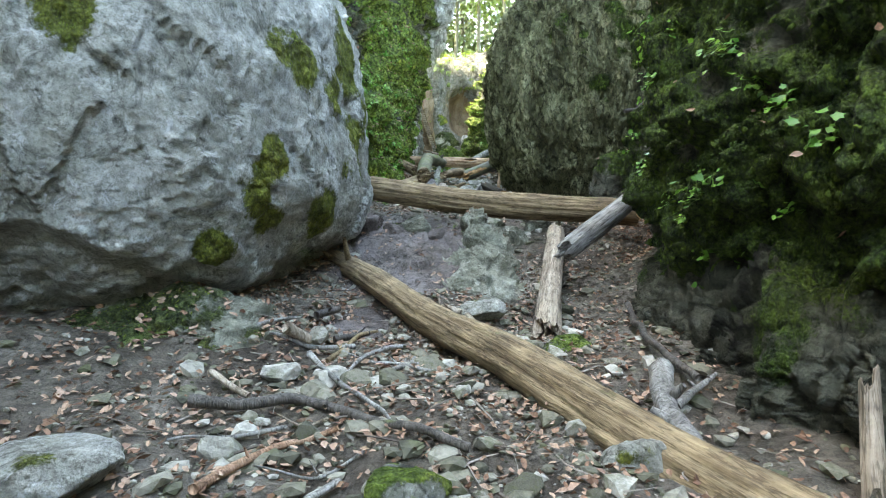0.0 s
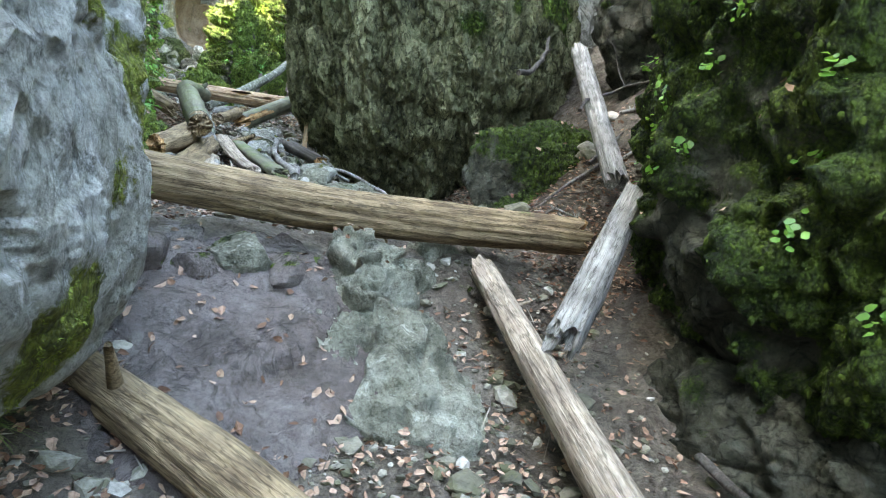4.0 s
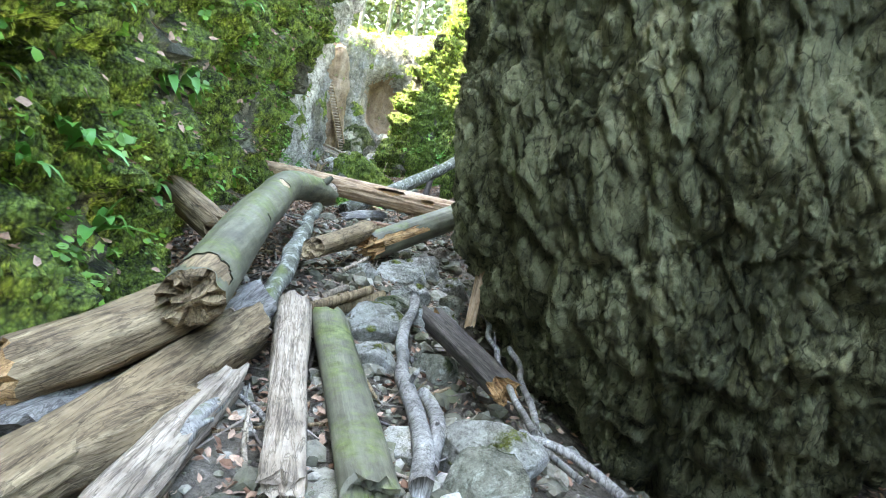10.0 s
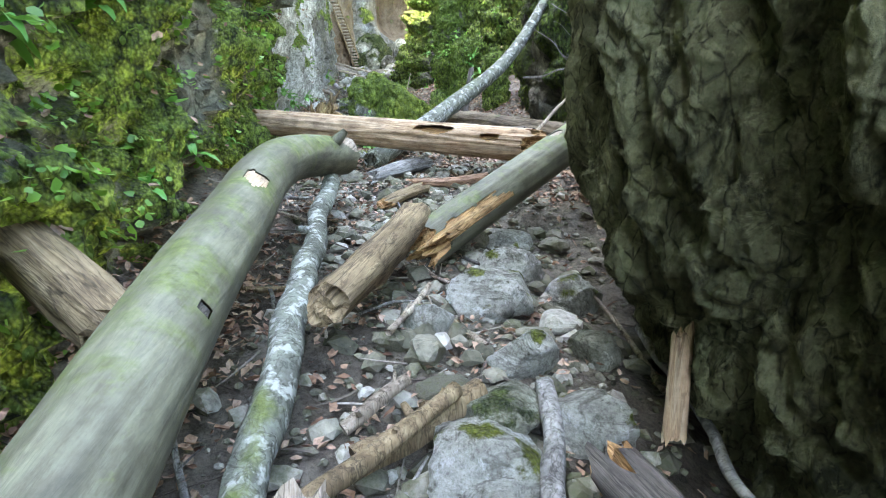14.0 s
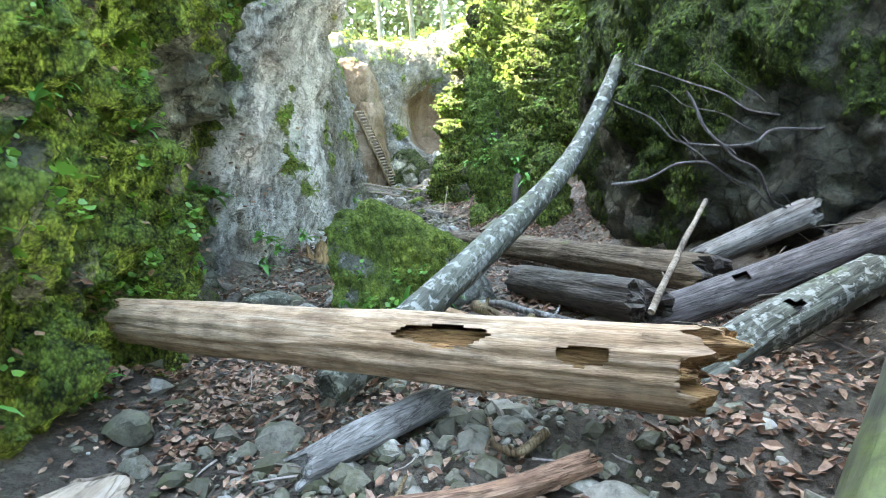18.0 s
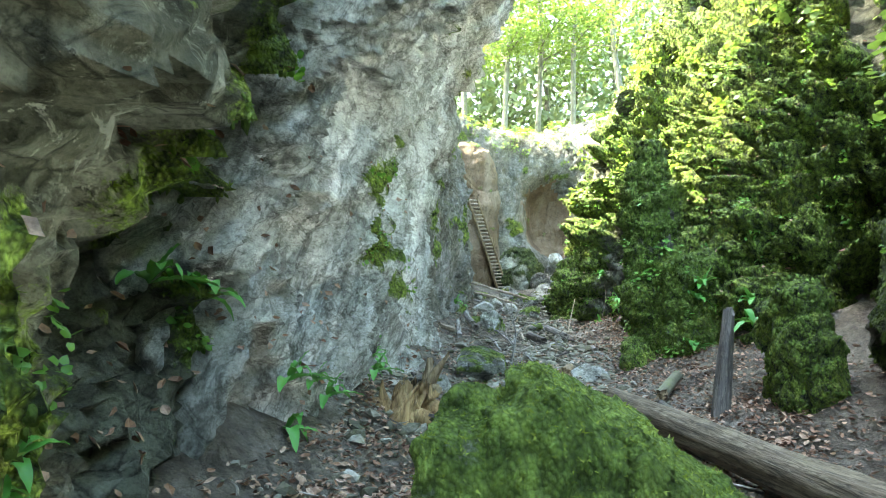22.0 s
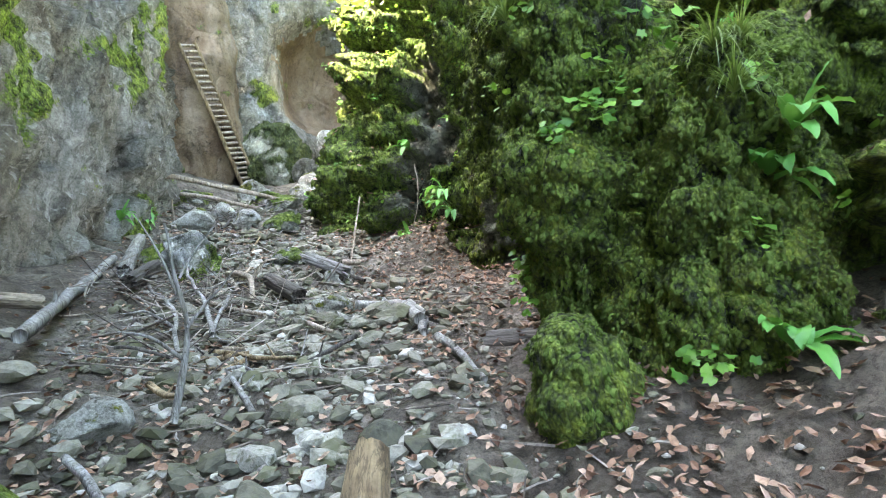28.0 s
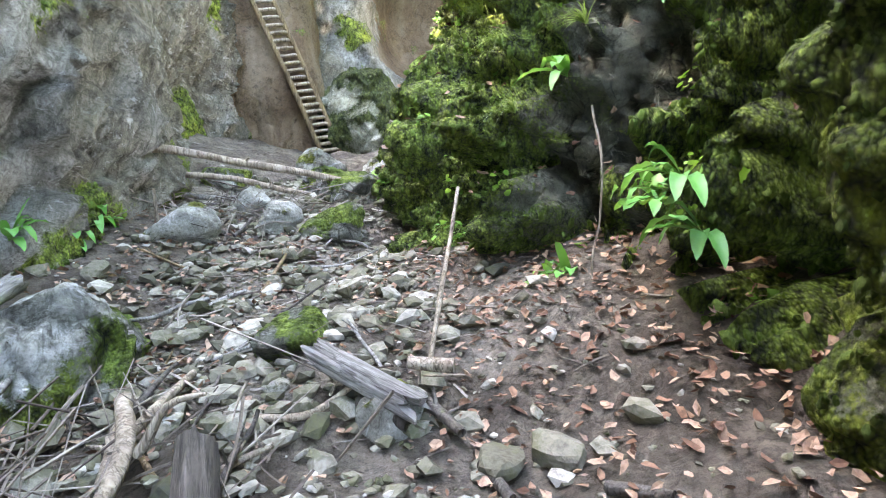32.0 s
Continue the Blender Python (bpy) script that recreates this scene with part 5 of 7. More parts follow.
log("fallen_log", [(0.79, 16.56, 2.64), (1.07, 16.69, 2.72), (1.32, 16.9, 2.74)], (0.07, 0.0735), W_GREY, "grey split log under another log", W_GREY, seed=30, rings=28, furrow=0.09, jag=0.063)
log("fallen_log", [(0.85, 15.69, 2.51), (1.01, 15.88, 2.56), (1.2, 16.05, 2.6)], (0.075, 0.07875), W_BROWN, "brown slab of wood in the gravel", W_BREAK, seed=31, rings=28, furrow=0.09, jag=0.0675, flat=0.55)
log("fallen_log", [(3.48, 18.55, 3.1), (4.1, 18.3, 3.35)], (0.09, 0.0945), W_GREY, "grey log against the dark rock", W_GREY, seed=32, rings=28, furrow=0.09, jag=0.081)
log("fallen_log", [(0.72, 24.2, 3.3), (0.88, 23.0, 3.2)], (0.06, 0.075), W_DARK, "dark half-buried branch log", W_DARK, seed=33, rings=28, furrow=0.09, jag=0.0495)
log("fallen_log", [(1.42, 25.6, 3.5), (1.15, 24.1, 3.36), (1.02, 23.35, 3.26)], (0.07, 0.085), W_BROWN, "greenish brown log along the bed", W_BROWN, seed=34, rings=28, furrow=0.09, jag=0.054)
log("fallen_log", [(0.17, 23, 3.26), (0.62, 22.86, 3.18)], (0.05, 0.0525), W_DARK, "dark rotten log half buried in leaves", W_DARK, seed=35, rings=28, furrow=0.09, jag=0.045)
log("fallen_log", [(0.2, 22.66, 3.22), (0.85, 22.32, 3.16)], (0.05, 0.0525), W_DARK, "dark rotten log half buried in leaves", W_DARK, seed=36, rings=28, furrow=0.09, jag=0.045)
log("fallen_log", [(1.79, 26.54, 3.45), (1.6, 25.46, 3.45)], (0.085, 0.08925), W_BROWN, "greenish brown log end in the bed", W_BROWN, seed=37, rings=28, furrow=0.09, jag=0.0765)
log("fallen_log", [(-0.39, 28.56, 4.04), (-0.17, 28.81, 3.97)], (0.05, 0.0525), W_PALE, "short pale log at the rock foot", W_PALE, seed=38, rings=28, furrow=0.09, jag=0.045)
log("fallen_log", [(1.71, 30.65, 4.08), (2.12, 30.38, 3.91)], (0.06, 0.063), W_GREY, "grey log on the gravel bar", W_GREY, seed=39, rings=28, furrow=0.09, jag=0.054)
log("fallen_log", [(1.34, 30.21, 3.9), (1.6, 29.45, 3.8)], (0.07, 0.075), W_DARK, "dark log on the gravel bar", W_DARK, seed=40, rings=28, furrow=0.09, jag=0.045)
log("fallen_log", [(0.17, 29.65, 4.1), (-0.01, 30.78, 4.24), (-0.11, 31.56, 4.37)], (0.06, 0.063), W_GREY, "grey branch log at the rock foot", W_GREY, seed=41, rings=28, furrow=0.09, jag=0.054)
log("fallen_log", [(0.23, 29.54, 4.02), (0.28, 30.32, 4.1)], (0.06, 0.063), W_DARK, "dark branch log at the rock foot", W_DARK, seed=42, rings=28, furrow=0.09, jag=0.054)
log("fallen_log", [(1.14, 16.17, 2.63), (1.46, 16.18, 2.63), (1.81, 16.27, 2.66)], (0.04, 0.042), W_PINK, "reddish barkless branch piece", W_PINK, seed=43, rings=28, furrow=0.09, jag=0.036)
stick("branch", [(-1.19, 3.3, 0.43), (-0.87, 3.34, 0.39), (-0.64, 3.48, 0.38), (-0.16, 3.18, 0.37), (0.22, 2.91, 0.37), (0.39, 2.84, 0.34)], (0.038, 0.022), W_DARK, "dark damp branch lying on stones", seed=44, crook=0.02)
stick("branch", [(-0.67, 4.05, 0.5), (-0.31, 3.59, 0.4), (-0.01, 3.1, 0.38)], (0.022, 0.01), W_GREY, "grey weathered branch lying on stones", seed=45, crook=0.02)
stick("branch", [(-1.19, 3.64, 0.5), (-0.91, 3.48, 0.4)], (0.022, 0.018), W_PALE, "pale bleached branch lying on stones", seed=46, crook=0.012)
stick("branch", [(-0.81, 2.42, 0.34), (-0.69, 2.84, 0.28), (-0.54, 3.04, 0.29), (-0.29, 3.06, 0.34)], (0.026, 0.016), W_PINK, "reddish barkless branch lying on stones", seed=47, crook=0.02)
stick("branch", [(1.69, 3.7, 0.51), (1.56, 3.17, 0.36), (1.5, 2.55, 0.32)], (0.075, 0.07), W_GREY, "grey weathered branch lying on stones", seed=48, crook=0.02)
stick("branch", [(2.13, 5.59, 0.63), (1.86, 4.18, 0.55), (1.93, 3.61, 0.46)], (0.03, 0.025), W_DARK, "dark damp branch lying on stones", seed=49, crook=0.02)
stick("branch", [(1.69, 3.44, 0.35), (2.06, 3.65, 0.48)], (0.03, 0.015), W_GREY, "grey weathered branch lying on stones", seed=50, crook=0.012)
stick("branch", [(-0.86, 4.21, 0.68), (-0.73, 4.34, 0.55)], (0.045, 0.035), W_PALE, "pale bleached branch lying on stones", seed=51, crook=0.012)
stick("branch", [(-0.79, 5.02, 0.61), (-0.64, 5.28, 0.64)], (0.035, 0.03), W_DARK, "dark damp branch lying on stones", seed=52, crook=0.012)
stick("branch", [(-0.57, 4.56, 0.5), (-0.3, 4.75, 0.52)], (0.03, 0.02), W_DARK, "dark damp branch lying on stones", seed=53, crook=0.012)
stick("branch", [(0.14, 5.31, 0.58), (0.3, 5.34, 0.64), (0.48, 5.26, 0.6)], (0.03, 0.03), W_PALE, "pale bleached branch lying on stones", seed=54, crook=0.02)
stick("branch", [(0.51, 5.14, 0.59), (0.66, 4.99, 0.47)], (0.045, 0.04), W_PALE, "pale bleached branch lying on stones", seed=55, crook=0.012)
stick("branch", [(1.1, 8.88, 1.65), (1.51, 9.59, 1.65)], (0.05, 0.04), W_PALE, "pale bleached branch lying on stones", seed=56, crook=0.012)
stick("branch", [(1.63, 11.22, 1.89), (1.9, 11, 1.81), (2.1, 10.65, 1.68), (1.99, 9.71, 1.6), (1.93, 9.17, 1.55)], (0.02, 0.04), W_GREY, "grey weathered branch lying on stones", seed=57, crook=0.02)
stick("branch", [(1.96, 13.53, 2.18), (1.76, 11.98, 1.99), (1.69, 11.18, 1.89)], (0.02, 0.018), W_GREY, "grey weathered branch lying on stones", seed=58, crook=0.02)
stick("branch", [(0.08, 10.69, 1.76), (0.21, 11.01, 1.85), (0.3, 11.63, 1.81)], (0.045, 0.035), W_GREY, "grey weathered branch lying on stones", seed=59, crook=0.02)
stick("branch", [(1.13, 10.84, 1.77), (1.16, 11.4, 1.84), (1.16, 12.04, 1.94), (1.33, 13.01, 2.2)], (0.05, 0.035), W_GREY, "grey weathered branch lying on stones", seed=60, crook=0.02)
stick("branch", [(1.25, 11.75, 1.87), (1.25, 11.34, 1.84), (1.19, 11, 1.77)], (0.035, 0.04), W_GREY, "grey weathered branch lying on stones", seed=61, crook=0.02)
stick("branch", [(1.94, 12.41, 2.03), (1.84, 11.65, 1.87), (1.8, 11.22, 1.8), (1.92, 11.06, 1.74)], (0.02, 0.018), W_GREY, "grey weathered branch lying on stones", seed=62, crook=0.02)
stick("branch", [(0.3, 12.14, 2.02), (0.36, 13.1, 2.3), (0.45, 15.4, 2.75)], (0.07, 0.06), W_BIRCH, "mottled grey branch lying on stones", seed=63, crook=0.02)
stick("branch", [(0.48, 12.62, 2.04), (1, 12.96, 2.21)], (0.04, 0.03), W_BROWN, "brown weathered branch lying on stones", seed=64, crook=0.012)
stick("branch", [(0.63, 12.82, 2.03), (1.09, 13.03, 2.17)], (0.055, 0.05), W_BROWN, "brown weathered branch lying on stones", seed=65, crook=0.012)
stick("branch", [(0.58, 13, 2.07), (0.83, 13.13, 2.18)], (0.03, 0.025), W_PALE, "pale bleached branch lying on stones", seed=66, crook=0.012)
stick("branch", [(0.78, 13.42, 2.27), (0.98, 13.75, 2.4)], (0.018, 0.012), W_PALE, "pale bleached branch lying on stones", seed=67, crook=0.012)
stick("branch", [(1.48, 15.69, 2.52), (1.69, 15.78, 2.53), (1.92, 15.84, 2.52)], (0.05, 0.03), W_GREY, "grey weathered branch lying on stones", seed=68, crook=0.02)
stick("branch", [(1.75, 18.9, 2.9), (2.1, 18.5, 2.84), (2.36, 18.24, 2.78)], (0.03, 0.022), W_GREY, "grey weathered branch lying on stones", seed=69, crook=0.02)
stick("branch", [(1.72, 18.8, 2.9), (1.9, 18.3, 2.82)], (0.045, 0.04), W_BROWN, "brown weathered branch lying on stones", seed=70, crook=0.012)
stick("branch", [(1.83, 17.95, 2.77), (2.1, 18.52, 2.8)], (0.03, 0.03), W_BROWN, "brown weathered branch lying on stones", seed=71, crook=0.012)
stick("branch", [(2.5, 17.35, 2.95), (3.3, 18.2, 3.5)], (0.02, 0.016), W_PALE, "pale bleached branch lying on stones", seed=72, crook=0.012)
log("wood_slab", [(0.98, 19.22, 2.76), (1.5, 19.14, 2.78)], (0.05, 0.045), W_ORANGE, "split slab of fresh orange wood on stones", W_ORANGE, seed=73, rings=20, flat=0.4, jag=0.08)
log("wood_slab", [(1.32, 19.38, 2.88), (1.66, 18.9, 2.8)], (0.05, 0.05), W_ORANGE, "long split slab of fresh wood leaning on stones", W_BREAK, seed=74, rings=20, flat=0.4, jag=0.08)
stick("branch", [(1.7, 18.1, 2.75), (1.87, 18.15, 2.76)], (0.025, 0.02), W_BREAK, "splintered orange branch lying on stones", seed=75, crook=0.012)
stick("branch", [(2, 18.19, 2.73), (2.19, 18.1, 2.73)], (0.025, 0.02), W_BREAK, "splintered orange branch lying on stones", seed=76, crook=0.012)
stick("branch", [(-0.34, 18.7, 2.91), (-0.05, 18.87, 2.82)], (0.05, 0.04), W_PALE, "pale bleached branch lying on stones", seed=77, crook=0.012)
stick("branch", [(-0.31, 18.71, 2.95), (-0.33, 19.61, 3.1)], (0.05, 0.045), W_DARK, "dark damp branch lying on stones", seed=78, crook=0.012)
stick("branch", [(0.29, 24.48, 3.26), (0.75, 24.61, 3.32), (0.96, 24.05, 3.35)], (0.014, 0.01), W_PALE, "pale bleached branch lying on stones", seed=79, crook=0.02)
stick("branch", [(1.31, 24.07, 3.36), (1.97, 24.42, 3.37)], (0.014, 0.01), W_PALE, "pale bleached branch lying on stones", seed=80, crook=0.012)
log("wood_slab", [(0.48, 22.64, 3.2), (0.94, 22.34, 3.18)], (0.06, 0.075), W_ORANGE, "split slab of fresh orange wood on leaves", W_ORANGE, seed=81, rings=20, flat=0.35, jag=0.08)
stick("branch", [(1.19, 23.11, 3.21), (1.35, 23.02, 3.21)], (0.03, 0.03), W_BREAK, "splintered orange branch lying on stones", seed=82, crook=0.012)
stick("branch", [(2.37, 23.75, 3.31), (2.3, 22.9, 3.3)], (0.04, 0.035), W_DARK, "dark damp branch lying on stones", seed=83, crook=0.012)
stick("branch", [(-0.1, 24.2, 3.4), (-0.1, 23.5, 3.45)], (0.05, 0.04), W_DARK, "dark damp branch lying on stones", seed=84, crook=0.012)
stick("branch", [(0.55, 27.02, 3.44), (0.92, 26.32, 3.38), (1.13, 25.71, 3.41)], (0.02, 0.016), W_GREY, "grey weathered branch lying on stones", seed=85, crook=0.02)
stick("branch", [(0.03, 27.97, 3.85), (-0.27, 31.05, 4.17)], (0.045, 0.04), W_GREY, "grey weathered branch lying on stones", seed=86, crook=0.012)
stick("branch", [(2.45, 27.88, 3.65), (2.46, 27.01, 3.58)], (0.03, 0.02), W_GREY, "grey weathered branch lying on stones", seed=87, crook=0.012)
stick("branch", [(2.09, 29.21, 3.72), (2.46, 29.01, 3.71), (2.42, 28.09, 3.64)], (0.03, 0.03), W_GREY, "grey weathered branch lying on stones", seed=88, crook=0.02)
stick("branch", [(2.06, 29.27, 3.7), (2.4, 29.03, 3.71), (2.45, 28.36, 3.68)], (0.045, 0.05), W_GREY, "grey weathered branch lying on stones", seed=89, crook=0.02)
stick("branch", [(2.1, 30.67, 4.01), (2.3, 30.62, 3.98)], (0.03, 0.03), W_PALE, "pale bleached branch lying on stones", seed=90, crook=0.012)
log("fallen_log", [(-0.45, 10.2, 1.66), (-0.05, 11.1, 1.84), (0.24, 12.1, 2.02)], (0.13, 0.14), W_BROWN, "long split brown trunk in the log jam", W_PALE, seed=501, rings=36, furrow=0.12, jag=0.15)
log("fallen_log", [(0.0, 9.85, 1.7), (0.25, 11.6, 1.86)], (0.085, 0.09), W_PALE, "weathered pale trunk in the log jam", W_PALE, seed=502, rings=32, furrow=0.12, jag=0.14)
log("fallen_log", [(2.45, 24.05, 3.38), (2.8, 24.7, 3.55)], (0.06, 0.055), W_BEECH, "short mossy log on the leafy slope", W_BROWN, seed=503, rings=24)
log("fallen_log", [(2.7, 27.6, 3.62), (3.0, 27.35, 3.66)], (0.075, 0.08), W_DARK, "dark wet log at the foot of the mossy pillar", W_DARK, seed=504, rings=24)
stick("branch", [(-0.22, 33.75, 5.3), (1.1, 34.15, 4.98), (2.4, 34.6, 4.62)], (0.04, 0.036, 0.03), W_PALE, "long pale pole lying across the rubble", seed=505, crook=0.015)
stick("branch", [(-0.05, 33.3, 4.3), (-0.06, 33.35, 4.9)], (0.018, 0.014), W_PALE, "thin pale stake standing against the rock", seed=506, crook=0.012)
stick("branch", [(0.25, 30.2, 3.95), (0.6, 29.2, 3.75), (0.75, 28.4, 3.62)], (0.02, 0.016), W_GREY, "grey weathered branch lying on twigs", seed=507, crook=0.03, forks=((0.4, (0.95, 29.3, 3.95)), (0.7, (0.45, 28.5, 3.9))))
stick("branch", [(0.9, 30.6, 3.95), (1.15, 30.1, 3.95), (1.2, 29.5, 3.78)], (0.035, 0.03, 0.02), W_PALE, "pale bleached branch lying on the heap", seed=508, crook=0.03, forks=((0.45, (1.45, 30.15, 4.1)),))
stick("branch", [(-0.5, 34, 5.15), (0.2, 34.4, 5), (1.1, 34.4, 4.75)], (0.035, 0.03), W_PALE, "pale bleached branch lying on stones", seed=91, crook=0.02)
stick("branch", [(-0.2, 34.34, 4.84), (0.72, 34.72, 4.71)], (0.03, 0.02), W_GREY, "grey weathered branch lying on stones", seed=92, crook=0.012)
stick("branch", [(1.01, 28.38, 3.7), (0.74, 29.61, 3.92), (0.39, 30.94, 4.18)], (0.02, 0.012), W_GREY, "grey weathered branch lying on stones", seed=93, crook=0.02)
stick("branch", [(0.96, 28.59, 3.67), (1.01, 29.58, 3.86)], (0.018, 0.012), W_GREY, "grey weathered branch lying on stones", seed=94, crook=0.012)
stick("branch", [(0.7, 29.82, 3.78), (1.31, 29.13, 3.7)], (0.022, 0.016), W_PALE, "pale bleached branch lying on stones", seed=95, crook=0.012)
stick("branch", [(1.64, 28.61, 3.68), (1.8, 28.36, 3.66)], (0.02, 0.015), W_PALE, "pale bleached branch lying on stones", seed=96, crook=0.012)
stick("branch", [(2.34, 30.2, 3.75), (2.44, 30.02, 3.71)], (0.025, 0.02), W_DARK, "dark damp branch lying on stones", seed=97, crook=0.012)
stick("branch", [(2.72, 29.92, 3.78), (2.87, 29.77, 3.83)], (0.025, 0.02), W_DARK, "dark damp branch lying on stones", seed=98, crook=0.012)
stick("branch", [(1.9, 30.5, 3.91), (2.08, 30.39, 3.83)], (0.03, 0.03), W_DARK, "dark damp branch lying on stones", seed=99, crook=0.012)
stick("branch", [(2.17, 30.58, 3.86), (2.3, 30.31, 3.81)], (0.03, 0.02), W_DARK, "dark damp branch lying on stones", seed=100, crook=0.012)
stick("branch", [(1.03, 30.13, 3.8), (0.96, 30.42, 3.91)], (0.025, 0.02), W_PALE, "pale bleached branch lying on stones", seed=101, crook=0.012)
stick("branch", [(1.05, 30.27, 3.9), (1.12, 30.8, 3.99)], (0.022, 0.018), W_PALE, "pale bleached branch lying on stones", seed=102, crook=0.012)

_r = random.Random(61)
for _n in range(95):
    _y = _r.uniform(9.2, 16.5) if _n < 42 else _r.uniform(27.5, 35.5) if _n < 82 else _r.uniform(1.8, 6.5)
    _x = float(spline(np.array([_y]), MIDDLE)[0, 0]) + (_r.gauss(0.2, 0.45) if _n < 42 else _r.gauss(-0.55, 0.5))
    if _y > 27.5 and _x < -0.2:
        _x = 0.2 + _r.random()
    _a, _l = _r.uniform(0, 6.3), _r.uniform(0.12, 0.42)
    _e = [(_x + _l * k * math.cos(_a), _y + _l * k * math.sin(_a)) for k in (-1, -0.1 + _r.uniform(-0.2, 0.2), 1)]
    _k = _r.uniform(0.007, 0.02)
    _m, _w = _r.choice([(W_PALE, "pale bleached"), (W_GREY, "grey weathered"), (W_GREY, "grey weathered"), (W_DARK, "dark damp"), (W_BROWN, "brown weathered")])
    stick("branch", [(px, py, float(ground_z(px, py)) + _k + 0.03 + 0.1 * _r.random() * (i == 2)) for i, (px, py) in enumerate(_e)], (_k, _k * 0.9, _k * 0.6), _m, _w + " stick lying on the stones", seed=2000 + _n, crook=0.025)

# ---- single stones that stand out ----
rock_piece((-0.81, 3.86, 0.56), 0.15, STONE, 103)
rock_piece((0.06, 2.58, 0.3), 0.2, MOSSFULL, 104)
rock_piece((-1.49, 2.45, 0.36), 0.28, GREY, 105)
rock_piece((1.29, 4.5, 0.4), 0.25, MOSSFULL, 106)
rock_piece((1.25, 2.75, 0.3), 0.2, GREY, 107)
rock_piece((0.7, 5.44, 0.68), 0.22, GREY, 108)
rock_piece((-0.48, 3.88, 0.41), 0.12, STONE, 109)
rock_piece((-0.08, 3.91, 0.4), 0.12, STONE, 110)
rock_piece((2.43, 3.36, 0.46), 0.12, STONE, 111)
rock_piece((-0.91, 2.99, 0.32), 0.12, STONE, 112)
rock_piece((-0.53, 3.61, 0.39), 0.12, STONE, 113)
rock_piece((1.43, 10.93, 1.88), 0.24, GREENISH, 114)
rock_piece((1.62, 9.56, 1.62), 0.2, GREENISH, 115)
rock_piece((2.14, 9.44, 1.57), 0.15, GREENISH, 116)
rock_piece((1.73, 10.48, 1.63), 0.12, STONE, 117)
rock_piece((2.4, 9.33, 1.58), 0.12, STONE, 118)
rock_piece((2.3, 8.3, 1.55), 0.12, STONE, 119)
rock_piece((1.01, 12.59, 2.13), 0.2, GREY, 120)
rock_piece((1.29, 14.03, 2.36), 0.24, GREY, 121)
rock_piece((1.46, 11.11, 1.87), 0.28, GREY, 122)
rock_piece((1.47, 13.61, 2.19), 0.12, STONE, 123)
rock_piece((0.21, 11.66, 1.79), 0.12, STONE, 124)
rock_piece((1.04, 12.76, 2.08), 0.22, GREY, 125)
rock_piece((1.43, 14.07, 2.29), 0.26, GREY, 126)
rock_piece((1.53, 12.96, 2.15), 0.24, GREY, 127)
rock_piece((1.35, 13.38, 2.21), 0.17, GREY, 128)
rock_piece((2, 14.89, 2.36), 0.12, STONE, 129)
rock_piece((0.94, 13.37, 2.24), 0.12, STONE, 130)
rock_piece((1.7, 13.89, 2.17), 0.12, STONE, 131)
rock_piece((-0.15, 17.21, 2.83), 0.14, STONE, 132)
rock_piece((1.85, 16.12, 2.61), 0.12, STONE, 133)
rock_piece((0.58, 17.08, 2.64), 0.12, STONE, 134)
rock_piece((-0.12, 19.66, 3.03), 0.24, GREENISH, 135)
rock_piece((0.67, 18.44, 2.69), 0.2, GREY, 136)
rock_piece((-0.01, 20.22, 2.94), 0.12, STONE, 137)
rock_piece((1.65, 18.6, 2.82), 0.12, STONE, 138)
rock_piece((1.75, 18.2, 2.78), 0.12, STONE, 139)
rock_piece((0.24, 19.85, 2.86), 0.12, STONE, 140)
rock_piece((1.53, 18.44, 2.8), 0.12, STONE, 141)
rock_piece((1.35, 23.43, 3.31), 0.22, GREY, 142)
rock_piece((0.44, 25.27, 3.49), 0.28, MOSSFULL, 143)
rock_piece((0, 24.6, 3.5), 0.2, GREY, 144)
rock_piece((0.98, 24.41, 3.39), 0.12, STONE, 145)
rock_piece((1.17, 22.67, 3.2), 0.12, STONE, 146)
rock_piece((1.34, 22.53, 3.19), 0.12, STONE, 147)
rock_piece((0.59, 26.01, 3.47), 0.45, MOSSFULL, 148)
rock_piece((0.56, 27.33, 3.55), 0.2, GREY, 149)
rock_piece((1.88, 26.73, 3.51), 0.12, STONE, 150)
rock_piece((1.83, 25.5, 3.48), 0.2, GREY, 151)
rock_piece((2.03, 25.61, 3.5), 0.2, GREY, 152)
rock_piece((0.05, 27.77, 3.69), 0.12, STONE, 153)
rock_piece((1.55, 27.24, 3.46), 0.12, STONE, 154)
rock_piece((1.33, 26.42, 3.41), 0.12, STONE, 155)
rock_piece((1.51, 31.13, 4.05), 0.22, MOSSFULL, 157)
rock_piece((1.85, 29.25, 3.75), 0.17, GREY, 158)
rock_piece((2.29, 28.66, 3.72), 0.15, STONE, 159)
rock_piece((1.86, 36.13, 5.04), 0.3, GREY, 160)
rock_piece((1.45, 34.45, 4.8), 0.38, MOSSFULL, 161)
rock_piece((1.25, 29, 3.69), 0.12, STONE, 162)
rock_piece((2.05, 30.5, 3.94), 0.17, GREY, 163)
rock_piece((2.41, 30.2, 3.78), 0.12, STONE, 164)
rock_piece((2.64, 30.19, 3.84), 0.12, STONE, 165)
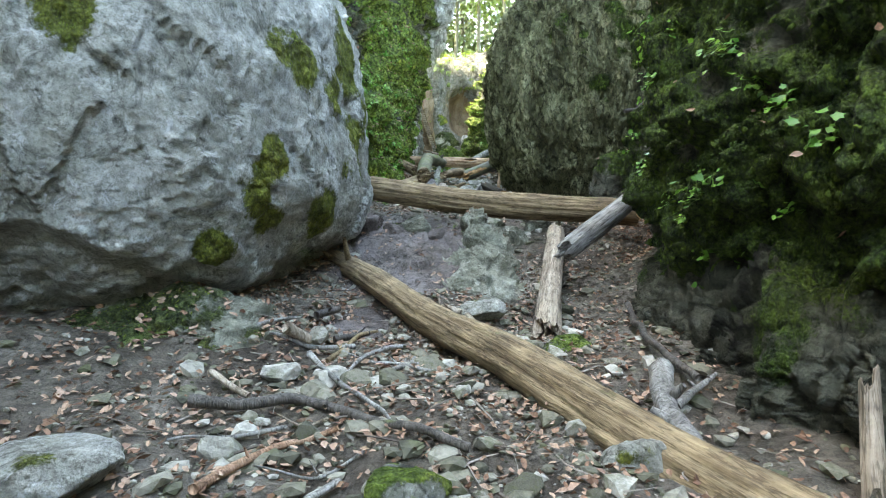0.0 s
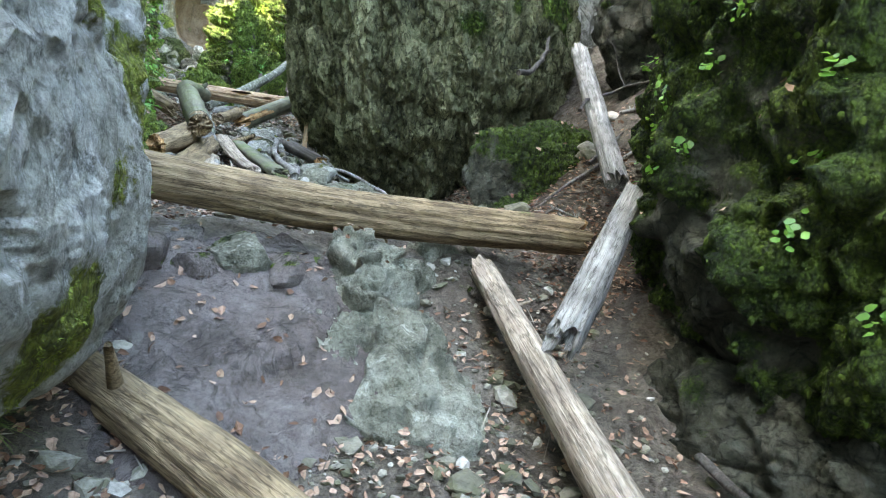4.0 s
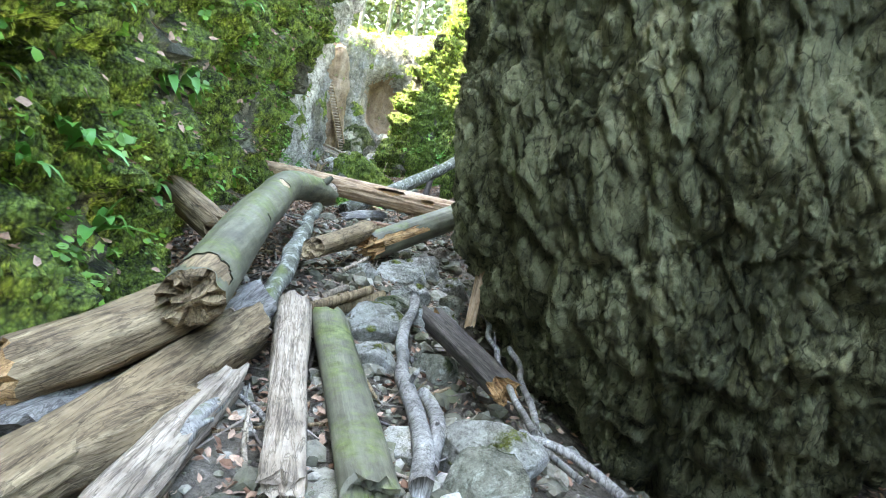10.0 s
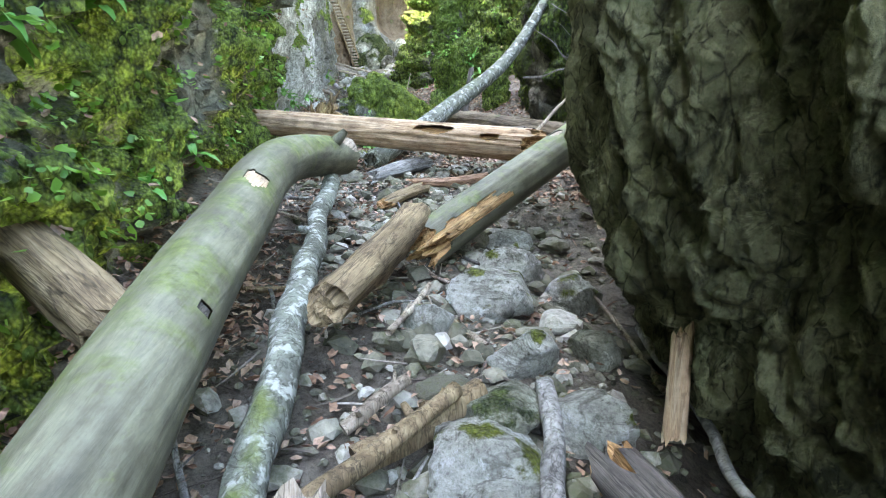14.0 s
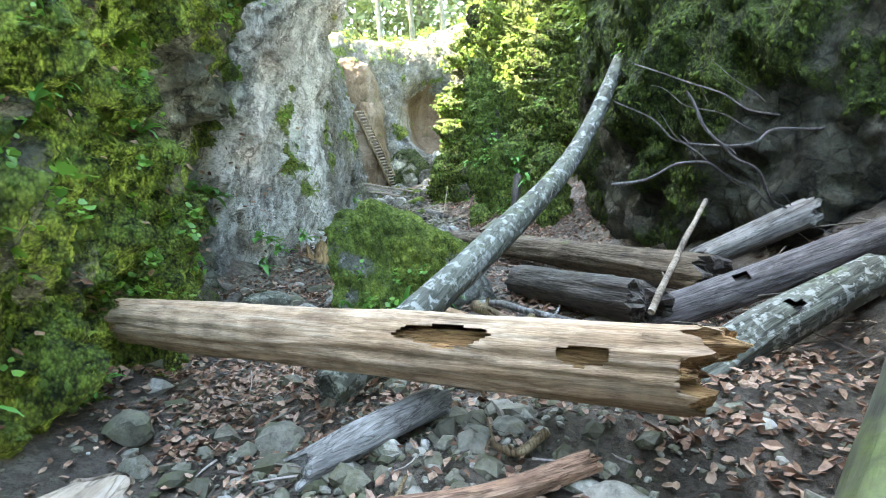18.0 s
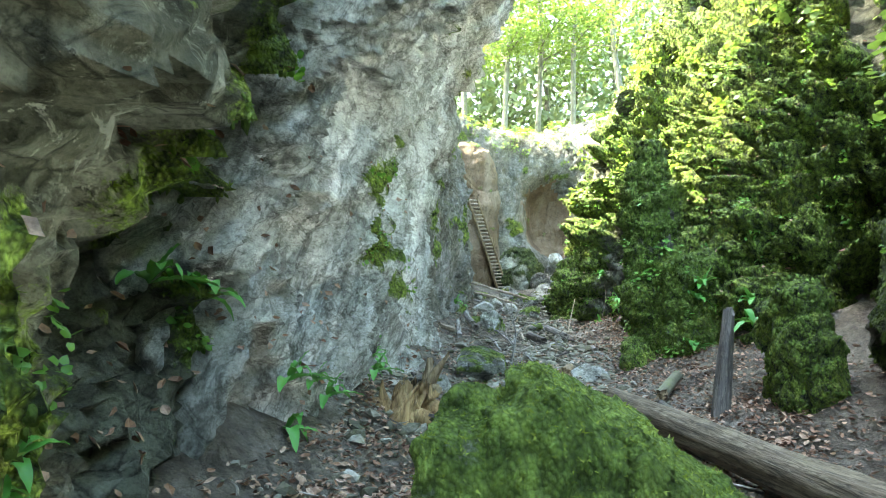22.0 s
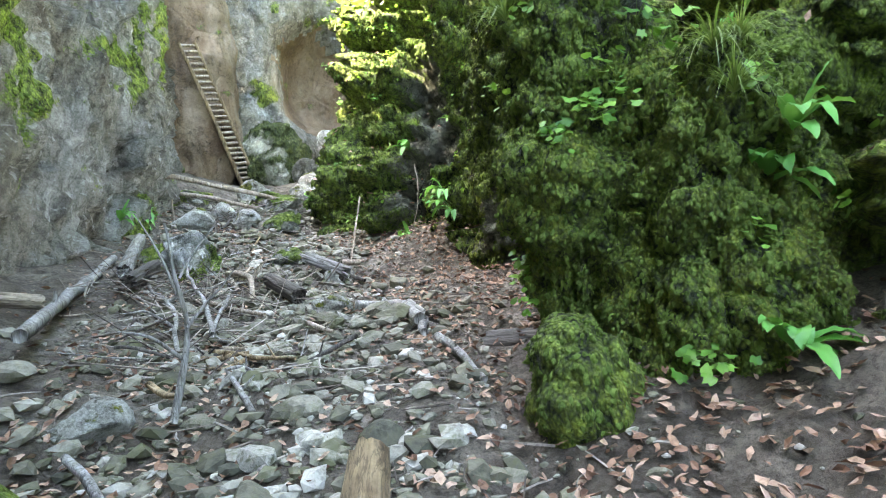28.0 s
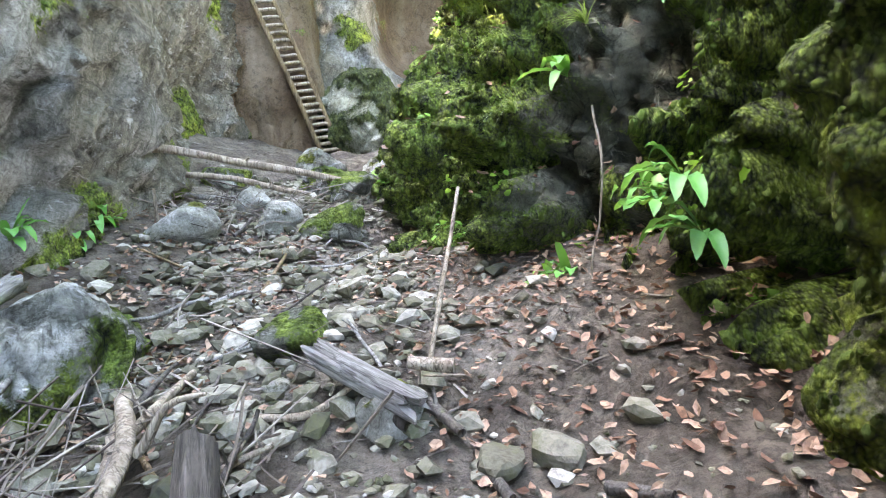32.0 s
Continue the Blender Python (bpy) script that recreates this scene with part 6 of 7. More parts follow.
HARTS = [
    (-0.61, 19.05, 3.51),
    (-0.53, 21.84, 3.46),
    (-0.55, 18.88, 3.46),
    (-0.62, 19.21, 3.54),
    (-0.82, 20.66, 4.07),
    (-0.88, 20.34, 4.08),
    (-0.50, 21.51, 3.33),
    (-0.53, 23.65, 3.64),
    (-0.55, 23.05, 3.60),
    (3.99, 25.27, 4.44),
    (-0.33, 32.85, 4.65),
    (3.60, 26.09, 4.69),
    (3.42, 25.91, 3.85),
    (-0.70, 12.76, 3.38),
    (-0.63, 13.29, 3.46),
    (-0.62, 12.74, 2.52),
    (-0.60, 15.40, 2.89),
    (-0.61, 11.95, 2.44),
    (-0.65, 13.05, 3.37),
    (-0.68, 14.42, 3.72),
    (-0.69, 11.73, 2.84),
    (-0.49, 21.47, 3.48),
    (3.12, 30.39, 4.50),
    (-0.42, 32.52, 4.57),
    (3.15, 32.74, 5.68),
    (2.87, 30.94, 4.65),
    (3.14, 30.41, 4.84),
    (2.60, 31.34, 4.09),
    (3.54, 26.25, 4.50),
    (-0.52, 22.05, 3.48),
    (0.72, 19.42, 2.85),
    (1.12, 19.4, 2.8),
    (1.4, 19.42, 2.85),
    (-0.35, 22.9, 3.5),
    (3.12, 23.95, 4.2),
    (-0.35, 31.9, 4.7),
    (2.7, 31.4, 5.3),
]
TUSSOCKS = [(3.26, 26.13, 4.86), (2.48, 26.89, 5.38), (-1.21, 6.00, 1.15), (-1.90, 4.12, 0.57), (-0.61, 18.59, 4.43), (3.24, 26.21, 5.08), (3.16, 31.64, 5.70), (3.48, 26.36, 5.0), (3.4, 26.3, 5.1), (2.75, 32.2, 5.7), (2.8, 33.0, 6.2), (2.75, 31.6, 5.4)]


for _n, (_x, _y, _s) in enumerate(((-1.0, 7.7, 0.26), (-0.62, 7.85, 0.24), (-0.3, 7.8, 0.2), (0.0, 7.9, 0.24), (0.3, 7.75, 0.2), (0.55, 7.8, 0.18), (1.3, 7.75, 0.26), (-1.3, 7.3, 0.3), (1.9, 7.5, 0.2))):
    rock_piece((_x, _y, 1.0), _s, SLAB if _n % 3 else GREENISH, 380 + _n)


for _n, (_x, _y, _s) in enumerate(((2.2, 10.2, 0.1), (2.5, 10.6, 0.13), (2.75, 10.1, 0.09), (2.05, 10.8, 0.14), (2.4, 9.6, 0.1), (2.9, 10.5, 0.12), (3.1, 10.0, 0.08), (2.65, 9.5, 0.08), (1.9, 9.9, 0.12), (2.3, 11.1, 0.13), (3.35, 10.6, 0.1))):
    rock_piece((_x, _y, 1.6), _s, GREENISH, 400 + _n)


for _n, (_x, _y, _s) in enumerate(((1.15, 9.15, 0.2), (1.5, 9.0, 0.16), (1.8, 9.25, 0.22), (1.35, 9.7, 0.2), (2.0, 8.9, 0.18), (2.3, 9.0, 0.2), (1.0, 10.0, 0.18), (0.85, 9.6, 0.15), (1.6, 10.1, 0.2), (1.9, 10.5, 0.22), (0.2, 9.6, 0.3), (0.45, 9.2, 0.2), (2.7, 8.9, 0.14), (3.0, 9.4, 0.13), (1.7, 8.6, 0.13), (1.25, 8.6, 0.15))):
    rock_piece((_x, _y, 1.6), _s, GREENISH, 430 + _n)
for _n, (_x, _y, _s) in enumerate(((0.95, 13.6, 0.16), (1.15, 13.0, 0.2), (1.55, 14.4, 0.22), (1.75, 13.5, 0.15), (1.9, 14.2, 0.18), (1.25, 14.7, 0.14), (1.0, 12.2, 0.2), (1.4, 12.3, 0.16), (1.65, 14.9, 0.17), (0.85, 15.2, 0.12))):
    rock_piece((_x, _y, 2.2), _s, (GREY, GREENISH)[_n % 2], 460 + _n)


# loose stones that can be counted
_shapes = [raw_mesh("stone", *rock_shape(100 + i, 2), STONE, False) for i in range(10)]
_p = np.concatenate([bed_points(60, 1.6, 6.5, 1.1, 1), bed_points(70, 9.5, 16.0, 0.65, 2, 0.35), bed_points(45, 17.0, 21.0, 0.7, 3), bed_points(120, 21.5, 33.0, 0.85, 4)])
_p = _p[~inside_rock(_p, 0.1)]
for _n, _q in enumerate(_p[::2][:150]):
    _s = 0.045 + 0.11 * rng.random() ** 2.2
    _o = new("stone", _shapes[_n % 10])
    _o.location, _o.scale, _o.rotation_euler = (_q[0], _q[1], _q[2] + 0.25 * _s), (_s, _s, _s), (rng.uniform(-0.3, 0.3), rng.uniform(-0.3, 0.3), rng.uniform(0, 6.3))
    tagged(_o, "loose grey limestone in the stream bed", "stone", "loose stones of the bed")


def gravel(name, parts, lo, hi, level, label, mat=STONE, flat=0.6):
    out = []
    for i, p in enumerate(parts):
        p = p[~inside_rock(p)]
        n = len(p)
        r = np.random.default_rng(300 + i)
        size = lo + (hi - lo) * r.random(n) ** 2.5
        for j in range(6):
            sel = np.arange(n) % 6 == j
            v, f = rock_shape(200 + j + 10 * i, level, flat)
            q = p[sel].copy()
            q[:, 2] += size[sel] * 0.25
            out.append(joined(v, f, q, size[sel], r.uniform(0, 6.3, sel.sum()), np.stack([r.normal(0, 0.25, sel.sum()), r.normal(0, 0.25, sel.sum()), np.ones(sel.sum())], 1)))
    return stuff(name, out, mat, label, "gravel")


gravel("rubble", [bed_points(1100, 1.0, 8.0, 1.5, 11), bed_points(2000, 8.5, 17.0, 0.75, 12, 0.6), bed_points(600, 16.5, 22.0, 0.8, 13), bed_points(4600, 22.0, 36.0, 0.85, 14, -0.2)], 0.03, 0.11, 1, "angular fist-sized limestone rubble")
gravel("gravel", [bed_points(4200, 0.5, 8.0, 1.9, 21), bed_points(4500, 8.5, 17.0, 0.9, 22, 0.3), bed_points(2500, 16.5, 22.0, 1.0, 23), bed_points(6500, 22.0, 36.0, 1.2, 24)], 0.012, 0.036, 1, "small pale limestone chips")


def litter(name, parts, lo, hi, mat, label):
    """Fallen leaves: curled pointed ovals."""
    base = np.array([(-1, 0, 0.0), (-0.35, -0.5, 0.16), (0.45, -0.42, 0.14), (1, 0, 0.1), (0.45, 0.42, 0.18), (-0.35, 0.5, 0.12), (0, 0, -0.05)])
    fc = np.array([(6, 0, 1), (6, 1, 2), (6, 2, 3), (6, 3, 4), (6, 4, 5), (6, 5, 0)])
    out = []
    for i, p in enumerate(parts):
        p = p[~inside_rock(p)]
        n = len(p)
        r = np.random.default_rng(400 + i)
        q = p.copy()
        q[:, 2] += r.uniform(0.008, 0.05, n)
        v = np.repeat(base[None], n, 0) + r.normal(0, 0.12, (n, 7, 3))
        out.append(joined(v, fc, q, r.uniform(lo, hi, n), r.uniform(0, 6.3, n), np.stack([r.normal(0, 0.45, n), r.normal(0, 0.45, n), np.ones(n)], 1)))
    return stuff(name, out, mat, label, "leaf litter")


litter("leaf_litter", [bed_points(9000, 0.8, 7.5, 2.0, 31, -0.4), bed_points(4500, 8.5, 17.0, 1.0, 32), bed_points(2600, 11.0, 15.0, 0.3, 33, -1.0), bed_points(9500, 17.0, 23.5, 0.8, 34, -0.4), bed_points(4000, 17.0, 24.0, 1.0, 37, 1.5), bed_points(5500, 22.0, 33.0, 0.8, 35, 1.4), bed_points(3000, 24.0, 34.0, 0.7, 36, -0.8), bed_points(5000, 7.0, 12.0, 0.7, 38, 3.0), bed_points(2500, 15.5, 19.5, 0.5, 40, 1.9), bed_points(1300, 21.0, 31.0, 0.6, 39, 2.2)], 0.017, 0.036, DEADLEAF, "brown and pinkish fallen beech leaves")


def twigs(name, p, lo, hi, label, rise=0.15, seed=0):
    r = np.random.default_rng(500 + seed)
    p = p[~inside_rock(p)]
    n = len(p)
    a = np.linspace(0, 2 * np.pi, 4, endpoint=False)
    ring = np.stack([np.cos(a), np.sin(a)], 1) * 0.5
    v = np.concatenate([np.column_stack([np.full(4, x), ring * w]) for x, w in ((-1, 1), (-0.3, 0.9), (0.4, 0.7), (1, 0.35))])
    f = np.concatenate([np.array([(k * 4 + i, k * 4 + (i + 1) % 4, k * 4 + 4 + (i + 1) % 4, k * 4 + 4 + i) for i in range(4)]) for k in range(3)])
    v = np.repeat(v[None], n, 0)
    bow = r.normal(0, 0.12, (n, 2))
    v[:, 4:12, 1] += bow[:, :1] * 60 * 0.15
    length, thick = r.uniform(lo, hi, n), r.uniform(0.006, 0.016, n)
    q = p.copy()
    q[:, 2] += r.uniform(0.01, 0.06, n)
    tl = np.stack([r.normal(0, rise, n), r.normal(0, rise, n), np.ones(n)], 1)
    return stuff(name, [joined(v, f, q, np.stack([length, thick, thick], 1), r.uniform(0, 6.3, n), tl)], TWIG, label, "twigs")


twigs("twig_litter", np.concatenate([bed_points(220, 1.0, 8.0, 1.5, 41), bed_points(260, 8.5, 17.0, 0.8, 42), bed_points(150, 17.0, 23.0, 1.0, 43), bed_points(420, 23.0, 34.0, 1.0, 44), bed_points(200, 7.0, 12.0, 0.7, 45, 2.6)]), 0.05, 0.2, "dry twigs strewn over the stones")
_d = np.concatenate([np.random.default_rng(9).normal((0.75, 29.6, 0), (0.42, 0.75, 0), (280, 3)), np.random.default_rng(10).normal((0.5, 34.0, 0), (0.7, 0.45, 0), (190, 3)), np.random.default_rng(12).normal((3.4, 17.9, 0), (0.4, 0.5, 0), (50, 3))])
_d[:, 2] = ground_z(_d[:, 0], _d[:, 1]) + np.abs(np.random.default_rng(11).normal(0, 0.09, len(_d)))
twigs("driftwood_heap", _d, 0.08, 0.32, "heap of washed-up twigs and sticks", 0.45, 1)


# ---- moss and plants on the rock ----
def outward(name, at):
    centre = bpy.data.objects[name].location
    if name.startswith("cliff"):
        return np.stack([spline(at[:, 1], MIDDLE)[:, 0], at[:, 1], at[:, 2] + 0.3], 1) - at
    return at - np.array(centre)


def on_surface(name, n, seed, floor=-9.0, top=99.0, least=0.5, y0=-99.0, y1=99.0):
    """Random places on a rock where moss grows, with the outward normal."""
    p, f, g = SURFACES[name]
    tri = p[f]
    mid = tri.mean(1)
    nm = np.cross(tri[:, 1] - tri[:, 0], tri[:, 2] - tri[:, 0])
    area = np.linalg.norm(nm, axis=1)
    nm = nm / (area[:, None] + 1e-12)
    flip = np.sign((nm * outward(name, mid)).sum(1))
    nm = nm * np.where(flip == 0, 1, flip)[:, None]
    w = area * (g[f].mean(1) > least) * (mid[:, 2] > floor) * (mid[:, 2] < top) * (mid[:, 1] > y0) * (mid[:, 1] < y1)
    if w.sum() <= 0:
        return np.zeros((0, 3)), np.zeros((0, 3))
    r = np.random.default_rng(seed)
    i = r.choice(len(w), n, p=w / w.sum())
    b = r.dirichlet((1, 1, 1), n)
    return (tri[i] * b[..., None]).sum(1), nm[i]


_a = np.linspace(0, 2 * np.pi, 5, endpoint=False)
TUFT_V = np.concatenate([[(0.16 * math.cos(t + 1.4), 0.16 * math.sin(t + 1.4), 0), (0.16 * math.cos(t - 1.4), 0.16 * math.sin(t - 1.4), 0), (0.85 * math.cos(t), 0.85 * math.sin(t), 0.75)] for t in _a])
TUFT_F = np.arange(15).reshape(5, 3)


def moss_on(name, n, size, mat, label, seed, **k):
    p, nm = on_surface(name, n, seed, **k)
    r = np.random.default_rng(seed)
    nm = nm + (0, 0, -0.35) + r.normal(0, 0.25, nm.shape)
    s = size * r.uniform(0.5, 1.4, n)
    return joined(np.repeat(TUFT_V[None], n, 0) + r.normal(0, 0.12, (n, 15, 3)), TUFT_F, p - nm * 0.004, s, r.uniform(0, 6.3, n), nm)


_a = np.linspace(0, 2 * np.pi, 6, endpoint=False)
LOBE_V = np.concatenate([np.stack([r * np.cos(_a + o), r * np.sin(_a + o), 0 * _a + z], 1) for r, z, o in ((0.8, -0.5, 0.0), (0.95, 0.5, 0.5))] + [[(0, 0, 1.45)]])
LOBE_F = np.array([f for k in (0,) for i in range(6) for f in ((k + i, k + (i + 1) % 6, k + 6 + i), (k + (i + 1) % 6, k + 6 + (i + 1) % 6, k + 6 + i))] + [(6 + i, 6 + (i + 1) % 6, 12) for i in range(6)])


def cushions_on(name, n, size, seed, **k):
    """Lobes of moss that hang outwards and down, overlapping like shingles."""
    p, nm = on_surface(name, n, seed, **k)
    n = len(p)
    r = np.random.default_rng(seed + 1)
    way = nm * 0.6 + (0, 0, -0.7) + r.normal(0, 0.22, nm.shape)
    s = size * r.uniform(0.55, 1.35, (n, 1)) * np.stack([r.uniform(0.7, 1.1, n), r.uniform(0.7, 1.1, n), r.uniform(1.0, 2.1, n)], 1)
    return joined(np.repeat(LOBE_V[None], n, 0) + r.normal(0, 0.1, (n, 13, 3)), LOBE_F, p - nm * 0.01, s, r.uniform(0, 6.3, n), way)


for _name, _n, _s, _mat, _k in (
    ("cliff_mossy_left", 13000, 0.017, CUSHION, dict(top=6.5, least=0.6)), ("cliff_mossy_right", 24000, 0.02, CUSHION, dict(top=9.0, least=0.55)), ("mossy_boulder", 8000, 0.017, CUSHIOND, dict(top=5.0, least=0.55)), ("mossy_pillar", 12000, 0.0125, CUSHION, dict(top=6.8)), ("mossy_column", 11000, 0.012, CUSHION, {}), ("mossy_stone", 700, 0.014, CUSHION, {}), ("mossy_buttress", 6000, 0.016, CUSHIOND, {}), ("mossy_rib", 2200, 0.016, CUSHION, {}), ("dark_rock", 6000, 0.021, CUSHIOND, dict(top=6.5)), ("low_mossy_boulder", 1300, 0.015, CUSHIOND, {}), ("round_boulder", 1500, 0.016, CUSHIOND, dict(least=0.75)), ("cliff_grey_left", 1800, 0.02, CUSHION, dict(top=9))):
    stuff("moss", [cushions_on(_name, _n, _s, 640 + _n % 97, **_k)], _mat, "hanging cushions of green moss on rock", "moss", True)
for _name, _n, _s, _mat, _k in (
    ("cliff_mossy_left", 9000, 0.026, MOSS, dict(top=6.5)), ("cliff_mossy_right", 12000, 0.025, MOSS, dict(top=10.0)), ("mossy_boulder", 5000, 0.024, MOSSD, dict(top=5.0)), ("mossy_pillar", 5000, 0.018, MOSS, dict(top=6.8)), ("mossy_column", 4000, 0.018, MOSS, {}), ("moss_boulder", 6000, 0.016, MOSSB, {}), ("low_mossy_boulder", 1500, 0.018, MOSSD, {}), ("grey_boulder", 3000, 0.014, MOSSB, dict(top=5.5)), ("cliff_white_left", 2500, 0.022, MOSS, dict(top=7.0)), ("low_ledge", 1200, 0.016, MOSSB, {})):
    stuff("moss_shoots", [moss_on(_name, _n, _s, _mat, "", 600 + _n % 97, **_k)], _mat, "fine green shoots of moss on rock", "moss")


def leaves_at(p, nm, count, reach, size, seed):
    """Small herbs: round leaves on short stalks round each place."""
    r = np.random.default_rng(seed)
    a = np.linspace(0, 2 * np.pi, 6, endpoint=False)
    base = np.concatenate([[(0, 0, 0.0)], np.stack([np.cos(a) + 0.35, np.sin(a) * 0.8, 0.12 * np.cos(2 * a)], 1)])
    fc = np.array([(0, 1 + i, 1 + (i + 1) % 6) for i in range(6)])
    q = np.repeat(p, count, 0)
    m = np.repeat(nm, count, 0)
    n = len(q)
    d = r.normal(0, 1, (n, 3))
    q = q + d * reach * np.array([0.5, 0.5, 0.45]) + m * r.uniform(0.3, 1.0, (n, 1)) * reach
    up = np.array([0, 0, 0.8]) + m * 0.6 + r.normal(0, 0.35, (n, 3))
    return joined(np.repeat(base[None], n, 0) + r.normal(0, 0.1, (n, 7, 3)), fc, q, size * r.uniform(0.5, 1.3, n), r.uniform(0, 6.3, n), up)


# brown leaves caught on ledges
_h = []
for _name, _n, _k in (("cliff_mossy_left", 9000, dict(least=-1, top=6.5)), ("cliff_mossy_right", 9000, dict(least=-1, top=9.0)), ("cliff_white_left", 2500, dict(least=-1, top=5.5)), ("low_ledge", 500, dict(least=-1)), ("wet_slab", 700, dict(least=-1)), ("bedrock_outcrop", 250, dict(least=-1)), ("low_mossy_boulder", 400, dict(least=-1)), ("mossy_boulder", 2500, dict(least=-1, top=5.0))):
    _p, _m = on_surface(_name, _n, 760 + _n, **_k)
    _keep = _m[:, 2] > 0.55
    _p, _m = _p[_keep], _m[_keep]
    _r = np.random.default_rng(_n)
    _b = np.array([(-1, 0, 0.0), (-0.35, -0.5, 0.16), (0.45, -0.42, 0.14), (1, 0, 0.1), (0.45, 0.42, 0.18), (-0.35, 0.5, 0.12), (0, 0, -0.05)])
    _h.append(joined(np.repeat(_b[None], len(_p), 0) + _r.normal(0, 0.12, (len(_p), 7, 3)), np.array([(6, i, (i + 1) % 6) for i in range(6)]), _p + _m * 0.012, _r.uniform(0.02, 0.042, len(_p)), _r.uniform(0, 6.3, len(_p)), _m + _r.normal(0, 0.3, _m.shape)))
stuff("leaf_litter", _h, DEADLEAF, "brown fallen leaves caught on rock ledges", "leaf litter")

_h = []
for _name, _n, _k in (("cliff_mossy_left", 520, dict(top=6.0, y1=18.5)), ("cliff_mossy_left", 60, dict(top=6.0, y0=18.5)), ("cliff_mossy_right", 850, dict(top=11.0)), ("mossy_boulder", 190, dict(top=4.5)), ("mossy_pillar", 16, dict(top=6.5)), ("mossy_column", 8, {}), ("dark_rock", 35, dict(floor=4.6, top=7.5)), ("moss_boulder", 40, dict(top=3.25)), ("cliff_white_left", 26, dict(top=6.5))):
    _p, _m = on_surface(_name, _n, 700 + _n, **_k)
    _h.append(leaves_at(_p, _m, 14, 0.08, 0.024, 800 + _n))
    _h.append(leaves_at(_p[::4], _m[::4], 4, 0.09, 0.034, 850 + _n))
stuff("small_herbs", _h, LEAF, "small fresh green herbs growing out of the moss", "plants", True)

# leafy fringe along the tops of the faces
_h = []
for _name, _n, _k in (("cliff_mossy_right", 450, dict(floor=7.5, top=14.0, least=-1)), ("cliff_end", 450, dict(floor=10.8, least=-1)), ("cliff_white_left", 120, dict(floor=10.5, least=-1)), ("cliff_mossy_left", 160, dict(floor=8.5, least=-1)), ("dark_rock", 200, dict(floor=6.0, least=-1)), ("round_boulder", 60, dict(floor=6.2, least=-1)), ("cliff_far_right", 260, dict(floor=6.0, top=11.0, least=-1))):
    _p, _m = on_surface(_name, _n, 720 + _n, **_k)
    _h.append(leaves_at(_p, _m, 30, 0.22, 0.055, 820 + _n))
stuff("shrub_leaves", _h, CROWN, "bright leafy undergrowth along the rock tops", "undergrowth", True)


def nearest(place):
    """The closest rock surface to a place, and the way out of it."""
    best = None
    for name, (p, f, g) in SURFACES.items():
        d = ((p - np.array(place)) ** 2).sum(1)
        i = int(d.argmin())
        if best is None or d[i] < best[0]:
            best = (d[i], name, p[i])
    o = outward(best[1], best[2][None])[0]
    return best[2], math.atan2(o[1], o[0])


def strap_leaf(length, width, rise, droop, seed):
    """A wavy tongue-shaped leaf that arches out along +x."""
    n = 13
    t = np.linspace(0, 1, n)
    x = length * (t * math.cos(rise) - 0.12 * t**2 * droop)
    z = length * (t * math.sin(rise) - 0.55 * droop * t**2)
    w = width * np.clip(np.sin(np.pi * np.clip(t * 0.94 + 0.06, 0, 1)) ** 0.55, 0.08, 1) * np.where(t < 0.12, 0.3, 1)
    wave = 0.14 * width * np.sin(t * 26 + seed)
    rows = [np.stack([x, k * w, z + abs(k) * 0.35 * w + k * wave], 1) for k in (-1, -0.5, 0, 0.5, 1)]
    return np.concatenate(rows), grid_faces(5, n)


def hart_tongue(seed):
    r = random.Random(seed)
    top = thing("hart_tongue_fern", (0, 0, 0), "glossy green hart's tongue fern rooted in the rock", "fern", "ferns on the rock")
    for i in range(r.randint(7, 10)):
        v, f = strap_leaf(r.uniform(0.14, 0.27), r.uniform(0.016, 0.024), r.uniform(0.3, 1.2), r.uniform(0.5, 1.5), i)
        a = r.uniform(-80, 80)
        part("leaf", raw_mesh("leaf", turn_z(v, a), f, FERN), top)
    return top


_ferns = [hart_tongue(i) for i in range(4)]
for _n, _q in enumerate(HARTS):
    _p, _az = nearest(_q)
    _m = pose(*_p, 0, 0, math.degrees(_az)) @ Matrix.Scale(1.35, 4)
    if _n < 4:
        _ferns[_n].matrix_basis = _m
    else:
        copy_thing(_ferns[_n % 4], _m)


_r = np.random.default_rng(31)
for _name, _n, _k in (("cliff_mossy_left", 26, dict(floor=2.2, top=5.0, y0=10.5, y1=19.0)), ("cliff_mossy_right", 22, dict(floor=4.0, top=7.5, y0=25.5, y1=36.0)), ("mossy_boulder", 5, dict(floor=1.0, top=4.0)), ("dark_rock", 5, dict(floor=4.5, top=6.5))):
    _p, _m = on_surface(_name, _n, 1300 + _n, **_k)
    for _q, _o in zip(_p, _m):
        copy_thing(_ferns[int(_r.integers(0, 4))], pose(*_q, 0, 0, math.degrees(math.atan2(_o[1], _o[0]))) @ Matrix.Scale(float(_r.uniform(0.5, 0.95)), 4))


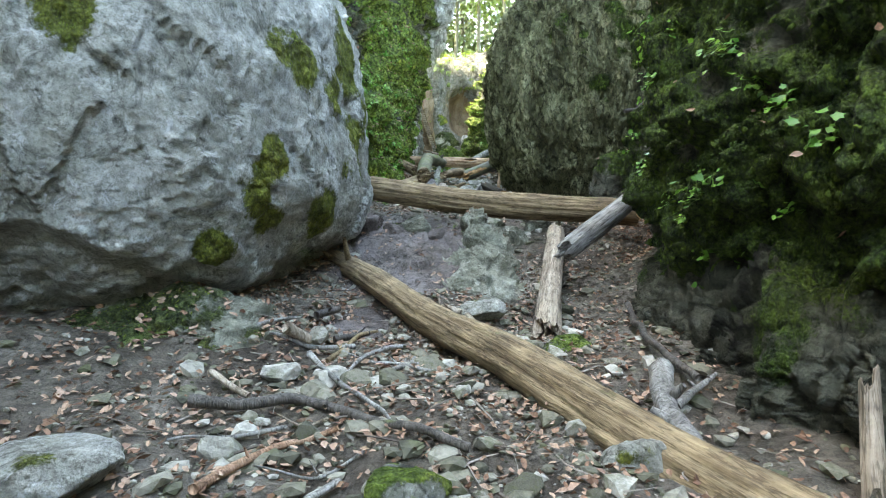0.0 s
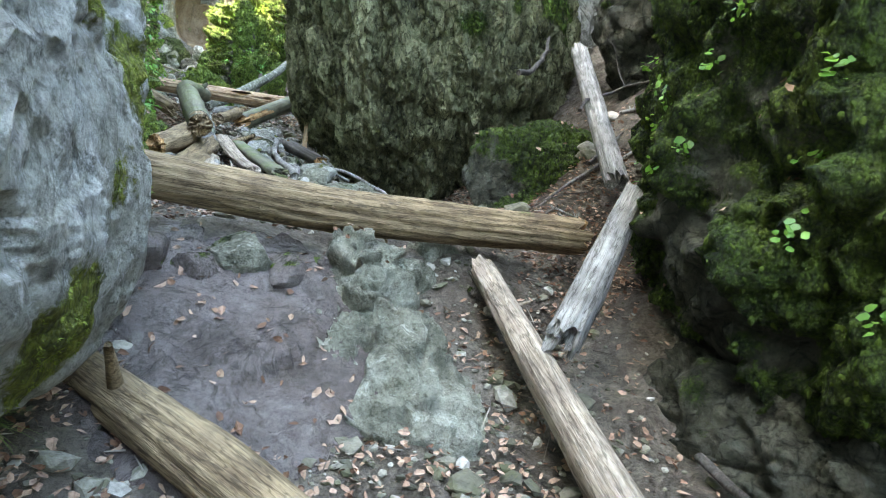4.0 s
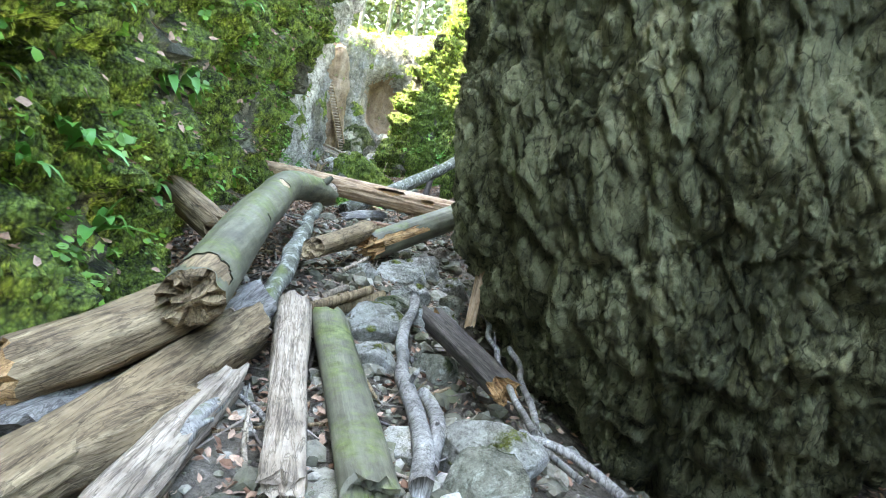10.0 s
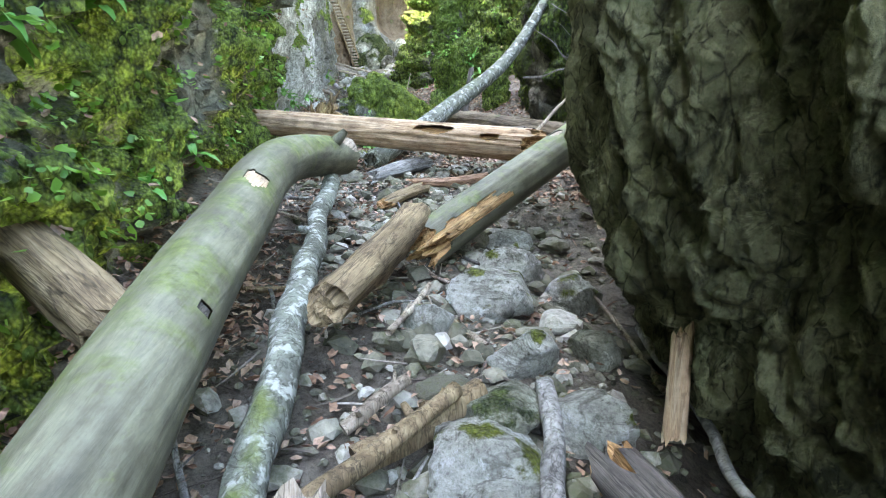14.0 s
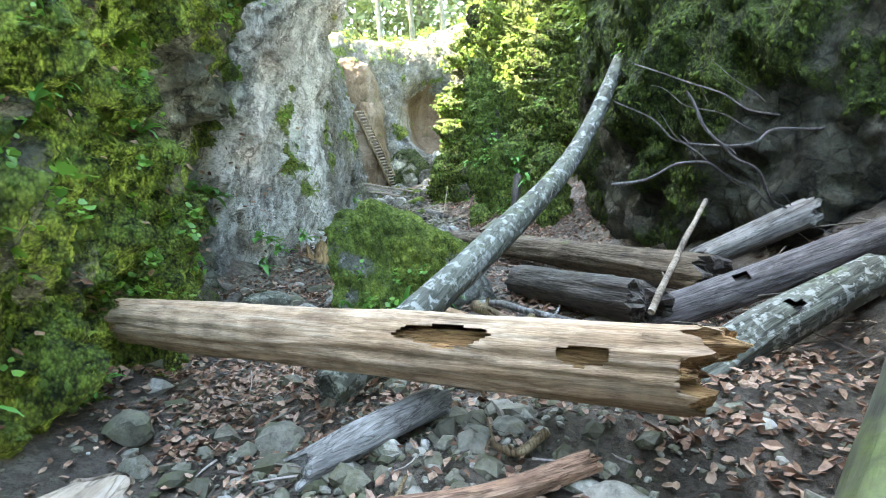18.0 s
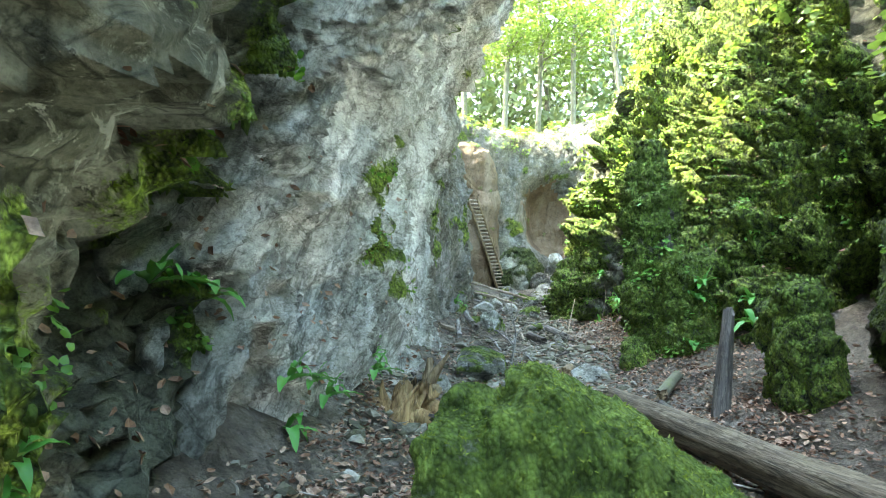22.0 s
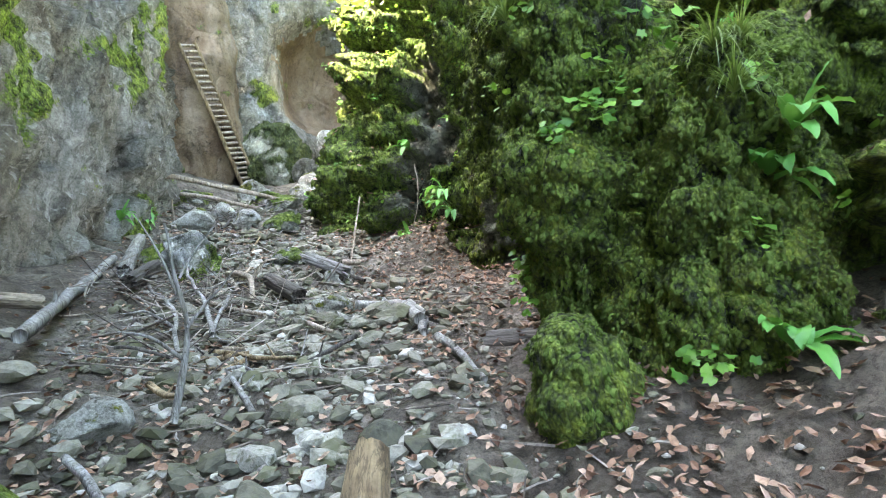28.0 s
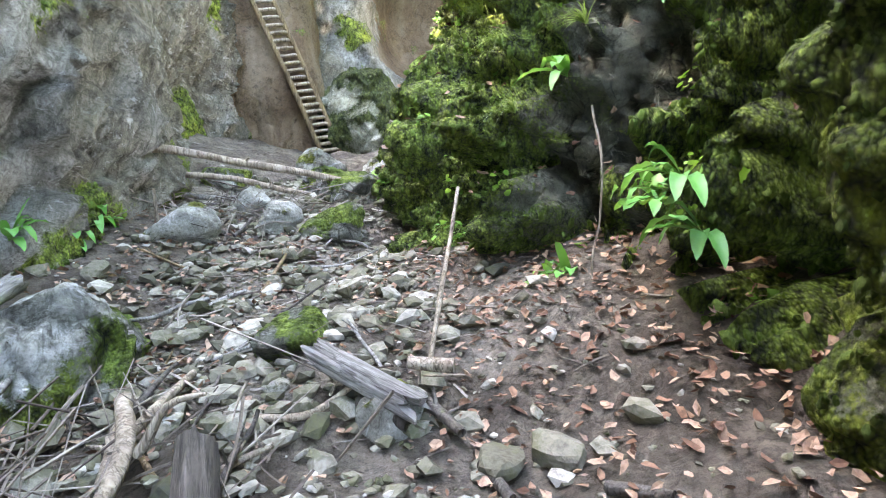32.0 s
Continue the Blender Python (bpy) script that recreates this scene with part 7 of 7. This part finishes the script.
def tussock(place, seed, length=0.3, blades=60):
    p, az = nearest(place)
    r = np.random.default_rng(seed)
    top = thing("grass_tussock", tuple(p), "tuft of long thin grass hanging from the rock", "grass")
    vs, fs = [], []
    for i in range(blades):
        t = np.linspace(0, 1, 6)
        le, ri, dr, aa = length * r.uniform(0.6, 1.2), r.uniform(0.5, 1.4), r.uniform(0.8, 2.0), az + r.normal(0, 0.8)
        x, z = le * (t * math.cos(ri) + 0.15 * t**2), le * (t * math.sin(ri) - 0.55 * dr * t**2)
        w = 0.0035 * (1 - 0.85 * t)
        rows = np.concatenate([np.stack([x, k * w, z], 1) for k in (-1, 1)])
        vs.append(turn_z(rows, math.degrees(aa))), fs.append(grid_faces(2, 6) + 12 * i)
    part("grass_tuft", raw_mesh("grass_tuft", np.concatenate(vs), np.concatenate(fs), GRASS), top)
    return top


for _n, _q in enumerate(TUSSOCKS):
    tussock(_q, 900 + _n, 0.22 if _n in (2, 3) else 0.34)


boulder("crusted_rock", (0.42, 30.85, 3.98), (0.32, 0.3, 0.38), WHITE, "rock with a white crust on top and mossy sides", seed=81, level=6, chip=0.08, big=0.05, cuts=(23, 12, 0.7, 1.0), patches=((0.75, 30.5, 3.85, 0.28), (0.3, 30.4, 3.85, 0.3), (0.05, 30.6, 3.9, 0.3), (0.8, 30.9, 3.95, 0.25)))


def wild_herb(place, seed, leaves=26, reach=0.13, size=0.03):
    """A clump of stalks with lobed leaves, rooted in the moss."""
    p, az = nearest(place)
    r = np.random.default_rng(seed)
    top = thing("wild_herb", tuple(p), "clump of fresh green herbs growing from moss", "plant", "herbs on the rock")
    out = np.array([math.cos(az), math.sin(az), 0.0])
    a = np.linspace(0, 2 * np.pi, 12, endpoint=False)
    rim = np.stack([np.cos(a) * (1 + 0.28 * np.cos(5 * a)) + 0.6, np.sin(a) * (1 + 0.28 * np.cos(5 * a)) * 0.9, 0.18 * np.cos(2 * a)], 1)
    base = np.concatenate([[(0.3, 0, -0.05)], rim])
    fc = np.array([(0, 1 + i, 1 + (i + 1) % 12) for i in range(12)])
    tips = out * r.uniform(0.3, 1.1, (leaves, 1)) * reach + r.normal(0, 0.55, (leaves, 3)) * reach * (1, 1, 0.7) + (0, 0, 0.25 * reach)
    v, f = joined(np.repeat(base[None], leaves, 0) + r.normal(0, 0.06, (leaves, 13, 3)), fc, tips, size * r.uniform(0.6, 1.25, leaves), r.uniform(0, 6.3, leaves), out * 0.5 + (0, 0, 0.8) + r.normal(0, 0.3, (leaves, 3)))
    part("leaves", raw_mesh("leaves", v, f, LEAF), top)
    for i in range(0, leaves, 3):
        part("stalk", tube_mesh("stalk", [(0, 0, 0), tips[i] * 0.55 + (0, 0, 0.01), tips[i]], (0.0022, 0.002, 0.0014), GRASS, seed + i, sides=5, step=0.05), top)
    return top


for _n, (_q, _s) in enumerate((((2.42, 3.16, 1.92), 1.0), ((2.4, 3.4, 2.1), 1.0), ((2.24, 4.26, 1.64), 0.9), ((2.32, 4.08, 2.6), 1.1), ((2.3, 3.7, 2.3), 1.0), ((2.35, 4.6, 1.5), 0.8), ((2.9, 26.55, 4.85), 1.0), ((2.75, 26.7, 4.8), 0.8), ((3.1, 26.1, 3.65), 1.0), ((2.95, 26.35, 3.6), 0.7), ((3.2, 26.5, 5.3), 1.2), ((2.55, 31.2, 4.1), 1.0), ((2.4, 31.5, 4.2), 0.9), ((2.7, 30.9, 4.2), 0.8), ((3.1, 30.2, 4.6), 1.0), ((-0.66, 12.2, 2.7), 1.0), ((-0.7, 13.6, 3.1), 1.1), ((-0.62, 11.8, 2.3), 0.9), ((-0.7, 14.6, 3.0), 1.0), ((-0.66, 15.6, 3.4), 1.1), ((-0.62, 17.0, 3.4), 1.0), ((-0.65, 18.2, 3.2), 1.0), ((1.3, 19.45, 2.95), 0.8), ((0.9, 19.45, 2.9), 0.7))):
    wild_herb(_q, 1500 + _n, reach=0.13 * _s, size=0.028 * _s)


_r = random.Random(17)
for _n in range(16):
    _x, _y = _r.uniform(3.3, 4.9), _r.uniform(7.6, 9.0)
    _a, _l = _r.uniform(0, 6.3), _r.uniform(0.12, 0.35)
    _k = _r.uniform(0.008, 0.022)
    _e = [(_x + _l * k * math.cos(_a), _y + _l * k * math.sin(_a)) for k in (-1, 0.1, 1)]
    stick("branch", [(px, py, float(ground_z(px, py)) + 0.05) for px, py in _e], (_k, _k, _k * 0.6), _r.choice([W_GREY, W_DARK, W_SLATE]), "grey dead stick caught on the slope", seed=2200 + _n, crook=0.02)
    if _n < 10:
        rock_piece((_r.uniform(3.2, 4.8), _r.uniform(7.6, 9.2), 2.0), _r.uniform(0.08, 0.16), STONE, 2300 + _n)


# ---- stump, posts, ladder, standing twigs ----
def stump(place):
    top = thing("rotten_stump", place, "splintered rotten orange-brown stump among leaves", "stump")
    n, m = 72, 22
    a, h = np.linspace(0, 2 * np.pi, n, endpoint=False), np.linspace(0, 1, m)
    ring = np.stack([np.cos(a), np.sin(a), a * 0], 1)
    edge = 0.22 + 0.1 * chips(ring * 2.4, 5, 0.4) + 0.05 * chips(ring * 7, 6) + 0.2 * np.exp(-((a - 0.7) ** 2) / 0.12)
    q = np.stack([(np.cos(a)[:, None] + 0 * h).ravel(), (np.sin(a)[:, None] + 0 * h).ravel(), (h[None] + 0 * a[:, None]).ravel()], 1)
    knob = (0.05 * fbm(q * 2.2, 3, 8) + 0.03 * chips(q * np.array([4, 4, 1.5]), 9)).reshape(n, m)
    rad = 0.17 - 0.05 * h[None] + knob + 0.13 * (1 - h[None]) ** 3 * np.clip(np.cos(4 * a + 0.6), 0, 1)[:, None]
    z = h[None] * edge[:, None] - 0.06
    outer = np.stack([rad * np.cos(a)[:, None] + 0.12 * h[None] ** 2, rad * np.sin(a)[:, None], z], -1)
    inner = outer[:, ::-1].copy()
    inner[..., :2] = (inner[..., :2] - (0.06, 0)) * 0.72 + (0.06, 0)
    part("shell", raw_mesh("shell", outer.reshape(-1, 3), grid_faces(n, m, True), W_ROT), top)
    part("rotten_hollow", raw_mesh("rotten_hollow", np.concatenate([outer[:, -1:], inner], 1).reshape(-1, 3), grid_faces(n, m + 1, True), W_BROWN), top)
    for i, (dx, dy, hh, r) in enumerate(((0.17, 0.05, 0.46, 0.05), (0.14, 0.12, 0.36, 0.04), (-0.1, -0.08, 0.24, 0.05), (-0.17, 0.05, 0.16, 0.05), (0.05, -0.14, 0.2, 0.04))):
        part("splinter", tube_mesh("splinter", [(dx * 0.8, dy, -0.03), (dx * 1.25, dy * 1.1, hh * 0.6), (dx * 1.6 + 0.03, dy * 1.2, hh)], (r, r * 0.8, r * 0.1), W_BROWN if i == 0 else W_ROT, i, sides=7, crook=0.02), top)
    for i, (dx, dy) in enumerate(((-0.36, -0.12), (0.3, -0.22), (0.42, 0.05))):
        part("root", tube_mesh("root", [(dx * 0.25, dy * 0.25, 0.05), (dx * 0.65, dy * 0.7, 0.03), (dx, dy, -0.05)], (0.07, 0.05, 0.025), W_ROT, i + 9, crook=0.03), top)
    return top


for _n, (_x, _y, _s) in enumerate(((0.2, 33.2, 0.3), (0.9, 33.6, 0.26), (1.5, 33.3, 0.34), (2.1, 33.8, 0.28), (0.5, 34.3, 0.3), (1.2, 34.8, 0.36), (1.9, 35.0, 0.4), (2.4, 34.7, 0.3), (0.0, 35.2, 0.3), (1.0, 36.2, 0.4), (2.2, 36.6, 0.45), (2.7, 35.8, 0.3))):
    rock_piece((_x, _y, float(ground_z(_x, _y)) + 0.1), _s, MOSSFULL if _n % 3 == 2 else GREY, 340 + _n)
rock_piece((0.22, 31.5, 3.95), 0.42, MOSSFULL, 360)
rock_piece((-0.05, 31.9, 3.95), 0.36, MOSSFULL, 361)
stump((-0.08, 22.85, 3.2))
bpy.data.objects["rotten_stump"].scale = (1.25, 1.25, 1.3)
log("standing_post", [(2.86, 23.6, 3.15), (3.12, 24.0, 4.25)], (0.09, 0.06), W_DARK, "dark mossy dead trunk standing against the rock", W_DARK, seed=301, rings=16, jag=0.08)
log("mossy_stub", [(1.36, 22.1, 3.08), (1.66, 22.8, 3.24)], (0.085, 0.075), W_BEECH, "short mossy stub of wood in the leaves", W_BEECH, seed=302, rings=16)
log("edge_post", [(2.05, 2.3, 0.3), (2.16, 2.5, 0.75)], (0.045, 0.04), W_PALE, "pale broken stake standing in the stones", W_PALE, seed=303, rings=14)
log("wood_chip", [(1.72, 12.75, 2.1), (1.75, 12.8, 2.42)], (0.04, 0.035), W_ORANGE, "yellow slab of wood against the boulder", W_ORANGE, seed=304, rings=14, flat=0.5)
stick("leaning_stick", [(2.2, 30.75, 3.98), (2.32, 31.1, 4.4), (2.42, 31.4, 4.75)], (0.013, 0.009), W_PALE, "thin pale stick leaning on the mossy rock", 305, 0.006)
stick("hanging_root", [(3.0, 30.85, 5.1), (3.0, 30.75, 4.75), (2.95, 30.7, 4.3)], (0.006, 0.005), W_PALE, "thin pale root hanging down the moss", 306, 0.02)
stick("bare_branch", [(0.93, 27.32, 3.45), (1.0, 27.4, 3.75), (0.98, 27.45, 4.1), (0.9, 27.5, 4.45)], (0.022, 0.014, 0.006), W_GREY, "bare forked grey branch standing in the bed", 307, 0.02, [(0.3, (0.72, 27.2, 3.95)), (0.45, (1.25, 27.5, 4.2)), (0.6, (0.75, 27.6, 4.5)), (0.7, (1.15, 27.6, 4.45))])
stick("dead_branch", [(3.35, 8.3, 2.75), (3.75, 8.6, 2.95), (4.4, 8.4, 3.2)], (0.022, 0.016, 0.008), W_DARK, "dark dead branch across the standing log", 308, 0.03, [(0.7, (4.1, 8.9, 3.7))])
stick("dead_branch", [(3.4, 9.6, 3.2), (3.9, 9.8, 3.45), (4.3, 10.2, 3.85)], (0.035, 0.03, 0.02), W_DARK, "dark broken branch in the gap between boulders", 309, 0.04)
for _n, (_a, _b, _c) in enumerate((((3.3, 19.2, 4.7), (4.0, 18.7, 4.2), (4.9, 18.4, 3.6)), ((2.9, 18.6, 4.3), (3.4, 18.5, 3.95), (4.5, 18.4, 4.0)), ((3.9, 18.8, 3.6), (3.3, 18.2, 3.75), (2.7, 18.3, 3.7)), ((4.2, 18.5, 3.2), (3.6, 18.2, 3.7), (3.3, 18.4, 4.3)))):
    stick("dead_branch", [_a, _b, _c], (0.005, 0.009, 0.011), W_SLATE, "thin bare grey branch hanging beside dark rock", 320 + _n, 0.04, [(0.3, (_a[0] + 0.5, _a[1] - 0.2, _a[2] - 0.5)), (0.6, (_b[0] - 0.3, _b[1], _b[2] + 0.4))])


def ladder(foot, head, width, rungs):
    """A wooden ladder against the end wall."""
    top = thing("wooden_ladder", foot, "old wooden ladder with close rungs leaning on the rock", "ladder")
    d = np.array(head) - np.array(foot)
    side = np.cross(d, (0.35, -1, 0))
    side = np.array([1.0, 0.35, 0.12]) * width / 2
    for s in (-1, 1):
        part("rail", tube_mesh("rail", [s * side, d * 0.5 + s * side + (0.05, 0, -0.08), d + s * side], (0.05, 0.05, 0.045), W_BROWN, 5 + s), top)
    for i in range(rungs):
        c = d * (i + 0.5) / rungs + np.array([0.05, 0, -0.08]) * math.sin(math.pi * (i + 0.5) / rungs)
        part("rung", tube_mesh("rung", [c - side * 1.15, c + (0, -0.02, 0), c + side * 1.15], (0.035, 0.035), W_PALE, i, sides=7), top)
    return top


ladder((0.7, 39.55, 5.55), (-0.5, 39.1, 8.9), 0.34, 26)


# ---- trees above the gorge ----
def tree(place, height, lean, seed, leaves=2600):
    r = np.random.default_rng(seed)
    top = thing("beech_tree", place, "tall slender tree with light green crown above the rocks", "tree", "trees above the gorge")
    hd = np.array([lean[0], lean[1], height])
    mid = hd * 0.5 + np.append(r.normal(0, 0.25, 2), 0)
    part("trunk", tube_mesh("trunk", [(0, 0, -0.6), mid, hd], (0.17, 0.13, 0.04), W_BEECH, seed, sides=9, step=0.35), top)
    tips = []
    for i in range(9):
        t = r.uniform(0.35, 0.95)
        b = mid * 2 * t if t < 0.5 else mid + (hd - mid) * (2 * t - 1)
        a = r.uniform(0, 6.3)
        le = r.uniform(1.3, 2.8) * (1.2 - 0.6 * t)
        e = b + np.array([math.cos(a) * le, math.sin(a) * le, le * 0.35])
        tips += [e, (b + e) / 2]
        part("limb", tube_mesh("limb", [b, (b + e) / 2 + (0, 0, 0.15), e], (0.06, 0.04, 0.012), W_BEECH, seed + i, sides=6, step=0.3), top)
    tips = np.array(tips + [hd])
    c = tips[r.integers(0, len(tips), leaves)] + r.normal(0, 1, (leaves, 3)) * (0.75, 0.75, 0.38)
    base = np.array([(-1, 0, 0), (0, -0.5, 0.15), (1, 0, 0), (0, 0.5, 0.15)])
    v, f = joined(base, np.array([(0, 1, 2, 3)]), c, r.uniform(0.06, 0.13, leaves), r.uniform(0, 6.3, leaves), np.stack([r.normal(0, 0.6, leaves), r.normal(0, 0.6, leaves), np.ones(leaves)], 1))
    part("crown", raw_mesh("crown", v, f, CROWN, False), top)
    return top


# left-hand trees are unseen; those at low y were added to block sun
for _n, (_x, _y, _h, _l) in enumerate(((11.0, 29.5, 8.0, -0.6), (11.5, 34.0, 9.0, -0.6), (8.6, 38.0, 8.5, -0.8), (12.0, 25.0, 9.0, -1.0), (12.0, 20.0, 9.0, -1.0), (11.0, 15.0, 9.0, -0.8), (-6.6, 23.5, 8.0, 0.5), (-7.5, 29.0, 8.0, 0.5), (-6.4, 16.0, 8.0, 0.6), (-5.5, 10.5, 9.0, 0.6), (-7.5, 4.0, 9.0, 0.8), (-7.5, 0.0, 9.0, 0.8), (0.6, 47.0, 10.0, 0.4), (2.4, 48.5, 11.0, -0.2), (4.2, 47.5, 10.0, 0.3), (-1.4, 47.0, 10.0, 0.3), (6.4, 45.0, 9.0, -0.6))):
    _z = max([13.0] if _y > 44 else [8.0]) if _y > 44 else None
    _best = -9.0
    for _name, (_p, _f, _g) in SURFACES.items():
        _i = ((_p[:, :2] - (_x, _y)) ** 2).sum(1)
        _j = int(_i.argmin())
        if _i[_j] < 0.6:
            _best = max(_best, float(_p[_i < _i[_j] + 0.3, 2].max()))
    tree((_x, _y, _best if _best > 0 else float(ground_z(_x, _y))), _h, (_l, 0.0), 1000 + _n, 3000 if _n < 12 else 3600)

# woods beyond, out of reach; their haze is only the greyed leaf colour
_r = np.random.default_rng(77)
_n = 36000
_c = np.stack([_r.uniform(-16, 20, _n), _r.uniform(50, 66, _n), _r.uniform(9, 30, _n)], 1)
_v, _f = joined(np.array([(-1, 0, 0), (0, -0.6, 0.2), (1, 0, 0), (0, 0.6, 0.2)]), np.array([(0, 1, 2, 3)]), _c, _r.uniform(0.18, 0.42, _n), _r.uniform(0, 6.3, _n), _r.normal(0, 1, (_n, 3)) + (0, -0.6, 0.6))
stuff("far_woods", [(_v, _f)], HAZELEAF, "woods beyond the gorge with haze in the leaf colour", "woods")
for _n in range(16):
    _x, _y = _r.uniform(-12, 15), _r.uniform(50, 62)
    stick("far_tree", [(_x, _y, 6.5), (_x + _r.normal(0, 0.4), _y, 15), (_x + _r.normal(0, 0.8), _y, 26)], (0.2, 0.16, 0.08), W_BEECH, "grey tree trunk in the woods beyond", 1100 + _n, 0.05, category="tree trunk")
